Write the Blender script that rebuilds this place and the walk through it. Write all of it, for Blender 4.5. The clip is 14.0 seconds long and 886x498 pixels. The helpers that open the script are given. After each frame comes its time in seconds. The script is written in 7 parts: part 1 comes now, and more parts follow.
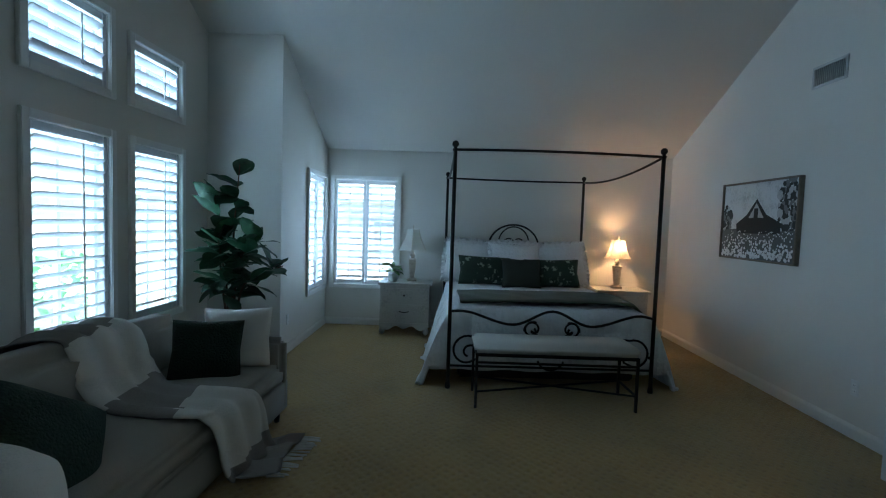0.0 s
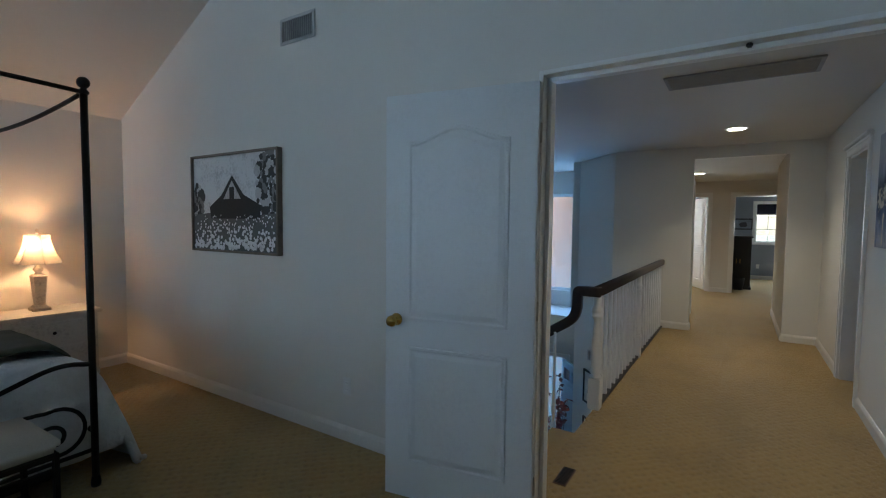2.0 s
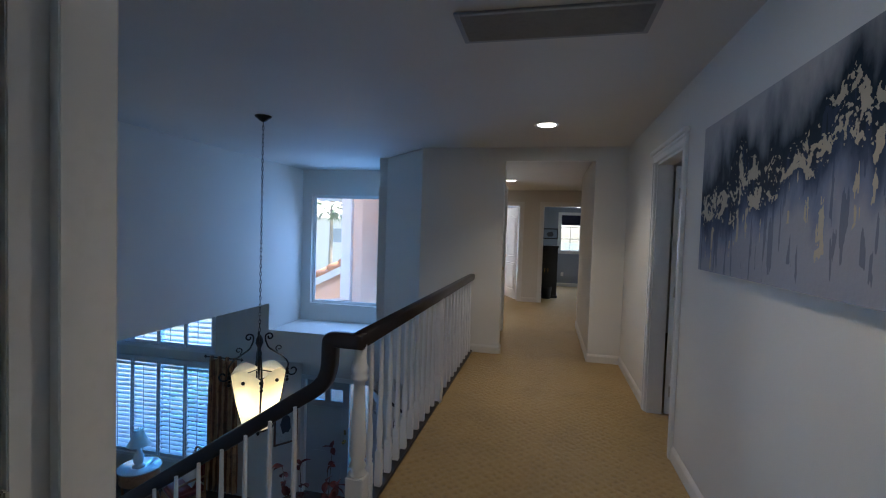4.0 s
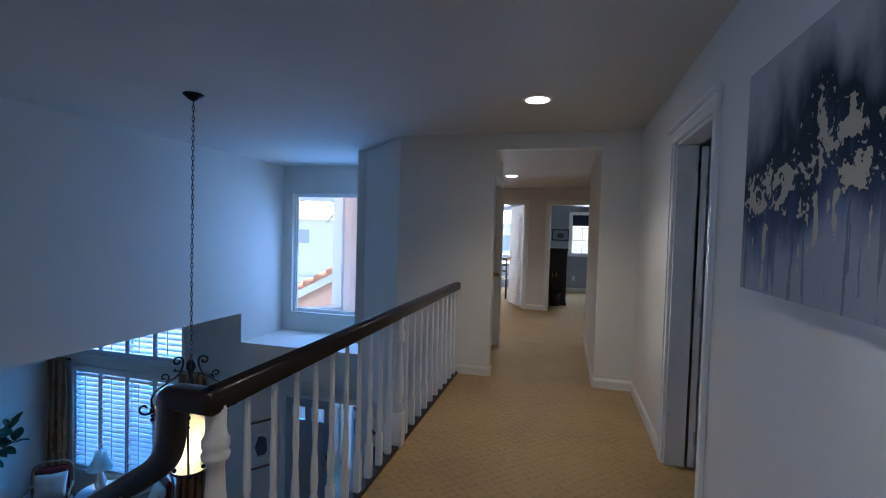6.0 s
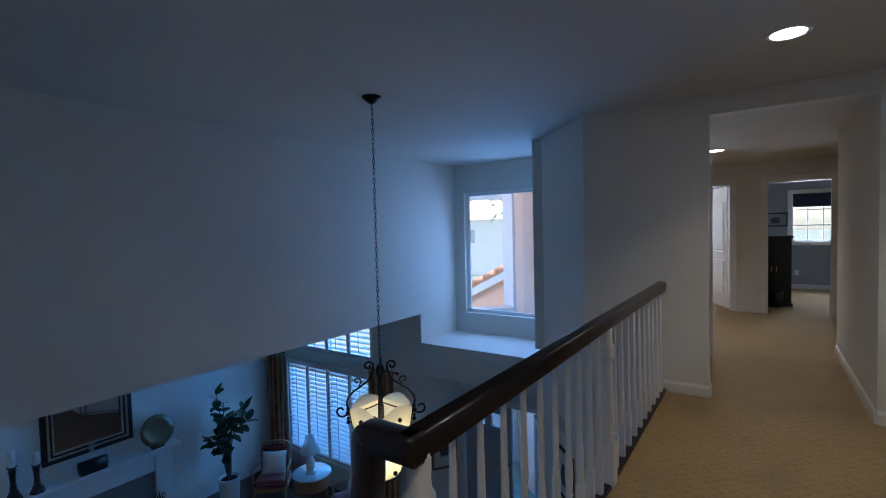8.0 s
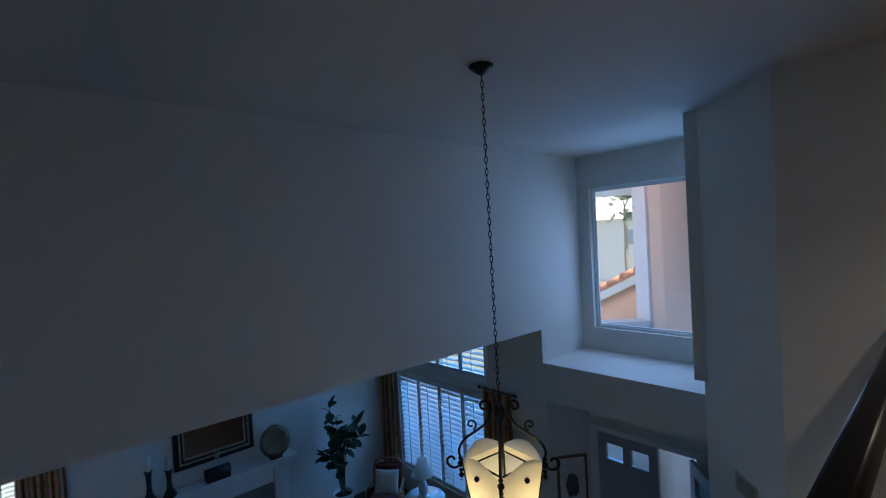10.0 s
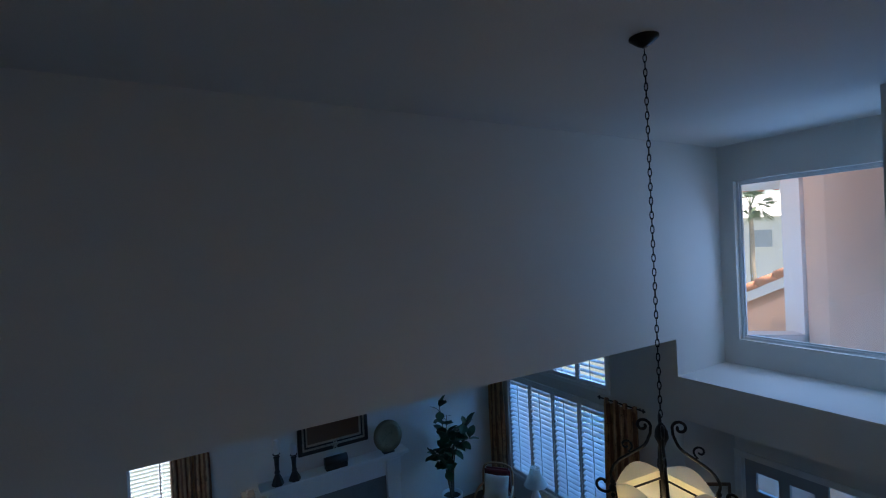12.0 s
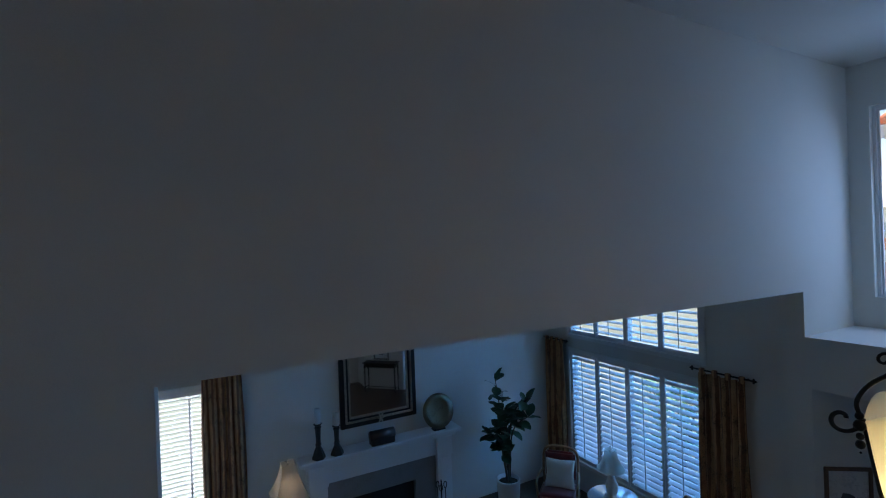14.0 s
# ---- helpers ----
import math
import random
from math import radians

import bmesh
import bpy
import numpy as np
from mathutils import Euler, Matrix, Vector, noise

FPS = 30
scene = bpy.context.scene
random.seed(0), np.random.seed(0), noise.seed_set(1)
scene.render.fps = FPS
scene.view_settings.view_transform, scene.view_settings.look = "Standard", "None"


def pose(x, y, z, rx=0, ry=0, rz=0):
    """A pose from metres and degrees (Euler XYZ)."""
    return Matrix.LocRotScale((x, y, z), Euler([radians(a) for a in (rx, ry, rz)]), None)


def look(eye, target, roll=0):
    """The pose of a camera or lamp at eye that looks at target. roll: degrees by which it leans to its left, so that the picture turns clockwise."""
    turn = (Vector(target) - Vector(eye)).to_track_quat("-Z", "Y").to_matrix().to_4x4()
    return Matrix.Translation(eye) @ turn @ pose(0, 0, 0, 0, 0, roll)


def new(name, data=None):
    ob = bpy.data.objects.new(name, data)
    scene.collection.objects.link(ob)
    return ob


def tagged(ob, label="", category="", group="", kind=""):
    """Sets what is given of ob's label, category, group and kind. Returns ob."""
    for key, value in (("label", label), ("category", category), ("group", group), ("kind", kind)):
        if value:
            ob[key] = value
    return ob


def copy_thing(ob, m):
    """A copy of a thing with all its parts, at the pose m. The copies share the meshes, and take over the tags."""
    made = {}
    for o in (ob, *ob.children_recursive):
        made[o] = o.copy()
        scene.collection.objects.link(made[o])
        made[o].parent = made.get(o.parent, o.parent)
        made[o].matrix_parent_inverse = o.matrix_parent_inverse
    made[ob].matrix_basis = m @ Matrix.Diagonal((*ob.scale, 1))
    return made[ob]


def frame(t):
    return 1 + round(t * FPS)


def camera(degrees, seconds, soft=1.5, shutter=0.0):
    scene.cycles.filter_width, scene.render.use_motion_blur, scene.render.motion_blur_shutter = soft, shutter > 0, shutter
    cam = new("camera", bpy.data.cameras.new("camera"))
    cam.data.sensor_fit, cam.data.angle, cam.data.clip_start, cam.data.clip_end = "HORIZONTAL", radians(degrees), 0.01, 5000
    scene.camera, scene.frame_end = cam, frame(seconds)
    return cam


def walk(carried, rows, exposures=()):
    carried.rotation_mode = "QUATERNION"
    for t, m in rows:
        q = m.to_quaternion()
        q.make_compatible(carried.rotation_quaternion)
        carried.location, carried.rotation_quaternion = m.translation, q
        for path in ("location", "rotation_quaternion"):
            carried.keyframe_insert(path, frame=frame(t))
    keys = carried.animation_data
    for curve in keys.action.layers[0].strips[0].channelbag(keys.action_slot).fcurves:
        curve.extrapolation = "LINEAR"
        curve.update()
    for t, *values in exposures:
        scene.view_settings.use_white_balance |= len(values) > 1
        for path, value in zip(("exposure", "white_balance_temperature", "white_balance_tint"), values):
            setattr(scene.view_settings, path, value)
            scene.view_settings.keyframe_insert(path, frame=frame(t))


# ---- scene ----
cam = camera(87.4, 14.0, soft=1.1)
PATH = [
    (0, (0.445, -0.086, 1.447), (0.409, 1.91, 1.331), 1.9),
    (0.5, (0.55, 0.259, 1.447), (1.011, 2.202, 1.327), 1.5),
    (1, (0.647, 0.625, 1.432), (1.609, 2.374, 1.308), 1.3),
    (1.5, (0.911, 0.89, 1.437), (2.272, 2.352, 1.316), 0.8),
    (2, (1.211, 1.12, 1.42), (2.893, 2.198, 1.307), 0.6),
    (2.5, (1.57, 1.235, 1.425), (3.456, 1.892, 1.311), 1.3),
    (3, (1.953, 1.228, 1.447), (3.902, 1.669, 1.361), 1.82),
    (5.5, (3.502, 1.001, 1.45), (5.45, 1.447, 1.387), 1.95),
    (6, (3.583, 0.972, 1.453), (5.518, 1.476, 1.381), 1.65),
    (6.5, (3.614, 0.986, 1.452), (5.522, 1.576, 1.36), 1.35),
    (7, (3.671, 1.004, 1.446), (5.502, 1.801, 1.328), 0.35),
    (7.5, (3.792, 1.163, 1.431), (5.549, 2.113, 1.329), -0.7),
    (8, (3.921, 1.318, 1.434), (5.568, 2.45, 1.351), -1.45),
    (8.5, (4.157, 1.41, 1.416), (5.716, 2.662, 1.352), -2.3),
    (9, (4.322, 1.575, 1.416), (5.826, 2.892, 1.359), -2.8),
    (11.5, (4.511, 2.11, 1.455), (5.567, 3.808, 1.434), -3.0),
    (12, (4.366, 2.205, 1.416), (5.379, 3.929, 1.397), -2.8),
    (12.5, (4.347, 2.436, 1.258), (5.329, 4.178, 1.233), -2.5),
    (13, (4.348, 2.61, 1.127), (5.293, 4.372, 1.088), -2.8),
    (13.5, (4.262, 2.85, 0.943), (5.181, 4.627, 0.912), -2.7),
    (14, (4.276, 3.146, 0.744), (5.207, 4.916, 0.739), -2.1),
]
walk(cam, [(t, look(eye, target, roll)) for t, eye, target, roll in PATH],
     [(0, 1.55, 6100, -2), (0.6, 1.62, 6200, 0), (1.5, 1.72, 6650, 3), (3.0, 1.38, 6550, 11), (5.5, 1.54, 5800, 14), (7.5, 1.38, 5850, 14), (9.0, 0.82, 6300, 14), (11.5, 0.74, 7000, 16), (12.5, 0.76, 7000, 16), (14, 0.90, 7200, 16)])

# ---- world, sun, exposure ----
world = bpy.data.worlds.new("sky")
scene.world = world
world.use_nodes = True
wn = world.node_tree.nodes
sky = wn.new("ShaderNodeTexSky")
sky.sky_type, sky.sun_disc = "NISHITA", False
sky.sun_elevation, sky.sun_rotation = radians(66), radians(188)
world.node_tree.links.new(sky.outputs[0], wn["Background"].inputs[0])
wn["Background"].inputs[1].default_value = 0.15
sun = new("sun", bpy.data.lights.new("sun", "SUN"))
sun.data.energy, sun.data.angle, sun.data.color = 5.0, radians(0.5), (1, 0.95, 0.88)
sun.matrix_world = look((20 * math.sin(radians(188)) * 0.445, 20 * math.cos(radians(188)) * 0.445, 20), (0, 0, 0))


def lamp(name, kind, at, energy, color, size=0.1, aim=None):
    """A lamp of a fixture of the place, or one added for sky_lamp."""
    ob = new(name, bpy.data.lights.new(name, kind))
    ob.data.energy, ob.data.color = energy, color
    if kind == "AREA":
        ob.data.size = size
    else:
        ob.data.shadow_soft_size = size
    ob.matrix_world = look(at, aim) if aim else pose(*at)
    return ob


def sky_lamp(at, aim, w, h, energy, color=(0.46, 0.67, 1.0), spread=180):
    """An added area lamp outside a window, standing in for light from the sky."""
    ob = lamp("skylight", "AREA", at, energy, color, w, aim)
    ob.data.shape, ob.data.size, ob.data.size_y = "RECTANGLE", w, h
    ob.data.spread = radians(spread)


sky_lamp((-3.7, 3.3, 2.0), (0, 3.3, 1.6), 4.4, 4.0, 325)
sky_lamp((-0.7, 7.3, 1.5), (-0.7, 4, 1.2), 2.2, 2.4, 85)
sky_lamp((-2.3, 6.1, 1.5), (0, 5.75, 1.2), 1.2, 2.0, 26)
sky_lamp((11.4, 7.5, -0.9), (6, 7.5, -1.6), 4.2, 3.6, 250, (0.05, 0.36, 1.0))
sky_lamp((4.1, 10.0, -1.5), (4.1, 7, -1.7), 1.6, 2.4, 80, (0.62, 0.80, 1.0))
sky_lamp((16.9, 0.4, 1.6), (14, 0.4, 1.3), 1.4, 1.6, 90, (0.74, 0.86, 1.0))
sky_lamp((16.9, 2.45, 1.6), (14, 2.45, 1.3), 1.6, 1.8, 210, (0.74, 0.86, 1.0))
sky_lamp((10.62, 4.55, 1.15), (7.5, 4.0, 0.1), 1.1, 1.6, 11.5, (0.22, 0.48, 1.0), 160)

# ---- materials ----
def surf(name, col, rough=0.6, metal=0.0, var=0.08, scale=3.0, fine=60.0, bump=0.1, depth=0.002, coat=0.0, alt=None, sheen=0.0):
    """A painted, woven or stained surface with broad and fine variation."""
    m = bpy.data.materials.new(name)
    m.use_nodes = True
    n, l = m.node_tree.nodes, m.node_tree.links
    b = n["Principled BSDF"]
    tc = n.new("ShaderNodeTexCoord")
    big, small = n.new("ShaderNodeTexNoise"), n.new("ShaderNodeTexNoise")
    big.inputs["Scale"].default_value, small.inputs["Scale"].default_value = scale, fine
    big.inputs["Detail"].default_value, small.inputs["Detail"].default_value = 4, 5
    add = n.new("ShaderNodeMath")
    add.operation = "ADD"
    ramp = n.new("ShaderNodeValToRGB")
    ramp.color_ramp.elements[0].position, ramp.color_ramp.elements[1].position = 0.65, 1.35 / 1.35
    lo = [c * (1 - var) for c in col]
    hi = [min(1, c * (1 + var)) for c in (alt or col)]
    ramp.color_ramp.elements[0].color, ramp.color_ramp.elements[1].color = (*lo, 1), (*hi, 1)
    for src in (big, small):
        l.new(tc.outputs["Object"], src.inputs["Vector"])
    l.new(big.outputs["Fac"], add.inputs[0])
    l.new(small.outputs["Fac"], add.inputs[1])
    l.new(add.outputs[0], ramp.inputs[0])
    l.new(ramp.outputs[0], b.inputs["Base Color"])
    b.inputs["Roughness"].default_value, b.inputs["Metallic"].default_value = rough, metal
    b.inputs["Coat Weight"].default_value, b.inputs["Sheen Weight"].default_value = coat, sheen
    bp = n.new("ShaderNodeBump")
    bp.inputs["Strength"].default_value, bp.inputs["Distance"].default_value = bump, depth
    l.new(small.outputs["Fac"], bp.inputs["Height"])
    l.new(bp.outputs[0], b.inputs["Normal"])
    return m


def glow(name, col, strength):
    m = bpy.data.materials.new(name)
    m.use_nodes = True
    b = m.node_tree.nodes["Principled BSDF"]
    b.inputs["Base Color"].default_value = (*col, 1)
    b.inputs["Emission Color"].default_value, b.inputs["Emission Strength"].default_value = (*col, 1), strength
    return m


WALL = surf("wall_paint", (0.70, 0.68, 0.63), 0.75, var=0.03, scale=1.5, fine=220, bump=0.25, depth=0.001)
# The wall paint, darkened to put the ceiling's shade into its colour.
CEIL = surf("shaded_ceiling_paint", (0.61, 0.595, 0.555), 0.85, var=0.04, scale=1.2, fine=180, bump=0.3, depth=0.001)
BASEPAINT = surf("baseboard_paint", (0.72, 0.70, 0.66), 0.45, var=0.03, scale=4, fine=40, bump=0.05)
WHITE = surf("white_trim", (0.78, 0.78, 0.76), 0.38, var=0.03, scale=4, fine=40, bump=0.05)
CARPET = surf("carpet", (0.34, 0.222, 0.068), 0.95, var=0.18, scale=2.2, fine=260, bump=0.8, depth=0.006, sheen=0.3)


def woven_dots(m, size):
    """A small lattice of tufts in a carpet."""
    n, l = m.node_tree.nodes, m.node_tree.links
    b = n["Principled BSDF"]
    tc, mp, v, ramp, mix = n.new("ShaderNodeTexCoord"), n.new("ShaderNodeMapping"), n.new("ShaderNodeTexVoronoi"), n.new("ShaderNodeValToRGB"), n.new("ShaderNodeMixRGB")
    mp.inputs["Rotation"].default_value[2] = radians(45)
    v.inputs["Scale"].default_value, v.inputs["Randomness"].default_value = size, 0.30
    ramp.color_ramp.elements[0].position, ramp.color_ramp.elements[1].position = 0.12, 0.34
    ramp.color_ramp.elements[0].color, ramp.color_ramp.elements[1].color = (0.74, 0.71, 0.67, 1), (1, 1, 1, 1)
    l.new(tc.outputs["Object"], mp.inputs["Vector"]), l.new(mp.outputs[0], v.inputs["Vector"]), l.new(v.outputs["Distance"], ramp.inputs[0])
    mix.blend_type, mix.inputs[0].default_value = "MULTIPLY", 1.0
    l.new(b.inputs["Base Color"].links[0].from_socket, mix.inputs[1]), l.new(ramp.outputs[0], mix.inputs[2])
    l.new(mix.outputs[0], b.inputs["Base Color"])
    bp = n.new("ShaderNodeBump")
    bp.inputs["Strength"].default_value, bp.inputs["Distance"].default_value = 0.6, 0.008
    l.new(v.outputs["Distance"], bp.inputs["Height"]), l.new(b.inputs["Normal"].links[0].from_socket, bp.inputs["Normal"]), l.new(bp.outputs[0], b.inputs["Normal"])


woven_dots(CARPET, 19)
STUCCO = surf("stucco", (0.72, 0.45, 0.33), 0.9, var=0.06, scale=2, fine=90, bump=0.5, depth=0.006)
GREYWALL = surf("grey_blue_paint", (0.30, 0.33, 0.38), 0.75, var=0.03, scale=1.5, fine=220, bump=0.25, depth=0.001)
WOODFLOOR = surf("dark_floor", (0.065, 0.035, 0.022), 0.35, var=0.2, scale=3, fine=30, bump=0.1)

# ---- shape helpers ----
def box(bm, x0, y0, z0, x1, y1, z1, m=None):
    """A box between two corners, added to bm; m turns or moves it."""
    r = bmesh.ops.create_cube(bm, size=1)
    t = Matrix.Translation(((x0 + x1) / 2, (y0 + y1) / 2, (z0 + z1) / 2)) @ Matrix.Diagonal((abs(x1 - x0), abs(y1 - y0), abs(z1 - z0), 1))
    bmesh.ops.transform(bm, matrix=(m @ t) if m else t, verts=r["verts"])
    return r["verts"]


def link(name, bm, material, parent=None, label="", bevel=0.0, smooth=False):
    """Links a bmesh as one mesh object; a part when it has a parent."""
    if bevel:
        bmesh.ops.bevel(bm, geom=[e for e in bm.edges if e.is_manifold and e.calc_face_angle(0) > 0.5], offset=bevel, segments=2, affect="EDGES", clamp_overlap=True)
    bmesh.ops.recalc_face_normals(bm, faces=bm.faces)
    me = bpy.data.meshes.new(name)
    bm.to_mesh(me)
    bm.free()
    if smooth:
        for p in me.polygons:
            p.use_smooth = True
    if isinstance(material, (list, tuple)):
        for one in material:
            me.materials.append(one)
    else:
        me.materials.append(material)
    ob = new(name, me)
    if parent:
        ob.parent = parent
    if label:
        tagged(ob, label)
    return ob


def part(name, bm, material, parent, label="", bevel=0.0, smooth=False):
    return link(name, bm, material, parent, label, bevel, smooth)


def bar(name, material, parent, x0, y0, z0, x1, y1, z1, bevel=0.004, label="", m=None):
    bm = bmesh.new()
    box(bm, x0, y0, z0, x1, y1, z1, m)
    return link(name, bm, material, parent, label, bevel)


def thing(name, at, label, category, group="", rz=0.0):
    """An Empty at a thing's base; its parts are built round the origin."""
    ob = new(name)
    ob.empty_display_size = 0.1
    ob.matrix_basis = pose(*at, 0, 0, rz)
    return tagged(ob, label, category, group)


def wall(name, axis, p0, p1, u0, u1, z0, z1, holes=(), material=None, clip=()):
    """A wall of thickness p0..p1 across axis, from u0 to u1, with openings (u0, u1, z0, z1); clip: planes that cut it off."""
    us = sorted({u0, u1, *[h[0] for h in holes], *[h[1] for h in holes]})
    zs = sorted({z0, z1, *[h[2] for h in holes], *[h[3] for h in holes]})
    us, zs = [u for u in us if u0 <= u <= u1], [z for z in zs if z0 <= z <= z1]
    bm = bmesh.new()

    def at(p, u, z):
        return (p, u, z) if axis == "x" else (u, p, z)

    def solid(i, j):
        if not (0 <= i < len(us) - 1 and 0 <= j < len(zs) - 1):
            return False
        u, z = (us[i] + us[i + 1]) / 2, (zs[j] + zs[j + 1]) / 2
        return not any(h[0] < u < h[1] and h[2] < z < h[3] for h in holes)

    def quad(*c):
        bm.faces.new([bm.verts.new(v) for v in c])

    for i in range(len(us) - 1):
        for j in range(len(zs) - 1):
            if not solid(i, j):
                continue
            a, b, c, d = us[i], us[i + 1], zs[j], zs[j + 1]
            for p in (p0, p1):
                quad(at(p, a, c), at(p, b, c), at(p, b, d), at(p, a, d))
            if not solid(i - 1, j):
                quad(at(p0, a, c), at(p1, a, c), at(p1, a, d), at(p0, a, d))
            if not solid(i + 1, j):
                quad(at(p0, b, c), at(p1, b, c), at(p1, b, d), at(p0, b, d))
            if not solid(i, j - 1):
                quad(at(p0, a, c), at(p0, b, c), at(p1, b, c), at(p1, a, c))
            if not solid(i, j + 1):
                quad(at(p0, a, d), at(p0, b, d), at(p1, b, d), at(p1, a, d))
    bmesh.ops.remove_doubles(bm, verts=bm.verts, dist=0.0005)
    for co, no in clip:
        cut = bmesh.ops.bisect_plane(bm, geom=[*bm.verts, *bm.edges, *bm.faces], plane_co=co, plane_no=no, clear_outer=True)
        bmesh.ops.holes_fill(bm, edges=[e for e in cut["geom_cut"] if isinstance(e, bmesh.types.BMEdge)])
    ob = link(name, bm, material or WALL)
    return tagged(ob, kind="structure")


def prism(name, outline, z0, z1, material, kind="structure"):
    bm = bmesh.new()
    f = bm.faces.new([bm.verts.new((x, y, z0)) for x, y in outline])
    r = bmesh.ops.extrude_face_region(bm, geom=[f])
    bmesh.ops.translate(bm, vec=(0, 0, z1 - z0), verts=[v for v in r["geom"] if isinstance(v, bmesh.types.BMVert)])
    return tagged(link(name, bm, material), kind=kind)


def slab(name, x0, y0, z0, x1, y1, z1, material):
    bm = bmesh.new()
    box(bm, x0, y0, z0, x1, y1, z1)
    return tagged(link(name, bm, material), kind="structure")


# ---- the upper floor: bedroom ----
LOW = -3.05  # lower floor
EAVE, NORTH, RIDGE, PITCH = 2.385, 6.22, 2.0, 0.5
TOPN = [((0, NORTH, EAVE + 0.03), (0, PITCH, 1)), ((0, RIDGE, EAVE + 0.03 + PITCH * (NORTH - RIDGE)), (0, -PITCH, 1))]
wall("wall_bedroom_north", "y", NORTH, NORTH + 0.15, -1.42, 3.5, 0, EAVE + 0.03, [(-1.16, -0.31, 0.56, 1.98)])
wall("wall_bedroom_alcove", "x", -1.42, -1.27, 4.54, NORTH, 0, 4.6, [(5.40, 6.12, 0.56, 1.98)], clip=TOPN)
wall("wall_bedroom_return", "y", 4.54, 4.69, -2.17, -1.42, 0, 4.6, clip=TOPN)
WINS = [(2.56, 3.20, 0.60, 1.97), (3.45, 4.07, 0.60, 1.97), (2.56, 3.20, 2.30, 2.82), (3.45, 4.07, 2.30, 2.74)]
wall("wall_bedroom_west", "x", -2.17, -2.02, -2.2, 4.54, 0, 4.6, WINS, clip=TOPN)
wall("wall_bedroom_south", "y", -2.35, -2.2, -2.17, 3.5, 0, EAVE + 0.03)
wall("wall_bedroom_east", "x", 3.36, 3.5, 2.66, NORTH, LOW, 4.6, clip=TOPN)
wall("wall_bedroom_door", "x", 3.21, 3.37, -2.2, 2.66, 0, 4.6, [(0.36, 1.90, -0.001, 2.097)], clip=TOPN)
wall("wall_stair_west", "x", 3.37, 3.5, 2.02, 2.66, LOW, 2.452)
bm = bmesh.new()
rz = EAVE + PITCH * (NORTH - RIDGE)
for ya, za, yb, zb in ((NORTH, EAVE, RIDGE, rz), (RIDGE, rz, -2.2, EAVE)):
    for dz in (0, 0.02):
        bm.faces.new([bm.verts.new(v) for v in ((-2.17, ya, za + dz), (3.5, ya, za + dz), (3.5, yb, zb + dz), (-2.17, yb, zb + dz))])
tagged(link("ceiling_bedroom", bm, CEIL), kind="structure")
slab("floor_bedroom", -2.17, -2.35, -0.3, 3.37, NORTH + 0.15, 0, CARPET)

# ---- upper hall, foyer void ----
CZ = 2.452
slab("floor_hall", 3.37, 0.18, -0.3, 8.30, 2.02, 0, CARPET)
wall("wall_hall_south", "y", 0.18, 0.30, 3.37, 10.35, 0, CZ, [(6.03, 6.81, -0.001, 2.06)])
wall("wall_hall_end", "x", 8.24, 8.36, 0.30, 2.68, LOW, CZ, [(0.65, 1.67, -0.001, 2.30)])
prism("wall_foyer_angle", [(8.24, 2.68), (9.05, 3.45), (10.46, 3.45), (10.46, 3.31), (9.11, 3.31), (8.36, 2.60)], LOW, CZ, WALL)
slab("ceiling_hall", 3.37, 0.18, CZ, 10.46, 5.62, CZ + 0.1, CEIL)
wall("wall_foyer_window", "x", 10.27, 10.46, 3.45, 5.435, -0.22, CZ, [(3.545, 5.255, 0.09, 2.01)])
slab("foyer_ledge", 9.29, 3.45, -0.70, 10.46, 5.435, -0.22, WALL)
wall("wall_header", "y", 5.435, 5.62, 3.5, 10.46, LOW, CZ, [(4.09, 9.29, LOW - 0.001, 0.205)])
wall("wall_foyer_south", "y", 1.90, 2.02, 3.5, 8.24, LOW, -0.3)
# passage beyond the hall
slab("floor_passage", 8.30, -2.2, -0.3, 9.62, 1.89, 0, CARPET)
slab("floor_far_rooms", 9.62, -2.2, -0.3, 17.0, 3.4, 0, CARPET)
wall("wall_landing_west", "x", 9.50, 9.62, 1.89, 3.4, 0, CZ)
wall("wall_passage_north", "y", 1.77, 1.89, 8.36, 9.62, 0, CZ, [(8.85, 9.58, -0.001, 2.05)])
slab("ceiling_passage", 8.36, 0.30, 2.36, 9.60, 1.77, 2.435, CEIL)
slab("ceiling_far_rooms", 9.60, -2.2, 2.36, 17.0, 3.40, 2.435, CEIL)
wall("wall_passage_south", "y", 0.53, 0.65, 8.36, 10.35, 0, CZ)
wall("wall_landing_east", "x", 12.72, 12.84, -2.2, 3.4, 0, CZ, [(0.45, 1.25, -0.001, 2.05), (1.72, 2.50, -0.001, 2.05)])
wall("wall_far_room", "x", 16.2, 16.35, -2.2, 3.4, 0, CZ, [(0.0, 0.78, 1.0, 2.0), (2.0, 2.9, 0.9, 2.1)], GREYWALL)
wall("wall_far_divider", "y", 1.42, 1.54, 12.84, 16.2, 0, CZ, material=GREYWALL)
wall("wall_far_south", "y", -2.32, -2.2, 10.35, 16.3, 0, CZ)
wall("wall_far_north", "y", 3.4, 3.52, 9.0, 16.3, 0, CZ)

wall("wall_side_room_south", "y", -2.32, -2.2, 3.5, 10.35, 0, CZ)
slab("floor_side_room", 3.5, -2.32, -0.3, 8.30, 0.18, 0, CARPET)
slab("ceiling_side_room", 3.5, -2.32, CZ, 10.35, 0.18, CZ + 0.1, CEIL)
wall("wall_side_room_east", "x", 10.35, 10.45, -2.2, 0.53, 0, CZ)

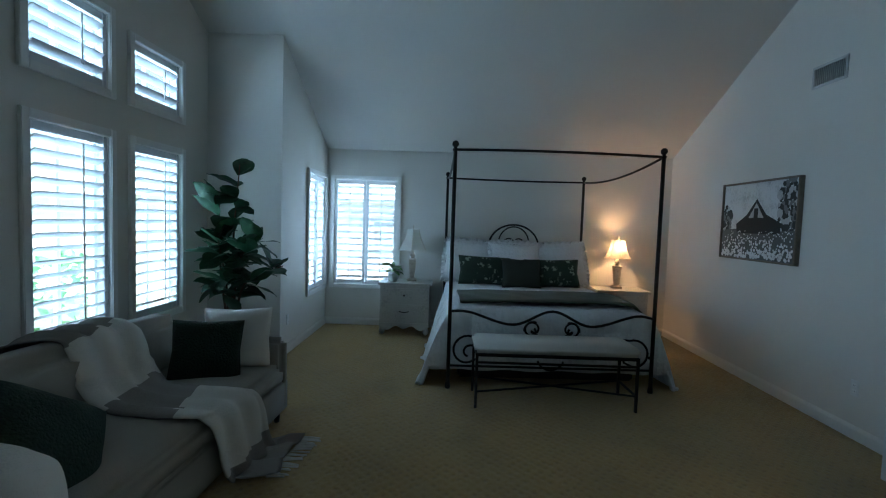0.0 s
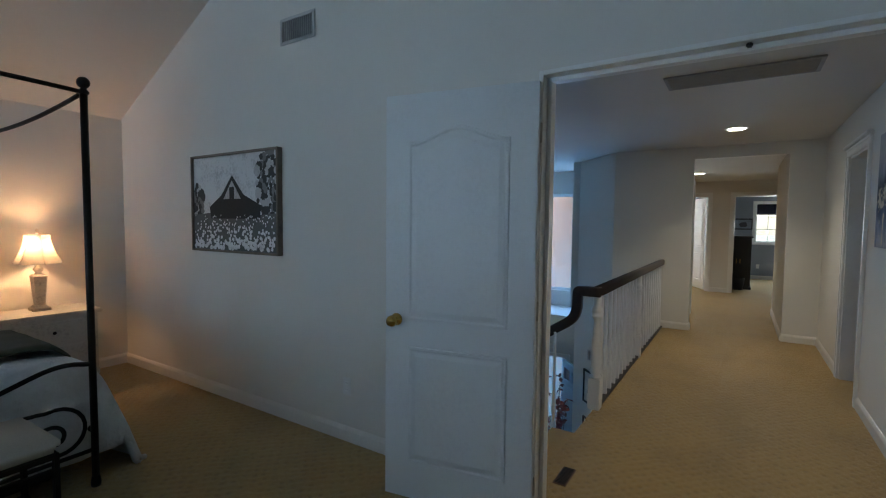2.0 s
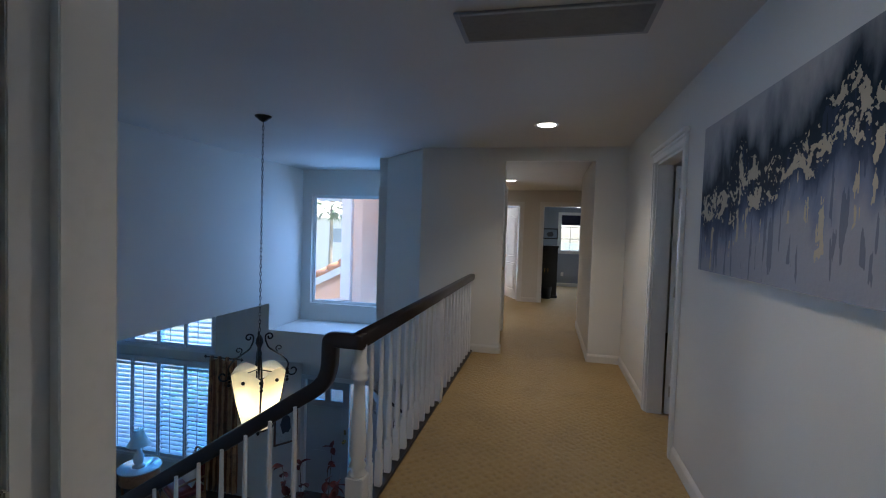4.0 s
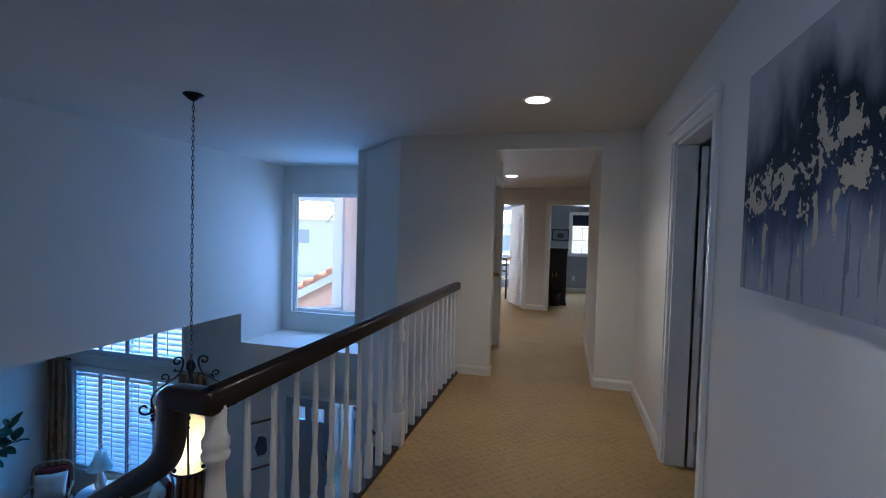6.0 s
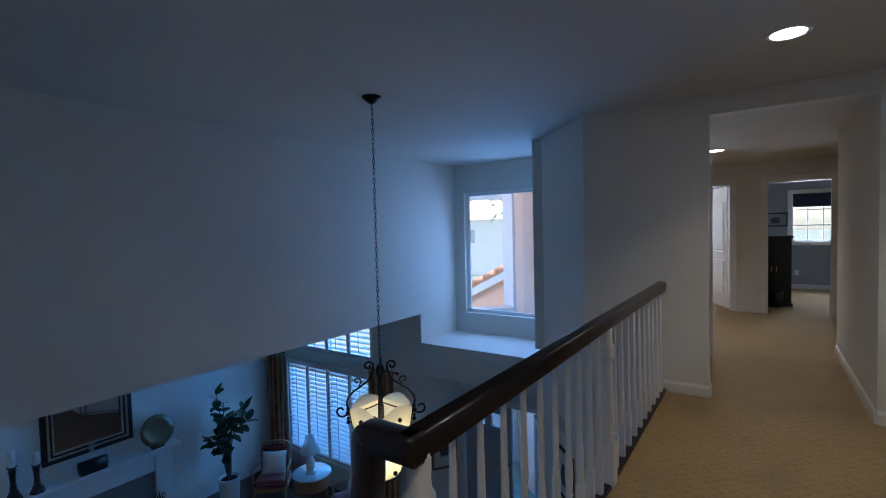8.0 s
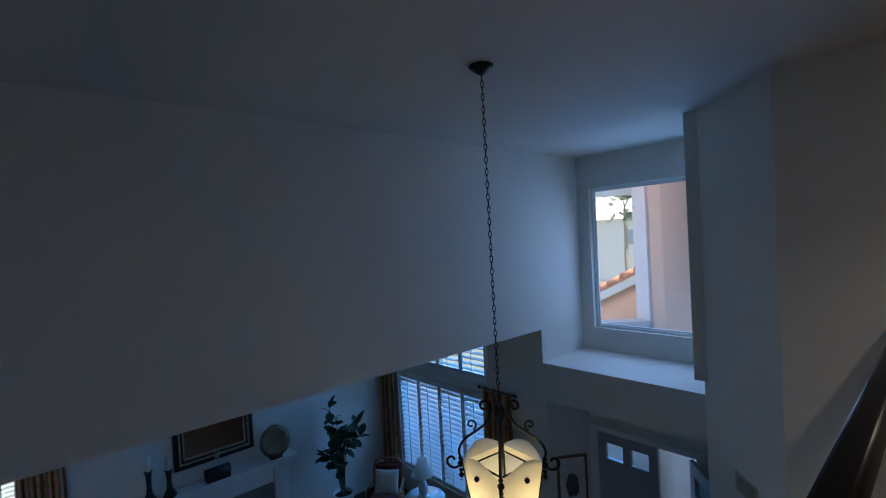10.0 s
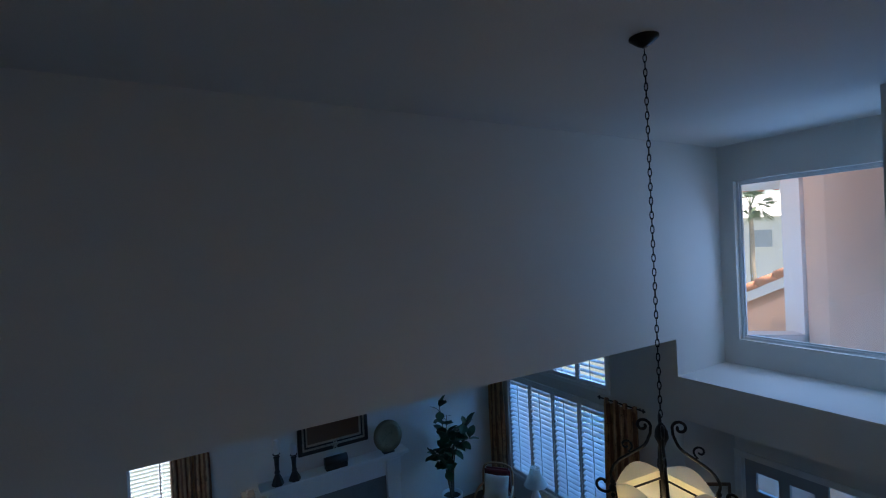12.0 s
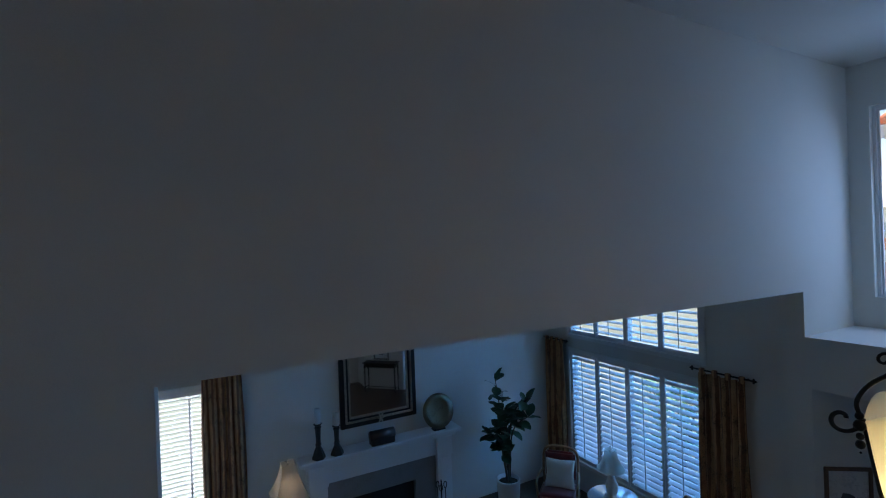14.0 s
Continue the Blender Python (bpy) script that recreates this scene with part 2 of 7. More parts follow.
# ---- lower floor ----
slab("floor_lower", 3.3, 1.9, LOW - 0.2, 10.5, 9.4, LOW, WOODFLOOR)
wall("wall_living_north", "y", 9.15, 9.3, 3.4, 9.5, LOW, 1.2, [(3.72, 4.52, -2.35, -0.77)])
wall("wall_living_east", "x", 9.35, 9.5, 5.62, 9.15, LOW, 1.2, [(6.50, 8.66, -2.6, -0.93), (6.50, 8.66, -0.66, 0.15)])
wall("wall_living_west", "x", 3.4, 3.5, 5.62, 9.15, LOW, 1.2)
slab("ceiling_living", 3.4, 5.62, 1.2, 9.5, 9.3, 1.3, CEIL)
prism("wall_vestibule_north", [(9.29, 5.435), (9.29, 5.395), (9.75, 5.085), (9.87, 5.085), (9.87, 5.435)], LOW, -0.70, WALL)
wall("wall_vestibule_back", "x", 9.75, 9.87, 3.45, 5.085, LOW, -0.70, [(3.80, 5.02, LOW - 0.001, -1.11)])

# ---- more materials ----
IRON = surf("black_iron", (0.012, 0.011, 0.010), 0.45, 0.6, var=0.3, scale=9, fine=120, bump=0.2)
QUILT = surf("white_quilt", (0.74, 0.75, 0.76), 0.9, var=0.05, scale=2, fine=26, bump=0.9, depth=0.02, sheen=0.2)
SHAM = surf("white_ruffled_linen", (0.76, 0.76, 0.76), 0.9, var=0.06, scale=4, fine=34, bump=0.9, depth=0.015, sheen=0.2)
OLIVE = surf("dark_olive_cloth", (0.03, 0.033, 0.024), 0.95, var=0.25, scale=5, fine=160, bump=0.5)
SAGE = surf("sage_throw", (0.048, 0.058, 0.034), 0.95, var=0.22, scale=4, fine=130, bump=0.6, sheen=0.1)
CREAM = surf("cream_upholstery", (0.66, 0.63, 0.57), 0.9, var=0.05, scale=5, fine=190, bump=0.4)
GREYSOFA = surf("grey_upholstery", (0.27, 0.25, 0.21), 0.95, var=0.1, scale=4, fine=210, bump=0.5, sheen=0.2)
KNITCREAM = surf("cream_knit", (0.62, 0.59, 0.54), 0.95, var=0.1, scale=6, fine=150, bump=0.8, depth=0.004)
KNITGREY = surf("taupe_knit", (0.24, 0.22, 0.20), 0.95, var=0.12, scale=6, fine=150, bump=0.8, depth=0.004)
GREENFUR = surf("dark_green_fur", (0.009, 0.022, 0.014), 0.95, var=0.4, scale=7, fine=90, bump=1.0, depth=0.012)
LIMEWOOD = surf("limed_wood", (0.48, 0.47, 0.43), 0.6, var=0.16, scale=5, fine=45, bump=0.25)
LAMPBASE = surf("washed_wood", (0.52, 0.46, 0.38), 0.6, var=0.2, scale=12, fine=60, bump=0.3)
LEAF = surf("fig_leaf", (0.012, 0.054, 0.020), 0.5, var=0.4, scale=6, fine=30, bump=0.2)
LEAFLIGHT = surf("pothos_leaf", (0.10, 0.22, 0.06), 0.4, var=0.5, scale=18, fine=60, bump=0.2)
BARK = surf("bark", (0.09, 0.06, 0.04), 0.9, var=0.3, scale=8, fine=50, bump=0.6)
CERAMIC = surf("white_ceramic", (0.72, 0.72, 0.70), 0.3, var=0.03, scale=6, fine=40, bump=0.03)
SOIL = surf("soil", (0.03, 0.022, 0.015), 0.95, var=0.4, scale=20, fine=90, bump=1.0)
BRASS = surf("brass", (0.62, 0.42, 0.13), 0.18, 1.0, var=0.1, scale=20, fine=60, bump=0.02)
STEEL = surf("worn_nickel", (0.45, 0.43, 0.40), 0.35, 1.0, var=0.1, scale=20, fine=60, bump=0.05)
VENTGREY = surf("pale_vent_metal", (0.50, 0.50, 0.49), 0.5, var=0.05)
GRILLE = surf("grey_vent_metal", (0.28, 0.29, 0.29), 0.55, var=0.06, scale=8, fine=40)
# Near-black that paints the shade inside ducts, slots and the firebox.
DARKGAP = surf("opening_shade_black", (0.02, 0.02, 0.02), 0.9, var=0.1)
RAILWOOD = surf("dark_walnut_varnish", (0.010, 0.0052, 0.0035), 0.33, var=0.45, scale=5, fine=40, bump=0.08, coat=0.05)
DOORPAINT = surf("door_paint", (0.70, 0.72, 0.72), 0.42, var=0.03, scale=3, fine=60, bump=0.06)
FDOOR = surf("grey_door_paint", (0.34, 0.37, 0.40), 0.4, var=0.04, scale=3, fine=60, bump=0.05)
BROWN = surf("stained_brown_wood", (0.12, 0.06, 0.03), 0.5, var=0.25, scale=4, fine=40, bump=0.15)
BLACKWOOD = surf("black_stained_wood", (0.012, 0.011, 0.011), 0.45, var=0.3, scale=5, fine=40, bump=0.1)
CURTAIN = surf("gold_striped_curtain", (0.22, 0.115, 0.05), 0.8, var=0.5, scale=9, fine=70, bump=0.3, alt=(0.36, 0.20, 0.095), sheen=0.3)
SILVER = surf("tarnished_silver", (0.36, 0.33, 0.28), 0.35, 0.9, var=0.5, scale=30, fine=120, bump=0.6)


def striped(m, size, dark):
    """Adds upright woven stripes to a cloth."""
    n, l = m.node_tree.nodes, m.node_tree.links
    b = n["Principled BSDF"]
    tc, w, ramp, mix = n.new("ShaderNodeTexCoord"), n.new("ShaderNodeTexWave"), n.new("ShaderNodeValToRGB"), n.new("ShaderNodeMixRGB")
    w.inputs["Scale"].default_value, w.inputs["Distortion"].default_value = size, 1.5
    ramp.color_ramp.elements[0].position, ramp.color_ramp.elements[1].position = 0.35, 0.6
    ramp.color_ramp.elements[0].color, ramp.color_ramp.elements[1].color = (*dark, 1), (1, 1, 1, 1)
    l.new(tc.outputs["Object"], w.inputs["Vector"]), l.new(w.outputs["Fac"], ramp.inputs[0])
    mix.blend_type, mix.inputs[0].default_value = "MULTIPLY", 1.0
    l.new(b.inputs["Base Color"].links[0].from_socket, mix.inputs[1]), l.new(ramp.outputs[0], mix.inputs[2])
    l.new(mix.outputs[0], b.inputs["Base Color"])


striped(CURTAIN, 6.0, (0.42, 0.28, 0.22))
REDVELVET = surf("red_upholstery", (0.16, 0.012, 0.012), 0.8, var=0.3, scale=10, fine=80, bump=0.3, sheen=0.5)
PINE = surf("carved_pine", (0.30, 0.15, 0.07), 0.45, var=0.25, scale=8, fine=50, bump=0.2)
STONE = surf("grey_surround", (0.22, 0.22, 0.21), 0.4, var=0.1, scale=6, fine=50, bump=0.1)
PLATE = surf("aged_brass_plate", (0.16, 0.14, 0.09), 0.35, 0.6, var=0.3, scale=9, fine=60, bump=0.2)
TILE = surf("clay_roof_tile", (0.52, 0.24, 0.14), 0.8, var=0.3, scale=3, fine=40, bump=0.3)
BERRY = surf("dried_red_petals", (0.10, 0.014, 0.012), 0.7, var=0.5, scale=20, fine=60)
NAVY = surf("navy_blind", (0.015, 0.018, 0.05), 0.8, var=0.1, scale=8, fine=120)
SLAT = surf("shutter_white", (0.74, 0.75, 0.76), 0.4, var=0.02, scale=5, fine=50, bump=0.03)
HEDGE = surf("garden_leaf", (0.09, 0.19, 0.08), 0.55, var=0.5, scale=4, fine=20)


def tuned(m, **sockets):
    b = m.node_tree.nodes["Principled BSDF"]
    for key, value in sockets.items():
        b.inputs[key.replace("_", " ").title()].default_value = value
    return m


def clear_glass(name):
    m = bpy.data.materials.new(name)
    m.use_nodes = True
    n, l = m.node_tree.nodes, m.node_tree.links
    out = n["Material Output"]
    t, g, mix = n.new("ShaderNodeBsdfTransparent"), n.new("ShaderNodeBsdfGlossy"), n.new("ShaderNodeMixShader")
    g.inputs["Roughness"].default_value = 0.02
    mix.inputs[0].default_value = 0.05
    l.new(t.outputs[0], mix.inputs[1]), l.new(g.outputs[0], mix.inputs[2])
    l.new(mix.outputs[0], out.inputs["Surface"])
    return m


def cloth_shade(name, col, through_col):
    """A lampshade or frosted glass that passes light."""
    m = bpy.data.materials.new(name)
    m.use_nodes = True
    n, l = m.node_tree.nodes, m.node_tree.links
    b, out = n["Principled BSDF"], n["Material Output"]
    b.inputs["Base Color"].default_value, b.inputs["Roughness"].default_value = (*col, 1), 0.8
    t, mix, noi, tc = n.new("ShaderNodeBsdfTranslucent"), n.new("ShaderNodeMixShader"), n.new("ShaderNodeTexNoise"), n.new("ShaderNodeTexCoord")
    t.inputs["Color"].default_value = (*through_col, 1)
    noi.inputs["Scale"].default_value = 90
    bp = n.new("ShaderNodeBump")
    bp.inputs["Strength"].default_value, bp.inputs["Distance"].default_value = 0.2, 0.002
    l.new(tc.outputs["Object"], noi.inputs["Vector"]), l.new(noi.outputs["Fac"], bp.inputs["Height"]), l.new(bp.outputs[0], b.inputs["Normal"])
    mix.inputs[0].default_value = 0.6
    l.new(b.outputs[0], mix.inputs[1]), l.new(t.outputs[0], mix.inputs[2]), l.new(mix.outputs[0], out.inputs["Surface"])
    return m


GLASS = clear_glass("window_glass")
# Cloth for lit shades, passing less light so they don't burn out.
SHADE = cloth_shade("lit_lampshade_cloth", (0.74, 0.71, 0.64), (0.28, 0.245, 0.195))
# The same cloth made paler and more translucent, to brighten unlit shades.
UNLITSHADE = cloth_shade("unlit_lampshade_cloth", (0.80, 0.79, 0.75), (0.62, 0.60, 0.54))
AMBER = cloth_shade("cream_art_glass", (0.78, 0.74, 0.60), (0.92, 0.86, 0.62))
MIRROR = bpy.data.materials.new("mirror")
MIRROR.use_nodes = True
MIRROR.node_tree.nodes["Principled BSDF"].inputs["Metallic"].default_value = 1
MIRROR.node_tree.nodes["Principled BSDF"].inputs["Roughness"].default_value = 0.03
MIRROR.node_tree.nodes["Principled BSDF"].inputs["Base Color"].default_value = (0.85, 0.86, 0.86, 1)
CANLIGHT = glow("can_lens", (1, 0.93, 0.82), 9.0)
BULB = glow("bulb", (1, 0.78, 0.48), 3.0)


def floral():
    """Dark green cloth with pale flower blots."""
    m = surf("dark_green_floral", (0.02, 0.035, 0.022), 0.9, var=0.3, scale=8, fine=150, bump=0.3)
    n, l = m.node_tree.nodes, m.node_tree.links
    b = n["Principled BSDF"]
    v, tc, ramp, mix, noi = n.new("ShaderNodeTexVoronoi"), n.new("ShaderNodeTexCoord"), n.new("ShaderNodeValToRGB"), n.new("ShaderNodeMixRGB"), n.new("ShaderNodeTexNoise")
    v.inputs["Scale"].default_value, noi.inputs["Scale"].default_value = 10, 26
    ramp.color_ramp.elements[0].position, ramp.color_ramp.elements[1].position = 0.30, 0.42
    ramp.color_ramp.elements[0].color, ramp.color_ramp.elements[1].color = (1, 1, 1, 1), (0, 0, 0, 1)
    mul = n.new("ShaderNodeMath")
    mul.operation = "MULTIPLY"
    gt = n.new("ShaderNodeMath")
    gt.operation, gt.inputs[1].default_value = "GREATER_THAN", 0.5
    l.new(tc.outputs["Object"], v.inputs["Vector"]), l.new(tc.outputs["Object"], noi.inputs["Vector"])
    l.new(v.outputs["Distance"], ramp.inputs[0]), l.new(noi.outputs["Fac"], gt.inputs[0])
    l.new(ramp.outputs[0], mul.inputs[0]), l.new(gt.outputs[0], mul.inputs[1])
    base = b.inputs["Base Color"].links[0].from_socket
    l.new(mul.outputs[0], mix.inputs[0]), l.new(base, mix.inputs[1])
    mix.inputs[2].default_value = (0.30, 0.34, 0.26, 1)
    l.new(mix.outputs[0], b.inputs["Base Color"])
    return m


FLORAL = floral()


# ---- more shape helpers ----
def tube(bm, pts, r, seg=8):
    """A round bar swept along points; r: one radius or one for each point."""
    pts = [Vector(p) for p in pts]
    rs = r if isinstance(r, (list, tuple)) else [r] * len(pts)
    rings, side = [], None
    for i, p in enumerate(pts):
        t = (pts[min(i + 1, len(pts) - 1)] - pts[max(i - 1, 0)]).normalized()
        if side is None:
            side = t.orthogonal().normalized()
        side = (side - t * side.dot(t)).normalized()
        up = t.cross(side)
        rings.append([bm.verts.new(p + rs[i] * (math.cos(a) * side + math.sin(a) * up)) for a in [2 * math.pi * k / seg for k in range(seg)]])
    for a, b in zip(rings, rings[1:]):
        for k in range(seg):
            bm.faces.new((a[k], a[(k + 1) % seg], b[(k + 1) % seg], b[k]))
    bm.faces.new(rings[0][::-1]), bm.faces.new(rings[-1])


def lathe(bm, profile, seg=16, at=(0, 0, 0), turn=0.0):
    """A turned shape from (radius, height) pairs."""
    rings = []
    for r, z in profile:
        rings.append([bm.verts.new((at[0] + r * math.cos(turn + 2 * math.pi * k / seg), at[1] + r * math.sin(turn + 2 * math.pi * k / seg), at[2] + z)) for k in range(seg)])
    for a, b in zip(rings, rings[1:]):
        for k in range(seg):
            bm.faces.new((a[k], a[(k + 1) % seg], b[(k + 1) % seg], b[k]))
    bm.faces.new(rings[0][::-1]), bm.faces.new(rings[-1])


def ball(bm, at, r, seg=12):
    bmesh.ops.create_uvsphere(bm, u_segments=seg, v_segments=seg // 2 + 2, radius=r, matrix=Matrix.Translation(at))


def rod(name, material, parent, pts, r, seg=8, label=""):
    bm = bmesh.new()
    tube(bm, pts, r, seg)
    return part(name, bm, material, parent, label, smooth=True)


def turned(name, material, parent, profile, seg=16, at=(0, 0, 0), turn=0.0, label="", smooth=True):
    bm = bmesh.new()
    lathe(bm, profile, seg, at, turn)
    return part(name, bm, material, parent, label, smooth=smooth)


def curl(cx, cz, r0, r1, a0, a1, y=0.0, n=18):
    """Points on a spiral in the x-z plane, angles in degrees."""
    out = []
    for i in range(n + 1):
        f = i / n
        a, r = radians(a0 + (a1 - a0) * f), r0 + (r1 - r0) * f
        out.append((cx + r * math.cos(a), y, cz + r * math.sin(a)))
    return out


def smooth_path(keys, n=8):
    """A Catmull-Rom line through points."""
    k = [Vector(p) for p in keys]
    k = [2 * k[0] - k[1], *k, 2 * k[-1] - k[-2]]
    out = []
    for i in range(1, len(k) - 2):
        a, b, c, d = k[i - 1:i + 3]
        for j in range(n):
            t = j / n
            out.append(0.5 * (2 * b + (c - a) * t + (2 * a - 5 * b + 4 * c - d) * t * t + (3 * b - a - 3 * c + d) * t ** 3))
    return [*out, k[-2]]


def pillow_mesh(w, h, t, ruffle=0.0, seed=0, n=18):
    """A stuffed cushion in the x-z plane, centred, w wide, h high, t thick; ruffle: a wavy border."""
    bm = bmesh.new()
    grid = {}
    for side in (-1, 1):
        for i in range(n + 1):
            for j in range(n + 1):
                u, v = 2 * i / n - 1, 2 * j / n - 1
                edge = max(abs(u), abs(v)) > 0.999
                if edge and side == 1:
                    grid[side, i, j] = grid[-1, i, j]
                    continue
                f = max(0, (1 - abs(u) ** 2.6)) ** 0.5 * max(0, (1 - abs(v) ** 2.6)) ** 0.5
                pinch = 1 - 0.07 * (1 - abs(v)) * (abs(u) ** 3) - 0.0
                pz = 1 - 0.07 * (1 - abs(u)) * (abs(v) ** 3)
                wob = noise.noise(Vector((u * 1.7 + seed, v * 1.7, side))) * 0.12
                grid[side, i, j] = bm.verts.new((u * w / 2 * pinch, side * t / 2 * f * (1 + wob), v * h / 2 * pz))
    for side in (-1, 1):
        for i in range(n):
            for j in range(n):
                c = [grid[side, i, j], grid[side, i + 1, j], grid[side, i + 1, j + 1], grid[side, i, j + 1]]
                bm.faces.new(c if side < 0 else c[::-1])
    if ruffle:
        ring = []
        m = 120
        for k in range(m):
            a = 4 * k / m
            s, f = int(a), a - int(a)
            p = [(-1 + 2 * f, -1), (1, -1 + 2 * f), (1 - 2 * f, 1), (-1, 1 - 2 * f)][s]
            out = Vector((p[0], 0, p[1])).normalized()
            base = Vector((p[0] * w / 2 * 0.95, 0, p[1] * h / 2 * 0.95))
            wave = 0.018 * math.sin(k * 1.9 + seed)
            tip = base + out * (ruffle + 0.012 * math.sin(k * 2.7)) + Vector((0, wave, 0))
            ring.append([bm.verts.new(base + Vector((0, 0.006, 0))), bm.verts.new(tip), bm.verts.new(base - Vector((0, 0.006, 0)))])
        for k in range(m):
            a, b = ring[k], ring[(k + 1) % m]
            bm.faces.new((a[0], b[0], b[1], a[1])), bm.faces.new((a[1], b[1], b[2], a[2]))
    return bm


def cushion(name, label, material, at, w, h, t, lean=-18, rz=0.0, ry=0.0, ruffle=0.0, group="", seed=0):
    """A cushion resting on its lower edge at the point given."""
    ob = link(name, pillow_mesh(w, h, t, ruffle, seed), material, smooth=True)
    ob.matrix_basis = pose(*at, 0, 0, rz) @ pose(0, 0, 0, lean, ry, 0) @ pose(0, 0, h / 2)
    return tagged(ob, label, "cushion", group)


# ---- joinery: baseboards, shutters, doors ----
def baseboard(name, a, b, z=0.0, side=1):
    """A moulded board along a wall from a to b; side: which way it stands out of the wall."""
    a, b = Vector((*a, z)), Vector((*b, z))
    d = (b - a).normalized()
    out = Vector((-d.y, d.x, 0)) * side
    prof = [(0.0, 0.0), (0.015, 0.0), (0.015, 0.07), (0.010, 0.082), (0.004, 0.092), (0.0, 0.095)]
    bm = bmesh.new()
    ends = [[bm.verts.new(p + out * q + Vector((0, 0, h))) for q, h in prof] for p in (a, b)]
    n = len(prof)
    for k in range(n):
        bm.faces.new((ends[0][k], ends[0][(k + 1) % n], ends[1][(k + 1) % n], ends[1][k]))
    bm.faces.new(ends[0]), bm.faces.new(ends[1][::-1])
    return tagged(link(name, bm, BASEPAINT), kind="structure")


SLATS = {}


def slat_mesh(length, chord=0.078):
    key = round(length, 3)
    if key not in SLATS:
        bm = bmesh.new()
        prof = [(math.cos(a) * chord / 2, math.sin(a) * 0.0055) for a in [2 * math.pi * k / 10 for k in range(10)]]
        ends = [[bm.verts.new((s * length / 2, y, z)) for y, z in prof] for s in (-1, 1)]
        for k in range(10):
            bm.faces.new((ends[0][k], ends[0][(k + 1) % 10], ends[1][(k + 1) % 10], ends[1][k]))
        bm.faces.new(ends[0]), bm.faces.new(ends[1][::-1])
        me = bpy.data.meshes.new("slat")
        bm.to_mesh(me)
        bm.free()
        me.materials.append(SLAT)
        SLATS[key] = me
    return SLATS[key]


def shutter_window(name, origin, rz, width, height, panels, tilt=28, pitch=0.083, rods=(0.5,), label="", chord=0.078, stile=0.038, trim=0.055):
    """A window with plantation shutters. Local x runs along the wall, y points out of doors, z up from the opening's sill."""
    win = thing(name, origin, label, "window", rz=rz)
    tagged(win, kind="structure")
    for nm, x0, z0, x1, z1 in (("casing", -trim, -trim, 0, height + trim), ("casing", width, -trim, width + trim, height + trim), ("casing", 0, height, width, height + trim), ("window_sill", 0, -trim, width, 0)):
        bar(nm, WHITE, win, x0, -0.028, z0, x1, 0.002, z1, 0.005)
    for nm, x0, z0, x1, z1 in (("window_frame", 0, 0, 0.03, height), ("window_frame", width - 0.03, 0, width, height), ("window_frame", 0.03, height - 0.03, width - 0.03, height), ("window_frame", 0.03, 0, width - 0.03, 0.03)):
        bar(nm, WHITE, win, x0, 0.085, z0, x1, 0.13, z1, 0.003)
    bar("mullion", WHITE, win, width * 0.5 - 0.015, 0.09, 0.03, width * 0.5 + 0.015, 0.125, height - 0.03, 0.003)
    pane = bar("pane", GLASS, win, 0.03, 0.105, 0.03, width - 0.03, 0.109, height - 0.03, 0)
    pane.visible_shadow = False
    pw = width / panels
    for p in range(panels):
        x0, x1 = p * pw + 0.002, (p + 1) * pw - 0.002
        for a, b in ((x0, x0 + stile), (x1 - stile, x1)):
            bar("stile", SLAT, win, a, 0.004, 0.003, b, 0.032, height - 0.003, 0.004)
        rail = 0.06
        bar("rail", SLAT, win, x0 + stile, 0.006, 0.003, x1 - stile, 0.030, rail, 0.004)
        bar("rail", SLAT, win, x0 + stile, 0.006, height - rail, x1 - stile, 0.030, height - 0.003, 0.004)
        n = max(1, int((height - 2 * rail) / pitch))
        step = (height - 2 * rail) / n
        for k in range(n):
            s = new("slat", slat_mesh(x1 - x0 - 2 * stile - 0.004, chord))
            s.parent = win
            s.matrix_basis = pose((x0 + x1) / 2, 0.018, rail + (k + 0.5) * step, tilt + random.uniform(-1.5, 1.5), 0, 0)
        for f in rods:
            xr = x0 + stile + f * (x1 - x0 - 2 * stile)
            bar("tilt_rod", SLAT, win, xr - 0.006, -0.030, rail + 0.03, xr + 0.006, -0.020, height - rail - 0.03, 0.003)
    return win


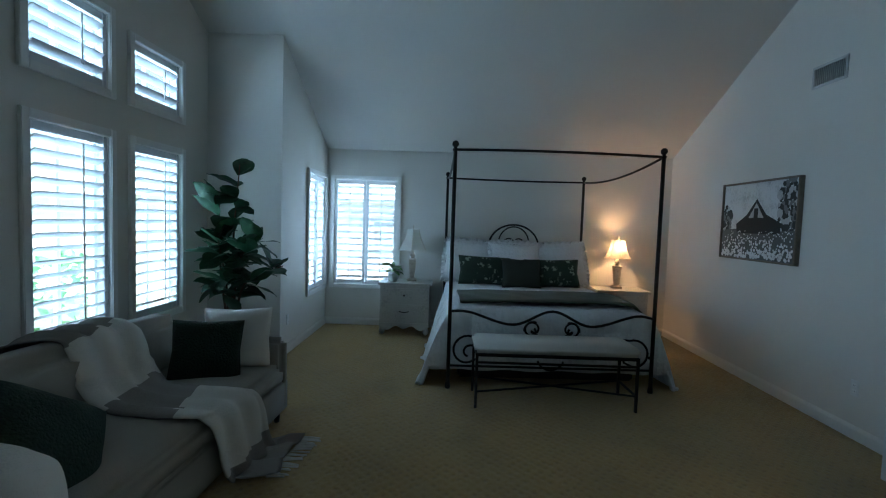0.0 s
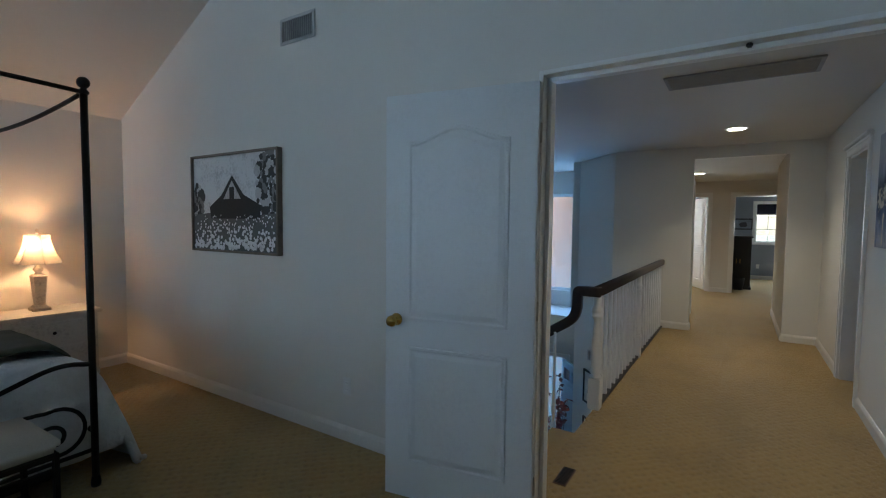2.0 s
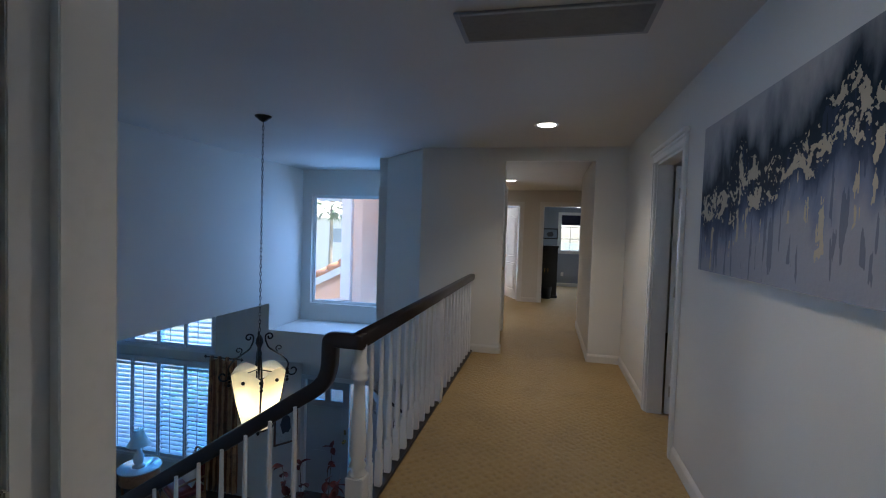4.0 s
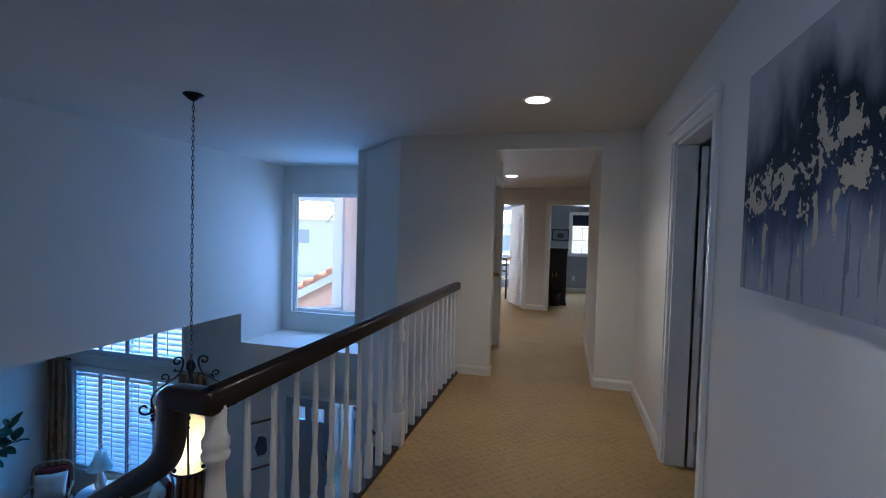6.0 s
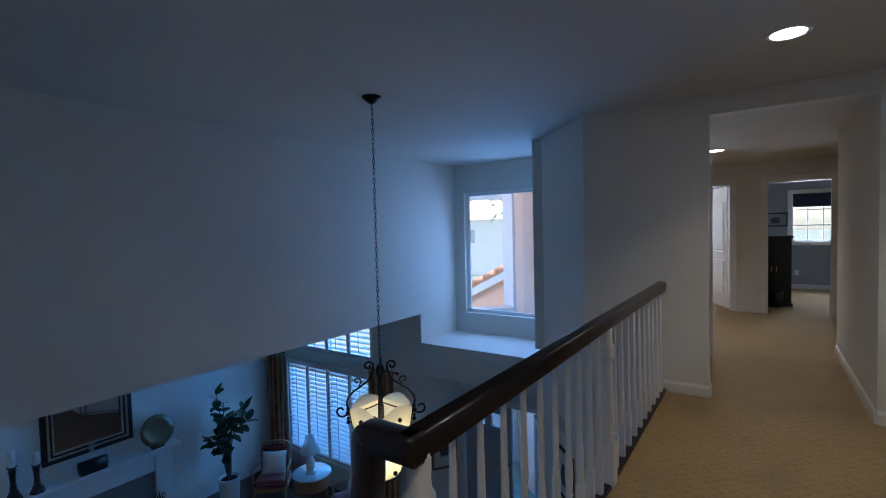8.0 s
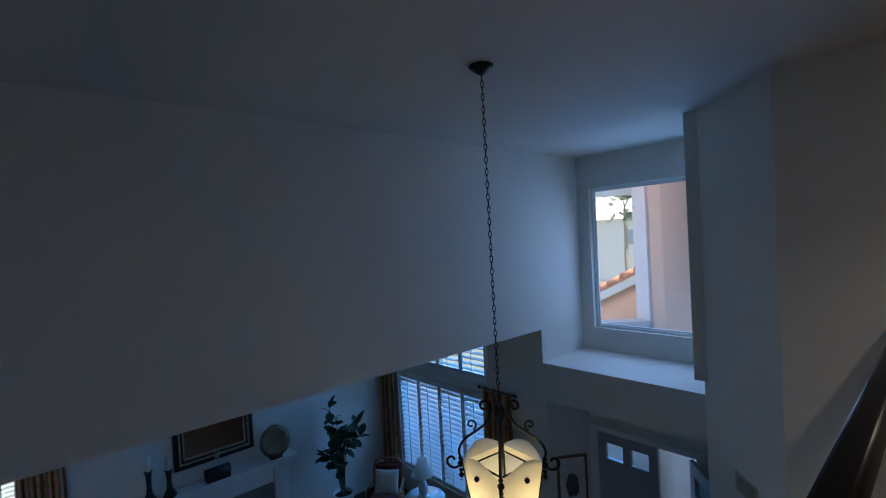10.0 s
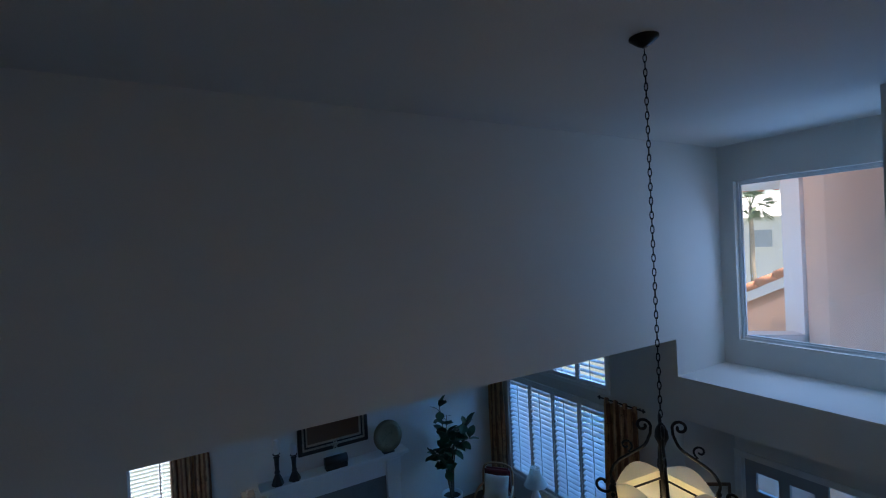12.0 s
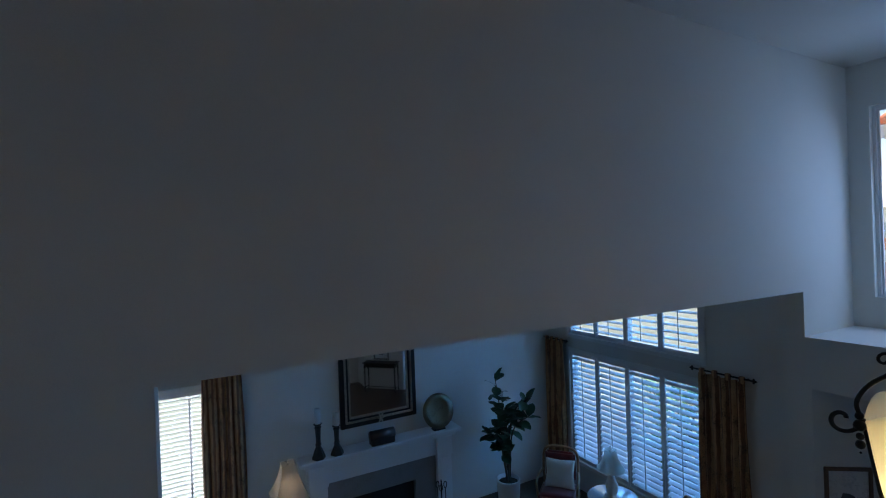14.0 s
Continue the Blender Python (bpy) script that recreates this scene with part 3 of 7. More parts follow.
def panel_door(name, origin, rz, w, h, material, label, knob=True, knob_x=None, thick=0.038):
    """A moulded two-panel door with an arched upper panel. Hinged at the local origin, along +x; faces both ways along y."""
    d = thing(name, origin, label, "door", rz=rz)
    bm = bmesh.new()
    box(bm, 0, -thick / 2, 0.012, w, thick / 2, h)
    part("leaf", bm, material, d, bevel=0.003)
    x0, x1 = 0.125, w - 0.125
    for side in (-1, 1):
        for z0, z1, arch in ((0.20, 0.80, 0.0), (0.93, h - 0.20, 0.075)):
            def outline(inset, zoff):
                pts = [(x0 + inset, z0 + inset), (x1 - inset, z0 + inset)]
                for k in range(0, 13):
                    f = k / 12
                    x = x1 - inset - f * (x1 - x0 - 2 * inset)
                    pts.append((x, z1 - inset + arch * (0.5 - 0.5 * math.cos(2 * math.pi * f)) * 0.9 - arch * 0.45))
                return [(x, side * (thick / 2 + zoff), z) for x, z in pts]
            bm = bmesh.new()
            loops = [[bm.verts.new(v) for v in outline(i, o)] for i, o in ((0, -0.002), (0.004, 0.006), (0.014, 0.006), (0.022, 0.0015), (0.03, 0.0015), (0.05, 0.005))]
            for a, b in zip(loops, loops[1:]):
                m = len(a)
                for k in range(m):
                    bm.faces.new((a[k], a[(k + 1) % m], b[(k + 1) % m], b[k]))
            bm.faces.new(loops[-1])
            part("panel_moulding", bm, material, d)
    if knob:
        kx = knob_x if knob_x is not None else w - 0.065
        for side in (-1, 1):
            k = turned("knob", BRASS, d, [(0.0, 0.0), (0.032, 0.0), (0.030, 0.008), (0.012, 0.014), (0.011, 0.032), (0.024, 0.040), (0.029, 0.054), (0.024, 0.068), (0.0, 0.072)], 16, label="polished brass knob")
            k.matrix_basis = pose(kx, side * thick / 2, 0.93, 90 if side < 0 else -90, 0, 0)
    for z in (0.2, h / 2, h - 0.22):
        bar("hinge", STEEL, d, -0.008, -thick / 2 - 0.004, z - 0.045, 0.012, -thick / 2 + 0.008, z + 0.045, 0.003)
    return d


def casing(name, axis, plane, out, u0, u1, h, width=0.07, depth=0.018, crown=False, z0=0.0):
    """Door trim round an opening u0..u1, on the face at plane, standing out by depth towards out (+1 or -1)."""
    e = new(name)
    tagged(e, kind="structure")
    p0, p1 = plane, plane + out * depth
    bars = [(u0 - width, z0, u0, z0 + h), (u1, z0, u1 + width, z0 + h), (u0 - width, z0 + h, u1 + width, z0 + h + width)]
    for a, b, c, d in bars:
        for q0, q1, k in ((0, 1, 0.0), (0, 1.35, 0.62)):
            if c - a < width * 1.1:
                w = c - a
                aa, cc = (a, c) if q1 == 1 else ((a, a + w * (1 - k)) if a < u0 - 0.001 else (c - w * (1 - k), c))
                bb, dd = b, d
            else:
                aa, cc = a, c
                bb, dd = (b, d) if q1 == 1 else (b + (d - b) * k, d)
            if q1 > 1:
                aa, cc, dd = (aa - 0.003 if a < u0 - 0.001 else aa), (cc + 0.003 if c > u1 + 0.001 else cc), dd + 0.003
            pa, pb = sorted((p0 + out * depth * q0, p0 + out * depth * q1))
            if axis == "x":
                bar("trim_board", WHITE, e, pa, aa, bb, pb, cc, dd, 0.004)
            else:
                bar("trim_board", WHITE, e, aa, pa, bb, cc, pb, dd, 0.004)
    if crown:
        a, c, z = u0 - width - 0.025, u1 + width + 0.025, z0 + h + width
        pa, pb = sorted((p0, p0 + out * 0.045))
        bar("cap", WHITE, e, *((pa, a, z, pb, c, z + 0.03) if axis == "x" else (a, pa, z, c, pb, z + 0.03)), 0.006)
    return e


def jamb(name, axis, p0, p1, u0, u1, h, z0=0.0):
    e = new(name)
    tagged(e, kind="structure")
    t = 0.02
    for a, b, c, d in ((u0, z0, u0 + t, z0 + h), (u1 - t, z0, u1, z0 + h), (u0 + t, z0 + h - t, u1 - t, z0 + h)):
        if axis == "x":
            bar("jamb_board", WHITE, e, p0, a, b, p1, c, d, 0.002)
        else:
            bar("jamb_board", WHITE, e, a, p0, b, c, p1, d, 0.002)
    return e


baseboard("baseboard_bedroom_north", (-1.27, 6.22), (3.36, 6.22), side=-1)
baseboard("baseboard_bedroom_east", (3.36, 2.66), (3.36, 6.22))
baseboard("baseboard_bedroom_alcove", (-1.27, 4.54), (-1.27, 6.22), side=-1)
baseboard("baseboard_bedroom_return", (-2.02, 4.54), (-1.27, 4.54), side=-1)
baseboard("baseboard_bedroom_west", (-2.02, -2.2), (-2.02, 4.54), side=-1)
baseboard("baseboard_hall_south", (3.5, 0.30), (5.955, 0.30))
baseboard("baseboard_hall_south_far", (6.885, 0.30), (8.24, 0.30))
baseboard("baseboard_hall_end", (8.24, 0.30), (8.24, 0.65))
baseboard("baseboard_hall_end_far", (8.24, 1.67), (8.24, 2.02))
baseboard("baseboard_passage_south", (8.36, 0.65), (10.35, 0.65))
baseboard("baseboard_passage_jamb", (8.24, 0.65), (8.36, 0.65))
baseboard("baseboard_passage_jamb_far", (8.24, 1.67), (8.36, 1.67), side=-1)
baseboard("baseboard_landing", (12.72, 1.33), (12.72, 1.64))
baseboard("baseboard_far_room", (16.2, -2.2), (16.2, 1.42))

shutter_window("window_1", (-2.02, 2.56, 0.60), 90, 0.64, 1.37, 1, rods=(0.62,), tilt=-31, label="tall window with white plantation shutters partly open")
shutter_window("window_2", (-2.02, 3.45, 0.60), 90, 0.62, 1.37, 1, rods=(0.6,), tilt=-31, label="tall window with white plantation shutters partly open")
shutter_window("window_3", (-2.02, 2.56, 2.30), 90, 0.64, 0.52, 1, rods=(0.62,), tilt=-34, label="small upper window with white plantation shutters")
shutter_window("window_4", (-2.02, 3.45, 2.30), 90, 0.62, 0.44, 1, rods=(0.6,), tilt=-34, label="small upper window with white plantation shutters")
shutter_window("window_5", (-1.16, 6.22, 0.56), 0, 0.85, 1.42, 2, tilt=-34, label="corner window with a pair of white shutter panels")
shutter_window("window_6", (-1.27, 5.40, 0.56), 90, 0.72, 1.42, 2, tilt=-34, label="corner window with a pair of white shutter panels")

bar("ball_catch", IRON, jamb("door_jamb_bedroom", "x", 3.205, 3.372, 0.36, 1.90, 2.097), 3.228, 1.108, 2.062, 3.250, 1.130, 2.078, 0.004, "small dark ball catch")
jamb("door_stop_bedroom", "x", 3.26, 3.30, 0.38, 1.88, 2.077)
panel_door("door_1", (3.186, 1.884, 0), 100, 0.765, 2.045, DOORPAINT, "white two-panel bedroom door standing wide open")
casing("door_trim_hall_south", "y", 0.30, 1, 6.03, 6.81, 2.06, crown=True)
jamb("door_jamb_hall_south", "y", 0.18, 0.30, 6.03, 6.81, 2.06)
panel_door("door_2", (6.775, 0.150, 0), 330, 0.74, 2.03, DOORPAINT, "white door standing open into the side room")

# ---- bedroom furniture ----
def canopy_bed():
    bed = thing("canopy_bed", (1.305, 5.0, 0), "black wrought-iron four-poster canopy bed with white quilt", "bed", rz=2.2)
    X, F, H = 0.895, -1.07, 1.06
    tops = {}
    for sx in (-1, 1):
        for y, top in ((F, 2.10), (H, 2.06)):
            p = rod("post", IRON, bed, [(sx * X, y, 0), (sx * X, y, top - 0.03)], 0.017, 10)
            turned("foot", IRON, p, [(0.022, 0), (0.024, 0.02), (0.019, 0.05), (0.017, 0.055)], 12, (sx * X, y, 0))
            bm = bmesh.new()
            ball(bm, (sx * X, y, top + 0.012), 0.030)
            lathe(bm, [(0.022, -0.045), (0.026, -0.035), (0.014, -0.02), (0.014, -0.01)], 12, (sx * X, y, top))
            part("finial", bm, IRON, p, smooth=True)
            tops[sx, y] = (sx * X, y, top - 0.035)
    for a, b, sag in (((-1, F), (1, F), -0.012), ((-1, H), (1, H), 0.01), ((-1, F), (-1, H), 0.07), ((1, F), (1, H), 0.07)):
        pa, pb = Vector(tops[a]), Vector(tops[b])
        rod("canopy_rail", IRON, bed, [pa.lerp(pb, f) - Vector((0, 0, sag * 4 * f * (1 - f))) for f in [k / 16 for k in range(17)]], 0.0115)
    wave = smooth_path([(-X, F, 0.68), (-0.72, F, 0.675), (-0.34, F, 0.575), (0, F, 0.70), (0.34, F, 0.575), (0.72, F, 0.675), (X, F, 0.66)])
    rod("footboard_top", IRON, bed, wave, 0.012)
    rod("footboard_rail", IRON, bed, [(-X, F, 0.20), (X, F, 0.20)], 0.011)
    for s in (-1, 1):
        rod("scroll", IRON, bed, [(s * x, y, z) for x, y, z in [*reversed(curl(-0.165, 0.535, 0.02, 0.080, -150, 190, F)), *smooth_path([(-0.10, F, 0.47), (-0.06, F, 0.445), (-0.13, F, 0.43)], 5)][:24]], 0.009)
        rod("scroll", IRON, bed, [(s * x, y, z) for x, y, z in curl(-0.175, 0.53, 0.078, 0.025, 60, 400, F, 22)], 0.010)
        rod("scroll", IRON, bed, [(s * x, y, z) for x, y, z in curl(-0.09, 0.405, 0.075, 0.075, 10, 170, F, 12)], 0.009)
        big = [*smooth_path([(-0.02, F, 0.40), (-0.20, F, 0.42), (-0.45, F, 0.465), (-0.66, F, 0.465)], 6), *curl(-0.735, 0.335, 0.135, 0.10, 70, 300, F, 14), *curl(-0.715, 0.32, 0.085, 0.035, -40, 250, F, 16)]
        rod("scroll", IRON, bed, [(s * x, y, z) for x, y, z in big], 0.010)
        rod("drop_arc", IRON, bed, [(s * x, y, z) for x, y, z in curl(0.0, 0.30, 0.12, 0.12, 200, 270, F, 8)], 0.009)
        rod("side_rail", IRON, bed, [(s * X, F, 0.30), (s * X, H, 0.30)], 0.014)
    arch = [*[(-X, H, 0.95), (-0.5, H, 1.06)], *[(0.33 * math.cos(a), H, 1.15 + 0.29 * math.sin(a)) for a in [math.pi * (1 - k / 16) for k in range(17)]], (0.5, H, 1.06), (X, H, 0.95)]
    rod("headboard_arch", IRON, bed, smooth_path(arch, 4), 0.012)
    rod("headboard_ring", IRON, bed, [(0.20 * math.cos(a), H, 1.20 + 0.215 * math.sin(a)) for a in [2 * math.pi * k / 28 for k in range(29)]], 0.009)
    for s in (-1, 1):
        rod("headboard_scroll", IRON, bed, [(s * x, y, z) for x, y, z in [(0.0, H, 1.10), *curl(0.075, 1.19, 0.085, 0.03, 200, -170, H, 20)]], 0.008)
    rod("headboard_rail", IRON, bed, [(-X, H, 0.75), (X, H, 0.75)], 0.011)
    bm = bmesh.new()
    box(bm, -0.85, -0.98, 0.26, 0.85, 1.03, 0.64)
    part("mattress", bm, CREAM, bed, "cream mattress and box base", bevel=0.05)
    # Black block added beneath the mattress to paint the shade under the bed.
    bm = bmesh.new()
    box(bm, -0.80, -0.93, 0.05, 0.80, 0.98, 0.26)
    part("under_bed_shade", bm, BLACKWOOD, bed, bevel=0.02)
    # quilt draped over the bed
    bm = bmesh.new()
    top, hx, fy = 0.685, 0.865, -0.995
    nu, nv = 88, 72
    grid = []
    for i in range(nu + 1):
        row = []
        for j in range(nv + 1):
            u, v = -1.62 + 3.24 * i / nu, -1.55 + 2.58 * j / nv
            dx, dy = max(0, abs(u) - hx), max(0, fy - v)
            s = 1 if u > 0 else -1
            drop = max(dx, dy)
            x = max(-hx, min(hx, u)) + s * (0.30 * dx + (0.05 * (1 - math.exp(-dx * 14)))) * (0.55 + 0.45 * min(1, max(0, (0.9 - v) / 1.4)))
            y = max(v, fy) - 0.02 * (1 - math.exp(-dy * 20))
            if dx > 0 and dy > 0:
                x += s * 0.06 * dy
            z = top - drop * 0.97
            fold = math.sin(v * 11 + 2 * math.sin(v * 3.1)) * min(1, dx * 2.2)
            x += s * 0.035 * fold
            y += 0.02 * math.sin(u * 13) * min(1, dy * 2) * (1 if dx == 0 else 0)
            z += 0.008 * noise.noise(Vector((u * 3, v * 3, 0)))
            hem = 0.05 if dx > 0 else 0.16
            z = max(z, hem - 0.03 * (dx > 0) * (v < -0.6) + 0.02 * math.sin(v * 9))
            z = max(z, 0.012)
            if drop == 0:
                z += 0.02 * (1 - (abs(u) / hx) ** 4)
            row.append(bm.verts.new((x, y, z)))
        grid.append(row)
    for i in range(nu):
        for j in range(nv):
            bm.faces.new((grid[i][j], grid[i + 1][j], grid[i + 1][j + 1], grid[i][j + 1]))
    q = part("quilt", bm, QUILT, bed, "white diamond-quilted coverlet draped to the carpet", smooth=True)
    so = q.modifiers.new("thick", "SOLIDIFY")
    so.thickness, so.offset = 0.012, 1
    return bed


def quilted(m, size):
    """Adds a diamond quilting relief."""
    n, l = m.node_tree.nodes, m.node_tree.links
    b = n["Principled BSDF"]
    tc = n.new("ShaderNodeTexCoord")
    vals = []
    for a in (45, -45):
        mp, w = n.new("ShaderNodeMapping"), n.new("ShaderNodeTexWave")
        mp.inputs["Rotation"].default_value[2] = radians(a)
        w.inputs["Scale"].default_value, w.inputs["Distortion"].default_value = size, 1.2
        l.new(tc.outputs["Object"], mp.inputs["Vector"]), l.new(mp.outputs[0], w.inputs["Vector"])
        vals.append(w)
    mn = n.new("ShaderNodeMath")
    mn.operation = "MINIMUM"
    l.new(vals[0].outputs["Fac"], mn.inputs[0]), l.new(vals[1].outputs["Fac"], mn.inputs[1])
    bp = n.new("ShaderNodeBump")
    bp.inputs["Strength"].default_value, bp.inputs["Distance"].default_value = 0.7, 0.012
    l.new(mn.outputs[0], bp.inputs["Height"])
    old = b.inputs["Normal"].links[0].from_socket
    l.new(old, bp.inputs["Normal"]), l.new(bp.outputs[0], b.inputs["Normal"])


quilted(QUILT, 3.2)
canopy_bed()
for i, (x, y) in enumerate(((0.66, 5.80), (1.86, 5.76), (1.27, 5.66))):
    cushion("sham_pillow", "large white ruffled sham pillow leaning on the headboard", SHAM, (x, y, 0.70), 0.64, 0.54, 0.27, -20, 2 + (i - 1) * 5, (3, -4, 1)[i], 0.055, "white shams on the bed", i)
cushion("floral_pillow", "dark green lumbar pillow printed with pale flowers", FLORAL, (0.89, 5.50, 0.705), 0.70, 0.37, 0.15, -24, 4, 1, group="floral pillows", seed=5)
cushion("floral_pillow", "dark green lumbar pillow printed with pale flowers", FLORAL, (1.67, 5.46, 0.705), 0.66, 0.36, 0.15, -24, -3, -2, group="floral pillows", seed=7)
cushion("square_pillow", "plain dark olive square pillow in front of the others", OLIVE, (1.28, 5.32, 0.705), 0.46, 0.36, 0.14, -22, 1, 0, seed=9)


def bed_throw():
    bm = bmesh.new()
    n, m = 50, 14
    grid = []
    for i in range(n + 1):
        row = []
        for j in range(m + 1):
            u, v = -0.80 + 1.66 * i / n, j / m
            y = -0.90 + 0.66 * v + 0.03 * math.sin(u * 3)
            z = 0.722 + 0.02 * (1 - min(1, abs(u) / 0.865) ** 4) + 0.012 * noise.noise(Vector((u * 5, v * 4, 3))) + 0.016 * math.sin(math.pi * v) ** 0.4
            if u > 0.80:
                z -= (u - 0.80) * 0.9
            row.append(bm.verts.new((u, y, z)))
        grid.append(row)
    for i in range(n):
        for j in range(m):
            bm.faces.new((grid[i][j], grid[i + 1][j], grid[i + 1][j + 1], grid[i][j + 1]))
    ob = link("throw_blanket", bm, SAGE, smooth=True)
    ob.matrix_basis = pose(1.305, 5.0, 0, 0, 0, 2.2)
    so = ob.modifiers.new("thick", "SOLIDIFY")
    so.thickness, so.offset = 0.018, 1
    tagged(ob, "folded sage grey throw blanket across the foot of the bed", "blanket")


bed_throw()


def bench():
    b = thing("bedroom_bench", (1.30, 3.68, 0), "black metal bench with a cream upholstered seat", "bench", rz=1.2)
    W, D = 0.63, 0.185
    bm = bmesh.new()
    box(bm, -W - 0.02, -D - 0.02, 0.437, W + 0.02, D + 0.02, 0.508)
    part("seat", bm, CREAM, b, "cream padded seat", bevel=0.024, smooth=True)
    for x0, y0, x1, y1 in ((-W, -D, W, -D), (-W, D, W, D), (-W, -D, -W, D), (W, -D, W, D)):
        bar("apron", IRON, b, min(x0, x1) - 0.011, min(y0, y1) - 0.011, 0.412, max(x0, x1) + 0.011, max(y0, y1) + 0.011, 0.437, 0.003)
        if y0 == y1:
            bar("rail", IRON, b, -W, y0 - 0.008, 0.355, W, y0 + 0.008, 0.373, 0.003)
    for sx in (-1, 1):
        for sy in (-1, 1):
            bar("leg", IRON, b, sx * W - 0.011, sy * D - 0.011, 0, sx * W + 0.011, sy * D + 0.011, 0.42, 0.003)
        bar("stretcher", IRON, b, sx * W - 0.008, -D, 0.12, sx * W + 0.008, D, 0.138, 0.003)
    for sgn in (-1, 1):
        rod("cross_bar", IRON, b, [(-W, -sgn * D, 0.13), (W, sgn * D, 0.13)], 0.009)


bench()


def nightstand(x, y, label):
    t = thing("nightstand", (x, y, 0), label, "nightstand", "nightstands beside the bed")
    W, D, H = 0.31, 0.22, 0.66
    bm = bmesh.new()
    box(bm, -W, -D, 0.14, W, D, H - 0.03)
    part("body", bm, LIMEWOOD, t, bevel=0.006)
    bm = bmesh.new()
    box(bm, -W - 0.03, -D - 0.03, H - 0.03, W + 0.03, D + 0.005, H)
    part("top", bm, LIMEWOOD, t, bevel=0.009)
    for k, (z0, z1) in enumerate(((0.415, 0.60), (0.20, 0.395))):
        bm = bmesh.new()
        box(bm, -W + 0.035, -D - 0.016, z0, W - 0.035, -D + 0.002, z1)
        d = part("drawer", bm, LIMEWOOD, t, bevel=0.008)
        bm = bmesh.new()
        box(bm, -W + 0.065, -D - 0.020, z0 + 0.03, W - 0.065, -D - 0.014, z1 - 0.03)
        part("drawer_panel", bm, LIMEWOOD, d, bevel=0.002)
        zc = (z0 + z1) / 2
        if k == 0:
            kn = turned("knob", IRON, d, [(0.006, 0), (0.006, 0.012), (0.014, 0.018), (0.012, 0.028), (0.0, 0.03)], 12)
            kn.matrix_basis = pose(0, -D - 0.016, zc, 90, 0, 0)
        else:
            rod("handle", IRON, d, [(-0.06, -D - 0.016, zc + 0.008), (-0.058, -D - 0.036, zc + 0.004), (0, -D - 0.042, zc - 0.004), (0.058, -D - 0.036, zc + 0.004), (0.06, -D - 0.016, zc + 0.008)], 0.006)
    bm = bmesh.new()
    n = 24
    lo, hi = [], []
    for k in range(n + 1):
        f = k / n
        xx = -W + 2 * W * f
        lo.append((xx, 0.085 + 0.022 * math.cos(f * 6 * math.pi) - 0.012 * math.cos(f * 2 * math.pi)))
    for y0 in (-D - 0.012, -D + 0.006):
        a = [bm.verts.new((px, y0, pz)) for px, pz in lo]
        b = [bm.verts.new((px, y0, 0.15)) for px, pz in lo]
        for k in range(n):
            bm.faces.new((a[k], a[k + 1], b[k + 1], b[k]))
        hi.append((a, b))
    for k in range(n):
        bm.faces.new((hi[0][0][k], hi[0][0][k + 1], hi[1][0][k + 1], hi[1][0][k]))
        bm.faces.new((hi[0][1][k], hi[0][1][k + 1], hi[1][1][k + 1], hi[1][1][k]))
    part("apron", bm, LIMEWOOD, t)
    for sx in (-1, 1):
        for sy in (-1, 1):
            turned("bun_foot", LIMEWOOD, t, [(0.018, 0), (0.034, 0.02), (0.038, 0.05), (0.024, 0.085), (0.03, 0.10), (0.034, 0.14)], 14, (sx * (W - 0.03), sy * (D - 0.03), 0))


nightstand(-0.13, 5.95, "limed grey nightstand with two drawers, lamp and plant on top")
nightstand(2.62, 5.95, "limed nightstand with two drawers lit by its lamp")


def bell_shade(bm, z0, z1, r0, r1, sides, thick=0.004):
    """An open bell-shaped shade."""
    n = 9
    rings = []
    for k in range(n + 1):
        f = k / n
        r = r1 + (r0 - r1) * (1 - f) ** 1.7
        rings.append([bm.verts.new((r * math.cos(2 * math.pi * (j + 0.5) / sides), r * math.sin(2 * math.pi * (j + 0.5) / sides), z0 + (z1 - z0) * f)) for j in range(sides)])
    for a, b in zip(rings, rings[1:]):
        for j in range(sides):
            bm.faces.new((a[j], a[(j + 1) % sides], b[(j + 1) % sides], b[j]))


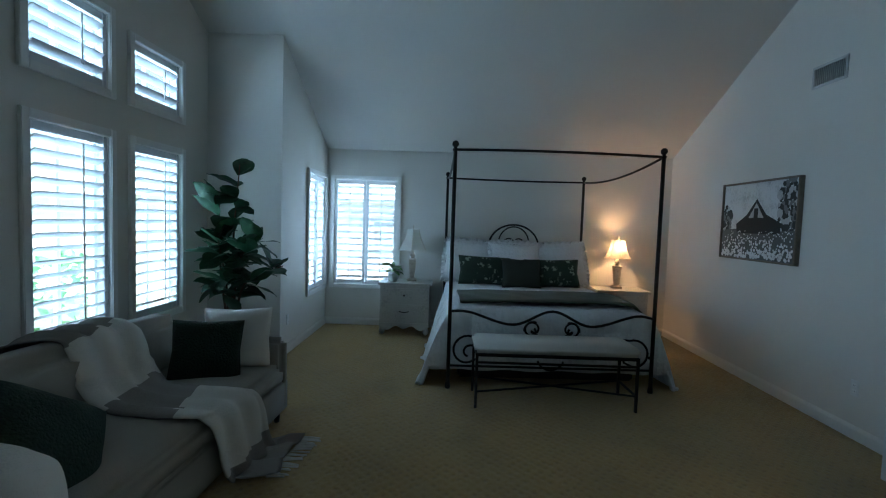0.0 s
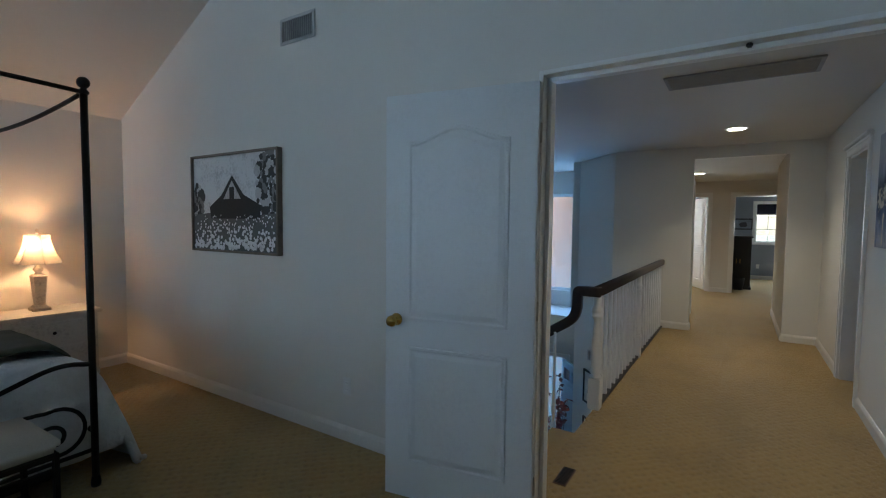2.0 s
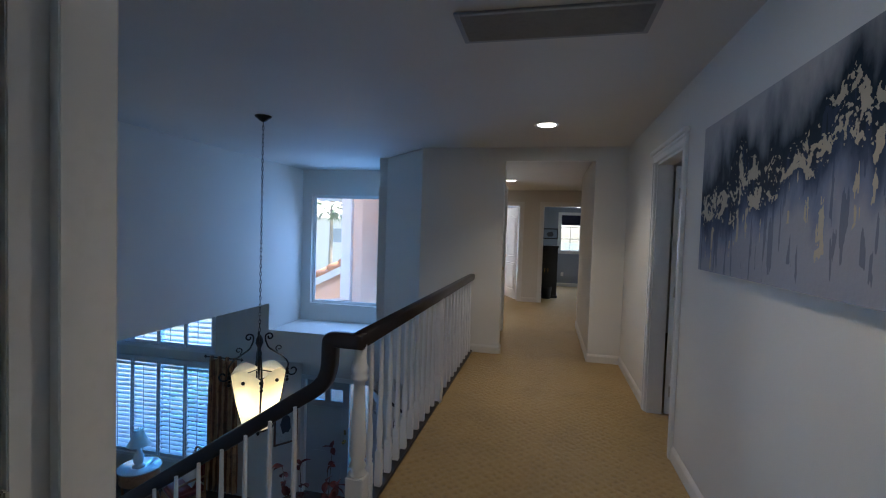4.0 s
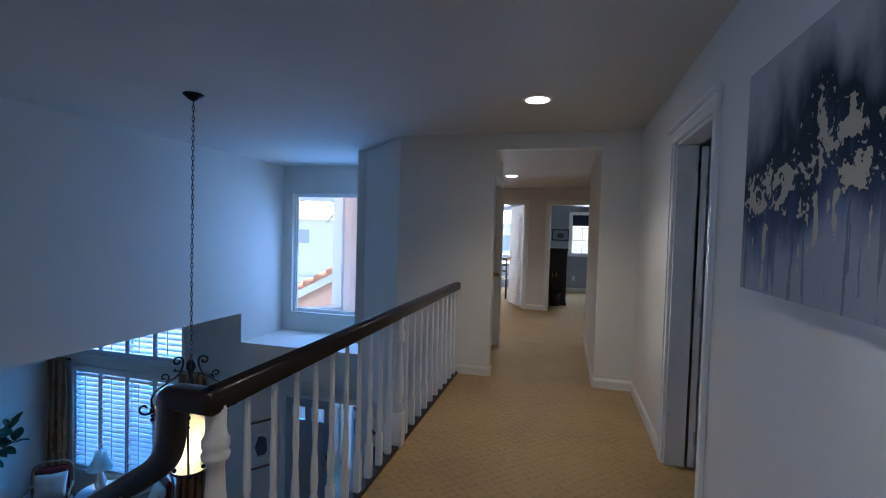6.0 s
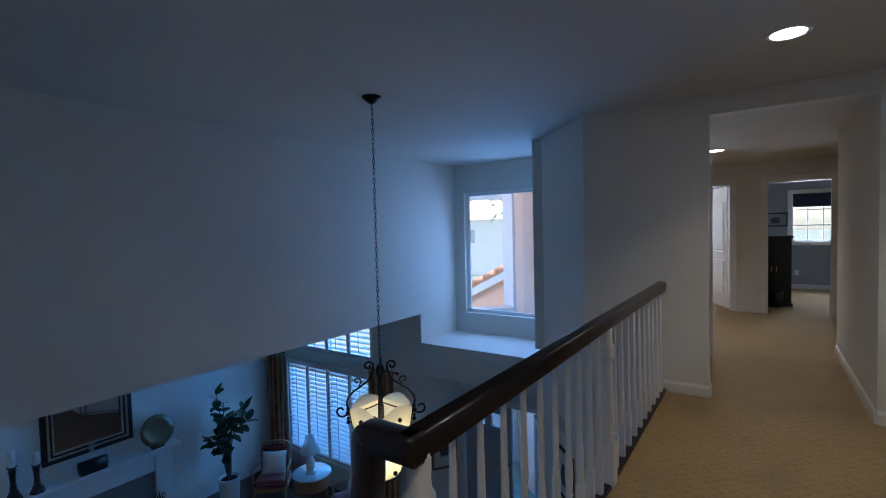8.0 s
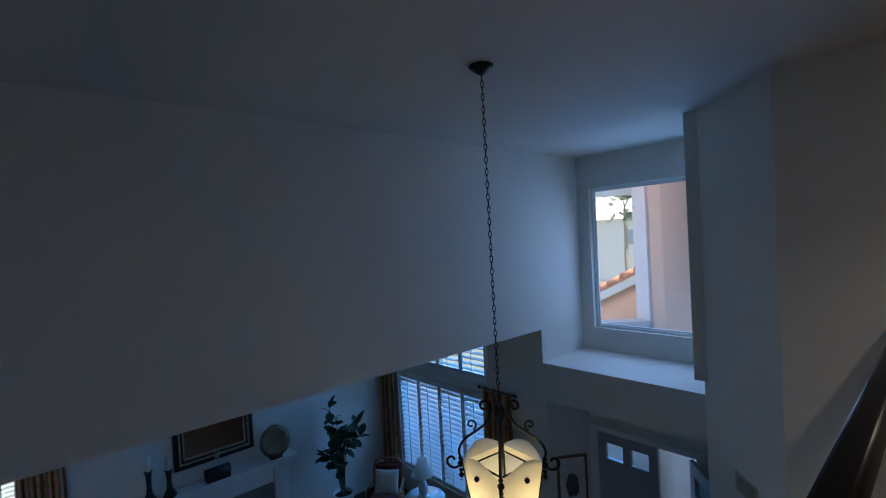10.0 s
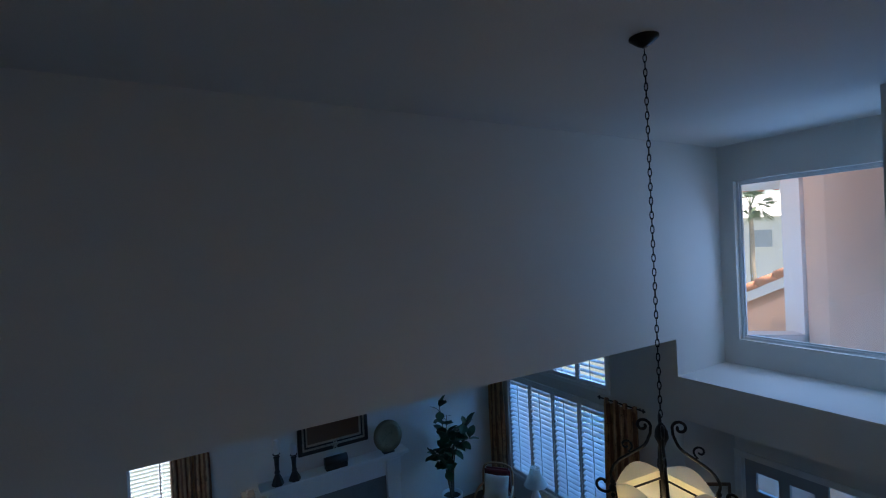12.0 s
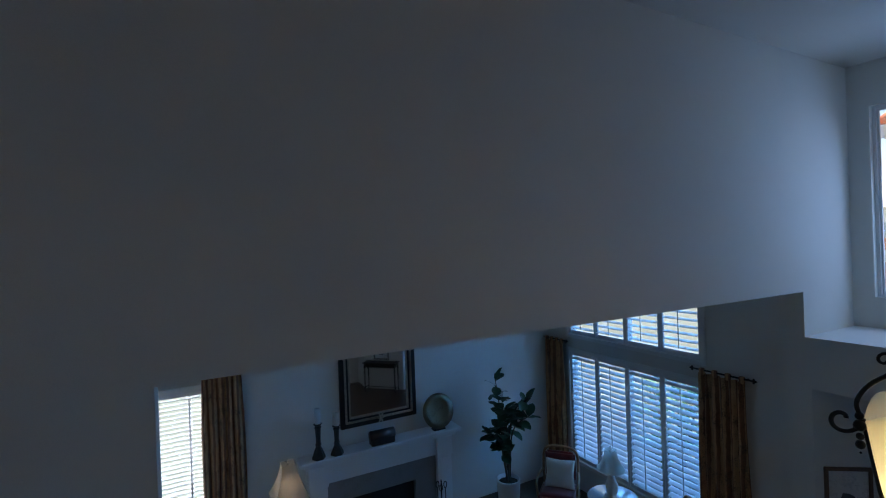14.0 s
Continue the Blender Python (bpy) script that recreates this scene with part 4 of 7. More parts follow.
def table_lamp(at, label, lit, base_mat=LAMPBASE, h0=0.40, r0=0.165, r1=0.085, sh=0.235, glass=False, sides=6):
    t = thing("table_lamp", at, label, "lamp", "table lamps")
    if glass:
        turned("base", base_mat, t, [(0.09, 0), (0.09, 0.02), (0.05, 0.035), (0.07, 0.08), (0.075, 0.16), (0.045, 0.24), (0.03, 0.30), (0.02, h0)], 20)
    else:
        turned("plinth", base_mat, t, [(0.085, 0), (0.085, 0.02), (0.065, 0.032), (0.05, 0.045)], 4, turn=math.pi / 4, smooth=False)
        turned("column", base_mat, t, [(0.042, 0.045), (0.064, 0.27), (0.068, 0.285), (0.05, 0.30)], 4, turn=math.pi / 4, smooth=False)
        turned("neck", base_mat, t, [(0.03, 0.30), (0.02, 0.315), (0.036, 0.335), (0.034, 0.35), (0.014, 0.37), (0.01, h0)], 16)
    bm = bmesh.new()
    bell_shade(bm, h0 - 0.01, h0 - 0.01 + sh, r0, r1, sides)
    s = part("shade", bm, SHADE if lit else UNLITSHADE, t, "cream fabric bell shade", smooth=sides > 8)
    for j in range(sides if sides <= 8 else 0):
        a = 2 * math.pi * (j + 0.5) / sides
        pts = []
        for k in range(10):
            f = k / 9
            r = r1 + (r0 - r1) * (1 - f) ** 1.7 + 0.001
            pts.append((r * math.cos(a), r * math.sin(a), h0 - 0.01 + sh * f))
        rod("piping", LAMPBASE, s, pts, 0.0025, 5)
    rod("harp", STEEL, t, [(0, 0, h0), (0, 0, h0 + sh - 0.005)], 0.003, 6)
    for k in range(3):
        a = 2 * math.pi * k / 3
        rod("spider", STEEL, t, [(0, 0, h0 + sh - 0.012), (r1 * math.cos(a), r1 * math.sin(a), h0 + sh - 0.012)], 0.002, 5)
    turned("finial", base_mat, t, [(0.006, 0), (0.011, 0.012), (0.006, 0.022), (0.012, 0.034), (0.0, 0.05)], 12, (0, 0, h0 + sh - 0.005))
    if lit:
        bm = bmesh.new()
        ball(bm, (0, 0, h0 + 0.08), 0.028)
        part("bulb", bm, BULB, t, smooth=True)
    return t


table_lamp((-0.06, 6.0, 0.66), "unlit table lamp with a cream bell shade on the nightstand", False, LAMPBASE, 0.42, 0.205, 0.09, 0.27)
table_lamp((2.62, 6.0, 0.66), "lit table lamp with a glowing cream bell shade", True)
lamp("bed_lamp_light", "POINT", (2.62, 6.0, 1.20), 6.2, (1, 0.54, 0.28), 0.04)


def leaf_mesh(name, material, length, width, droop=0.25, cup=0.12):
    """One broad leaf along +y, with a folded midrib, drooping tip and wavy rim."""
    bm = bmesh.new()
    rows, n = [], 7
    for k in range(n + 1):
        f = k / n
        w = width / 2 * (math.sin(math.pi * min(1, 0.04 + 0.96 * f ** 0.85)) ** 0.75) * (0.75 + 0.4 * f)
        y, z = length * f, -droop * length * f * f
        rows.append([bm.verts.new((s * w, y, z + (cup * abs(s) * w + 0.03 * length * math.sin(f * 9 + s) * abs(s)))) for s in (-1, -0.5, 0, 0.5, 1)])
    for a, b in zip(rows, rows[1:]):
        for k in range(4):
            bm.faces.new((a[k], a[k + 1], b[k + 1], b[k]))
    me = bpy.data.meshes.new(name)
    bm.to_mesh(me)
    bm.free()
    for p in me.polygons:
        p.use_smooth = True
    me.materials.append(material)
    return me


FIG = [leaf_mesh("leaf", LEAF, 0.25, 0.18, d, c) for d, c in ((0.2, 0.15), (0.45, 0.05), (0.05, 0.3))]


def fig_tree(at, height, label, spread, pot=None, seed=1, lean=(), count=46, leaf=1.0):
    rnd = random.Random(seed)
    t = thing("fig_tree", at, label, "plant", "fiddle-leaf figs")
    if pot:
        r, h = pot
        turned("pot", CERAMIC, t, [(r * 0.8, 0), (r * 0.86, 0.02), (r, h - 0.02), (r, h), (r * 0.9, h), (r * 0.88, h - 0.06)], 24, label="white ceramic pot")
        turned("soil", SOIL, t, [(r * 0.88, h - 0.07), (r * 0.85, h - 0.05), (0.01, h - 0.045)], 20)
    base = (pot[1] - 0.05) if pot else 0
    stems = []
    for k in range(3 + len(lean)):
        if k < 3:
            a = rnd.uniform(0, 6.28)
            tip = Vector((spread * 0.35 * math.cos(a + k * 2.1), spread * 0.35 * math.sin(a + k * 2.1), height * (0.98 - 0.16 * k)))
        else:
            tip = Vector(lean[k - 3])
        b0 = Vector((0.02 * math.cos(k * 2), 0.02 * math.sin(k * 2), base))
        mid = b0.lerp(tip, 0.5) + Vector((rnd.uniform(-0.04, 0.04), rnd.uniform(-0.04, 0.04), 0.02))
        if k >= 3:
            mid = Vector((tip.x * 0.25, tip.y * 0.25, base + (tip.z - base) * 0.75))
        pts = smooth_path([b0, mid, tip], 8)
        rod("trunk" if k == 0 else "limb", BARK, t, pts, [0.014 - 0.009 * i / (len(pts) - 1) for i in range(len(pts))], 7)
        stems.append(pts)
    for k in range(count):
        st = stems[k % len(stems)]
        f = 0.45 + 0.55 * (k // len(stems)) / (count / len(stems))
        i = min(len(st) - 1, int(f * (len(st) - 1)))
        p = st[i]
        ob = new("leaf", rnd.choice(FIG))
        ob.parent = t
        a = k * 2.399 + rnd.uniform(-0.4, 0.4)
        sc = leaf * rnd.uniform(0.7, 1.15)
        ob.matrix_basis = pose(p.x, p.y, p.z, 0, 0, math.degrees(a)) @ pose(0, 0.01, 0, rnd.uniform(-25, 45) if f < 0.92 else rnd.uniform(35, 75), rnd.uniform(-25, 25), 0) @ Matrix.Diagonal((sc, sc, sc, 1))
    return t


fig_tree((-1.52, 4.02, 0), 1.95, "tall artificial fiddle-leaf fig behind the sofa", 0.35, (0.15, 0.30), 4, lean=((0.50, -0.10, 1.02), (0.30, -0.15, 1.25)), count=120)


def small_plant():
    t = thing("potted_plant", (-0.30, 5.87, 0.66), "small variegated pothos in a white ceramic pot", "plant")
    turned("pot", CERAMIC, t, [(0.05, 0), (0.06, 0.01), (0.068, 0.10), (0.068, 0.11), (0.06, 0.11), (0.058, 0.09)], 20)
    turned("soil", SOIL, t, [(0.058, 0.085), (0.05, 0.095), (0.005, 0.098)], 16)
    me = leaf_mesh("leaf", LEAFLIGHT, 0.13, 0.075, 0.5, 0.2)
    rnd = random.Random(8)
    for k in range(22):
        ob = new("leaf", me)
        ob.parent = t
        sc = rnd.uniform(0.7, 1.2)
        ob.matrix_basis = pose(rnd.uniform(-0.03, 0.03), rnd.uniform(-0.03, 0.03), 0.11 + rnd.uniform(0, 0.09), 0, 0, k * 137) @ pose(0, 0.01, 0, rnd.uniform(5, 60), rnd.uniform(-20, 20), 0) @ Matrix.Diagonal((sc, sc, sc, 1))


small_plant()


def rounded_block(bm, x0, y0, z0, x1, y1, z1, r, puff=0.0):
    """A padded block with a soft crowned top."""
    n = bmesh.new()
    box(n, x0, y0, z0, x1, y1, z1)
    bmesh.ops.bevel(n, geom=list(n.edges), offset=r, segments=4, affect="EDGES", clamp_overlap=True)
    bmesh.ops.subdivide_edges(n, edges=[e for e in n.edges if e.calc_length() > 0.25], cuts=6, use_grid_fill=True)
    for v in n.verts:
        fx, fy = (v.co.x - x0) / (x1 - x0) * 2 - 1, (v.co.y - y0) / (y1 - y0) * 2 - 1
        if puff and v.co.z > (z0 + z1) / 2:
            v.co.z += puff * max(0, 1 - fx * fx) * max(0, 1 - fy * fy)
        v.co += Vector((0, 0, 0.006)) * noise.noise(v.co * 3)
    me = bpy.data.meshes.new("tmp")
    n.to_mesh(me)
    n.free()
    bm.from_mesh(me)
    bpy.data.meshes.remove(me)


def sofa():
    s = thing("sofa", (-1.31, 2.13, 0), "grey upholstered sofa with a throw and cushions on it", "sofa", rz=-2)
    L = 1.06
    bm = bmesh.new()
    rounded_block(bm, -0.42, -L, 0.07, 0.58, L, 0.30, 0.02)
    part("base", bm, GREYSOFA, s, smooth=True)
    for y0, y1 in ((-L + 0.11, L - 0.11),):
        bm = bmesh.new()
        rounded_block(bm, -0.20, y0, 0.29, 0.60, y1, 0.435, 0.045, 0.03)
        part("seat_cushion", bm, GREYSOFA, s, smooth=True)
        bm = bmesh.new()
        rounded_block(bm, -0.29, y0, 0.40, -0.04, y1, 0.755, 0.07, 0.02)
        for v in bm.verts:
            v.co.x -= (v.co.z - 0.40) * 0.20
        part("back_cushion", bm, GREYSOFA, s, smooth=True)
    bm = bmesh.new()
    rounded_block(bm, -0.46, -L, 0.12, -0.27, L, 0.67, 0.05)
    part("back", bm, GREYSOFA, s, smooth=True)
    for y0, y1 in ((-L, -L + 0.11), (L - 0.11, L)):
        bm = bmesh.new()
        rounded_block(bm, -0.44, y0, 0.07, 0.58, y1, 0.60, 0.04)
        part("arm", bm, GREYSOFA, s, smooth=True)
    for sx in (-0.36, 0.53):
        for sy in (-L + 0.08, L - 0.08):
            turned("leg", BLACKWOOD, s, [(0.018, 0), (0.026, 0.11)], 12, (sx, sy, 0))


sofa()
cushion("cream_cushion", "cream square cushion in the sofa corner", CREAM, (-0.965, 2.93, 0.425), 0.43, 0.405, 0.17, -16, 16, 0, seed=11)
cushion("green_cushion", "dark green furry square cushion on the sofa", GREENFUR, (-1.04, 2.67, 0.425), 0.41, 0.375, 0.17, -18, 22, 3, group="dark green cushions", seed=12)
cushion("green_cushion", "dark green furry square cushion on the sofa", GREENFUR, (-0.97, 1.40, 0.435), 0.50, 0.44, 0.20, -42, 62, 34, group="dark green cushions", seed=13)
cushion("round_cushion", "cream boucle cushion at the near end of the sofa", KNITCREAM, (-0.82, 1.22, 0.435), 0.34, 0.34, 0.20, -50, 74, 40, seed=14)


def sofa_throw():
    path = smooth_path([(-1.80, 2.36, 0.60), (-1.74, 2.37, 0.735), (-1.62, 2.38, 0.775), (-1.48, 2.40, 0.765), (-1.40, 2.38, 0.68), (-1.33, 2.34, 0.56), (-1.20, 2.29, 0.475), (-1.00, 2.27, 0.455), (-0.80, 2.26, 0.455), (-0.69, 2.28, 0.435), (-0.665, 2.32, 0.33), (-0.665, 2.38, 0.16), (-0.65, 2.45, 0.05), (-0.58, 2.52, 0.02), (-0.50, 2.60, 0.014)], 6)
    t = new("knit_throw")
    tagged(t, "cream and taupe striped knit throw draped over the sofa", "blanket")
    bm = bmesh.new()
    n, m = len(path), 22
    grid = []
    for i, p in enumerate(path):
        f = i / (n - 1)
        d = (path[min(i + 1, n - 1)] - path[max(i - 1, 0)])
        side = Vector((-d.y, d.x, 0))
        side = (Vector((0.25, 1, 0)) if side.length < 0.03 else side).normalized()
        side = (side * 0.35 + Vector((0.12, 1, 0)) * 0.65).normalized()
        half = 0.25 - 0.03 * math.sin(math.pi * f) - 0.05 * max(0, f - 0.6)
        row = []
        for j in range(m + 1):
            v = 2 * j / m - 1
            lift = 0.016 * math.sin(v * 9 + f * 5) + 0.012 * noise.noise(Vector((f * 7, v * 2.5, 1)))
            up = Vector((0.5, 0, 0.8)) if 0.22 < f < 0.5 else (Vector((0, 0, 1)) if f < 0.64 or f > 0.86 else Vector((1, 0.1, 0.1)))
            row.append(bm.verts.new(p + side * half * v + up * (lift + 0.018)))
        grid.append(row)
    for i in range(n - 1):
        for j in range(m):
            fc = bm.faces.new((grid[i][j], grid[i + 1][j], grid[i + 1][j + 1], grid[i][j + 1]))
            s = i / n + 0.05 * (j / m - 0.5)
            fc.material_index = 1 if (s < 0.20 or 0.40 < s < 0.52 or s > 0.78) else 0
    c = part("cloth", bm, [KNITCREAM, KNITGREY], t, smooth=True)
    so = c.modifiers.new("thick", "SOLIDIFY")
    so.thickness, so.offset = 0.012, 1
    bm = bmesh.new()
    rnd = random.Random(3)
    for j in range(0, m + 1):
        q = path[-1] + Vector((0.12, 1, 0)).normalized() * 0.24 * (2 * j / m - 1)
        e = q + Vector((0.10 + rnd.uniform(-0.02, 0.02), 0.03 + rnd.uniform(-0.03, 0.03), 0))
        tube(bm, [(q.x, q.y, 0.022), ((q.x + e.x) / 2, (q.y + e.y) / 2, 0.016), (e.x, e.y, 0.007)], 0.005, 5)
    part("fringe", bm, KNITCREAM, t, "cream fringe on the carpet")


sofa_throw()


# ---- bedroom wall things ----
def barn_print():
    """A framed black-and-white print of a barn above a field of blossoms."""
    t = thing("barn_picture", (3.36, 4.39, 1.555), "framed black-and-white barn picture on the wall", "picture", rz=90)
    W, H = 0.548, 0.382
    for x0, z0, x1, z1 in ((-W, -H, -W + 0.018, H), (W - 0.018, -H, W, H), (-W + 0.018, H - 0.018, W - 0.018, H), (-W + 0.018, -H, W - 0.018, -H + 0.018)):
        bar("frame_bar", surf_cache("driftwood", (0.16, 0.13, 0.10)), t, x0, 0.0, z0, x1, 0.045, z1, 0.003)
    tone = {k: surf_cache("print_" + k, c) for k, c in (("sky", (0.60, 0.61, 0.61)), ("tree", (0.03, 0.03, 0.03)), ("barn", (0.015, 0.015, 0.015)), ("gable", (0.42, 0.42, 0.42)), ("field", (0.10, 0.10, 0.10)), ("bloom", (0.66, 0.66, 0.66)))}

    def patch(nm, pts, mat_key, y):
        bm = bmesh.new()
        f = bm.faces.new([bm.verts.new((x, y, z)) for x, z in pts])
        r = bmesh.ops.extrude_face_region(bm, geom=[f])
        bmesh.ops.translate(bm, vec=(0, -0.0008, 0), verts=[v for v in r["geom"] if isinstance(v, bmesh.types.BMVert)])
        return part(nm, bm, tone[mat_key], t)

    w, h = W - 0.018, H - 0.018
    patch("print_sky", [(-w, -h), (w, -h), (w, h), (-w, h)], "sky", 0.026)
    rnd = random.Random(21)

    def blob(cx, cz, rx, rz_):
        pts = []
        for k in range(26):
            a = 2 * math.pi * k / 26
            j = 1 + rnd.uniform(-0.14, 0.14)
            pts.append((max(-w, min(w, cx + rx * j * math.cos(a))), max(-h, min(h, cz + rz_ * j * math.sin(a)))))
        return pts
    tone["foliage"] = surf_cache("print_foliage", (0.16, 0.16, 0.16))
    for cx, cz, sx, sz, num in ((-0.42, 0.13, 0.13, 0.25, 64), (0.47, 0.02, 0.08, 0.13, 34)):
        for k in range(num):
            a, q = k * 2.4, math.sqrt((k + 0.5) / num)
            s = rnd.uniform(0.016, 0.038)
            patch("print_tree", blob(cx + sx * q * math.cos(a), cz + sz * q * math.sin(a), s, s * 1.1), ("tree", "foliage", "tree", "gable")[k % 4], 0.0270 + 0.00004 * k)
    patch("print_field", [(-w, -h), (w, -h), (w, -0.09), (0.2, -0.07), (-0.2, -0.10), (-w, -0.08)], "field", 0.0305)
    patch("print_barn", [(-0.34, -0.12), (0.28, -0.12), (0.30, -0.03), (0.14, 0.06), (0.0, 0.21), (-0.14, 0.06), (-0.34, -0.02)], "barn", 0.032)
    patch("print_gable", [(-0.11, 0.03), (0.11, 0.03), (0.0, 0.17)], "gable", 0.0335)
    patch("print_door", [(-0.03, 0.03), (0.03, 0.03), (0.03, 0.12), (-0.03, 0.12)], "barn", 0.035)
    bm = bmesh.new()
    for k in range(300):
        x, z = rnd.uniform(-w + 0.02, w - 0.02), -h + 0.015 + (h - 0.11) * rnd.random() ** 1.2
        r = 0.005 + 0.019 * (1 - (z + h) / (h - 0.08)) * rnd.uniform(0.5, 1)
        bm.faces.new([bm.verts.new((x + r * math.cos(a) * rnd.uniform(0.7, 1.1), 0.0355 + 0.00001 * k, z + r * math.sin(a) * rnd.uniform(0.7, 1.1))) for a in [2 * math.pi * j / 9 for j in range(9)]])
    part("print_blossoms", bm, tone["bloom"], t)


CACHE = {}


def surf_cache(name, col, rough=0.6):
    if name not in CACHE:
        CACHE[name] = surf(name, col, rough, var=0.2, scale=7, fine=50, bump=0.05)
    return CACHE[name]


barn_print()


def wall_vent(at, rz, w, h, label, name="air_vent", n=16):
    t = thing(name, at, label, "air vent", rz=rz)
    for x0, z0, x1, z1 in ((-w, -h, -w + 0.022, h), (w - 0.022, -h, w, h), (-w + 0.022, h - 0.022, w - 0.022, h), (-w + 0.022, -h, w - 0.022, -h + 0.022)):
        bar("frame", VENTGREY if n < 20 else GRILLE, t, x0, 0, z0, x1, 0.010, z1, 0.002)
    bar("backing", DARKGAP if n > 20 else GRILLE, t, -w + 0.022, 0.0, -h + 0.022, w - 0.022, 0.002, h - 0.022, 0)
    for k in range(n):
        x = -w + 0.03 + (2 * w - 0.06) * k / (n - 1)
        bar("slat", VENTGREY, t, -0.002, 0.001, -h + 0.022, 0.002, 0.012, h - 0.022, 0, m=Matrix.Translation((x, 0, 0)) @ pose(0, 0.004, 0, 0, 0, 35))
    return t


wall_vent((3.36, 3.672, 2.712), 90, 0.172, 0.088, "white wall vent with upright grey louvres")


def outlet(at, rz, label="white wall socket plate low on the wall"):
    t = thing("wall_socket", at, label, "socket", "wall sockets", rz)
    bar("plate", CERAMIC, t, -0.036, -0.0, -0.058, 0.036, 0.006, 0.058, 0.003)
    for z in (-0.022, 0.022):
        bar("receptacle", WHITE, t, -0.017, 0.005, z - 0.014, 0.017, 0.008, z + 0.014, 0.003)
        for x in (-0.006, 0.006):
            bar("slot", DARKGAP, t, x - 0.001, 0.0075, z - 0.004, x + 0.001, 0.0085, z + 0.004, 0)


outlet((3.36, 3.22, 0.36), 90)
outlet((-1.27, 4.75, 0.36), -90)

# ---- hall: stairs, balustrade ----
RISE, RUN, TOP = 3.05 / 17, 0.27, 2.05
SX0, SX1 = 3.5, 4.70


def stairs():
    t = new("staircase")
    tagged(t, "carpeted staircase with white skirt boards", "stairs", kind="structure")
    for k in range(9):
        y, z = TOP + k * RUN, -(k + 1) * RISE
        bm = bmesh.new()
        box(bm, SX0, y - 0.03 if k else y - 0.03, z - RISE - 0.10, SX1, y + RUN, z)
        part("tread", bm, CARPET, t, bevel=0.012)
    zl = -9 * RISE
    bm = bmesh.new()
    box(bm, SX0, TOP + 8.9 * RUN, zl - 0.2, SX1 + 0.02, 5.47, zl - 0.002)
    part("landing", bm, CARPET, t)
    for k in range(7):
        x, z = SX1 + k * RUN, zl - (k + 1) * RISE
        bm = bmesh.new()
        box(bm, x - 0.03, 4.60, LOW, x + RUN, 5.47, z)
        part("tread", bm, CARPET, t, bevel=0.012)
    bm = bmesh.new()
    pts = [(TOP - 0.03, -0.24), (TOP + 9 * RUN, -9 * RISE - 0.10), (TOP + 9 * RUN, LOW), (TOP - 0.03, LOW)]
    f = bm.faces.new([bm.verts.new((SX1 - 0.002, y, z)) for y, z in pts])
    r = bmesh.ops.extrude_face_region(bm, geom=[f])
    bmesh.ops.translate(bm, vec=(0.04, 0, 0), verts=[v for v in r["geom"] if isinstance(v, bmesh.types.BMVert)])
    part("skirt_board", bm, WHITE, t)


stairs()

BAL = {}


def baluster_mesh(h):
    key = round(h, 3)
    if key not in BAL:
        bm = bmesh.new()
        box(bm, -0.018, -0.018, 0, 0.018, 0.018, 0.20)
        lathe(bm, [(0.017, 0.199), (0.020, 0.206), (0.013, 0.215), (0.019, 0.225), (0.014, 0.24), (0.0185, 0.30), (0.017, 0.36), (0.011, 0.46), (0.013, 0.475), (0.011, 0.485), (0.0145, 0.52), (0.0095, h)], 10)
        me = bpy.data.meshes.new("baluster")
        bm.to_mesh(me)
        bm.free()
        for p in me.polygons:
            p.use_smooth = len(p.vertices) == 4 and p.area < 0.002
        me.materials.append(WHITE)
        BAL[key] = me
    return BAL[key]


def newel(t, x, y, z0=0.0, h=0.90):
    bm = bmesh.new()
    box(bm, x - 0.045, y - 0.045, z0, x + 0.045, y + 0.045, z0 + 0.24)
    n = part("newel_post", bm, WHITE, t, "white turned newel post", bevel=0.005)
    turned("turning", WHITE, n, [(0.040, 0.24), (0.046, 0.252), (0.030, 0.268), (0.044, 0.285), (0.032, 0.31), (0.042, 0.36), (0.040, 0.46), (0.030, 0.64), (0.027, 0.70), (0.042, 0.715), (0.044, 0.73), (0.036, 0.74), (0.043, 0.755), (0.043, 0.775), (0.034, 0.79), (0.031, 0.82), (0.034, h)], 18, (x, y, z0))


def sweep_rail(bm, pts, w=0.034, h=0.038):
    """A handrail with a rounded section swept along points."""
    prof = [(w * math.copysign(abs(math.cos(a)) ** 0.38, math.cos(a)), h * math.copysign(abs(math.sin(a)) ** 0.38, math.sin(a))) for a in [2 * math.pi * k / 14 for k in range(14)]]
    pts = [Vector(p) for p in pts]
    rings = []
    last = None
    for i, p in enumerate(pts):
        t = (pts[min(i + 1, len(pts) - 1)] - pts[max(i - 1, 0)]).normalized()
        flat = Vector((t.x, t.y, 0))
        side = Vector((0, 0, 1)).cross(t)
        side = side.normalized() if flat.length > 0.12 else last
        last = side
        up = t.cross(side)
        rings.append([bm.verts.new(p + side * a + up * b) for a, b in prof])
    for a, b in zip(rings, rings[1:]):
        for k in range(14):
            bm.faces.new((a[k], a[(k + 1) % 14], b[(k + 1) % 14], b[k]))
    bm.faces.new(rings[0][::-1]), bm.faces.new(rings[-1])


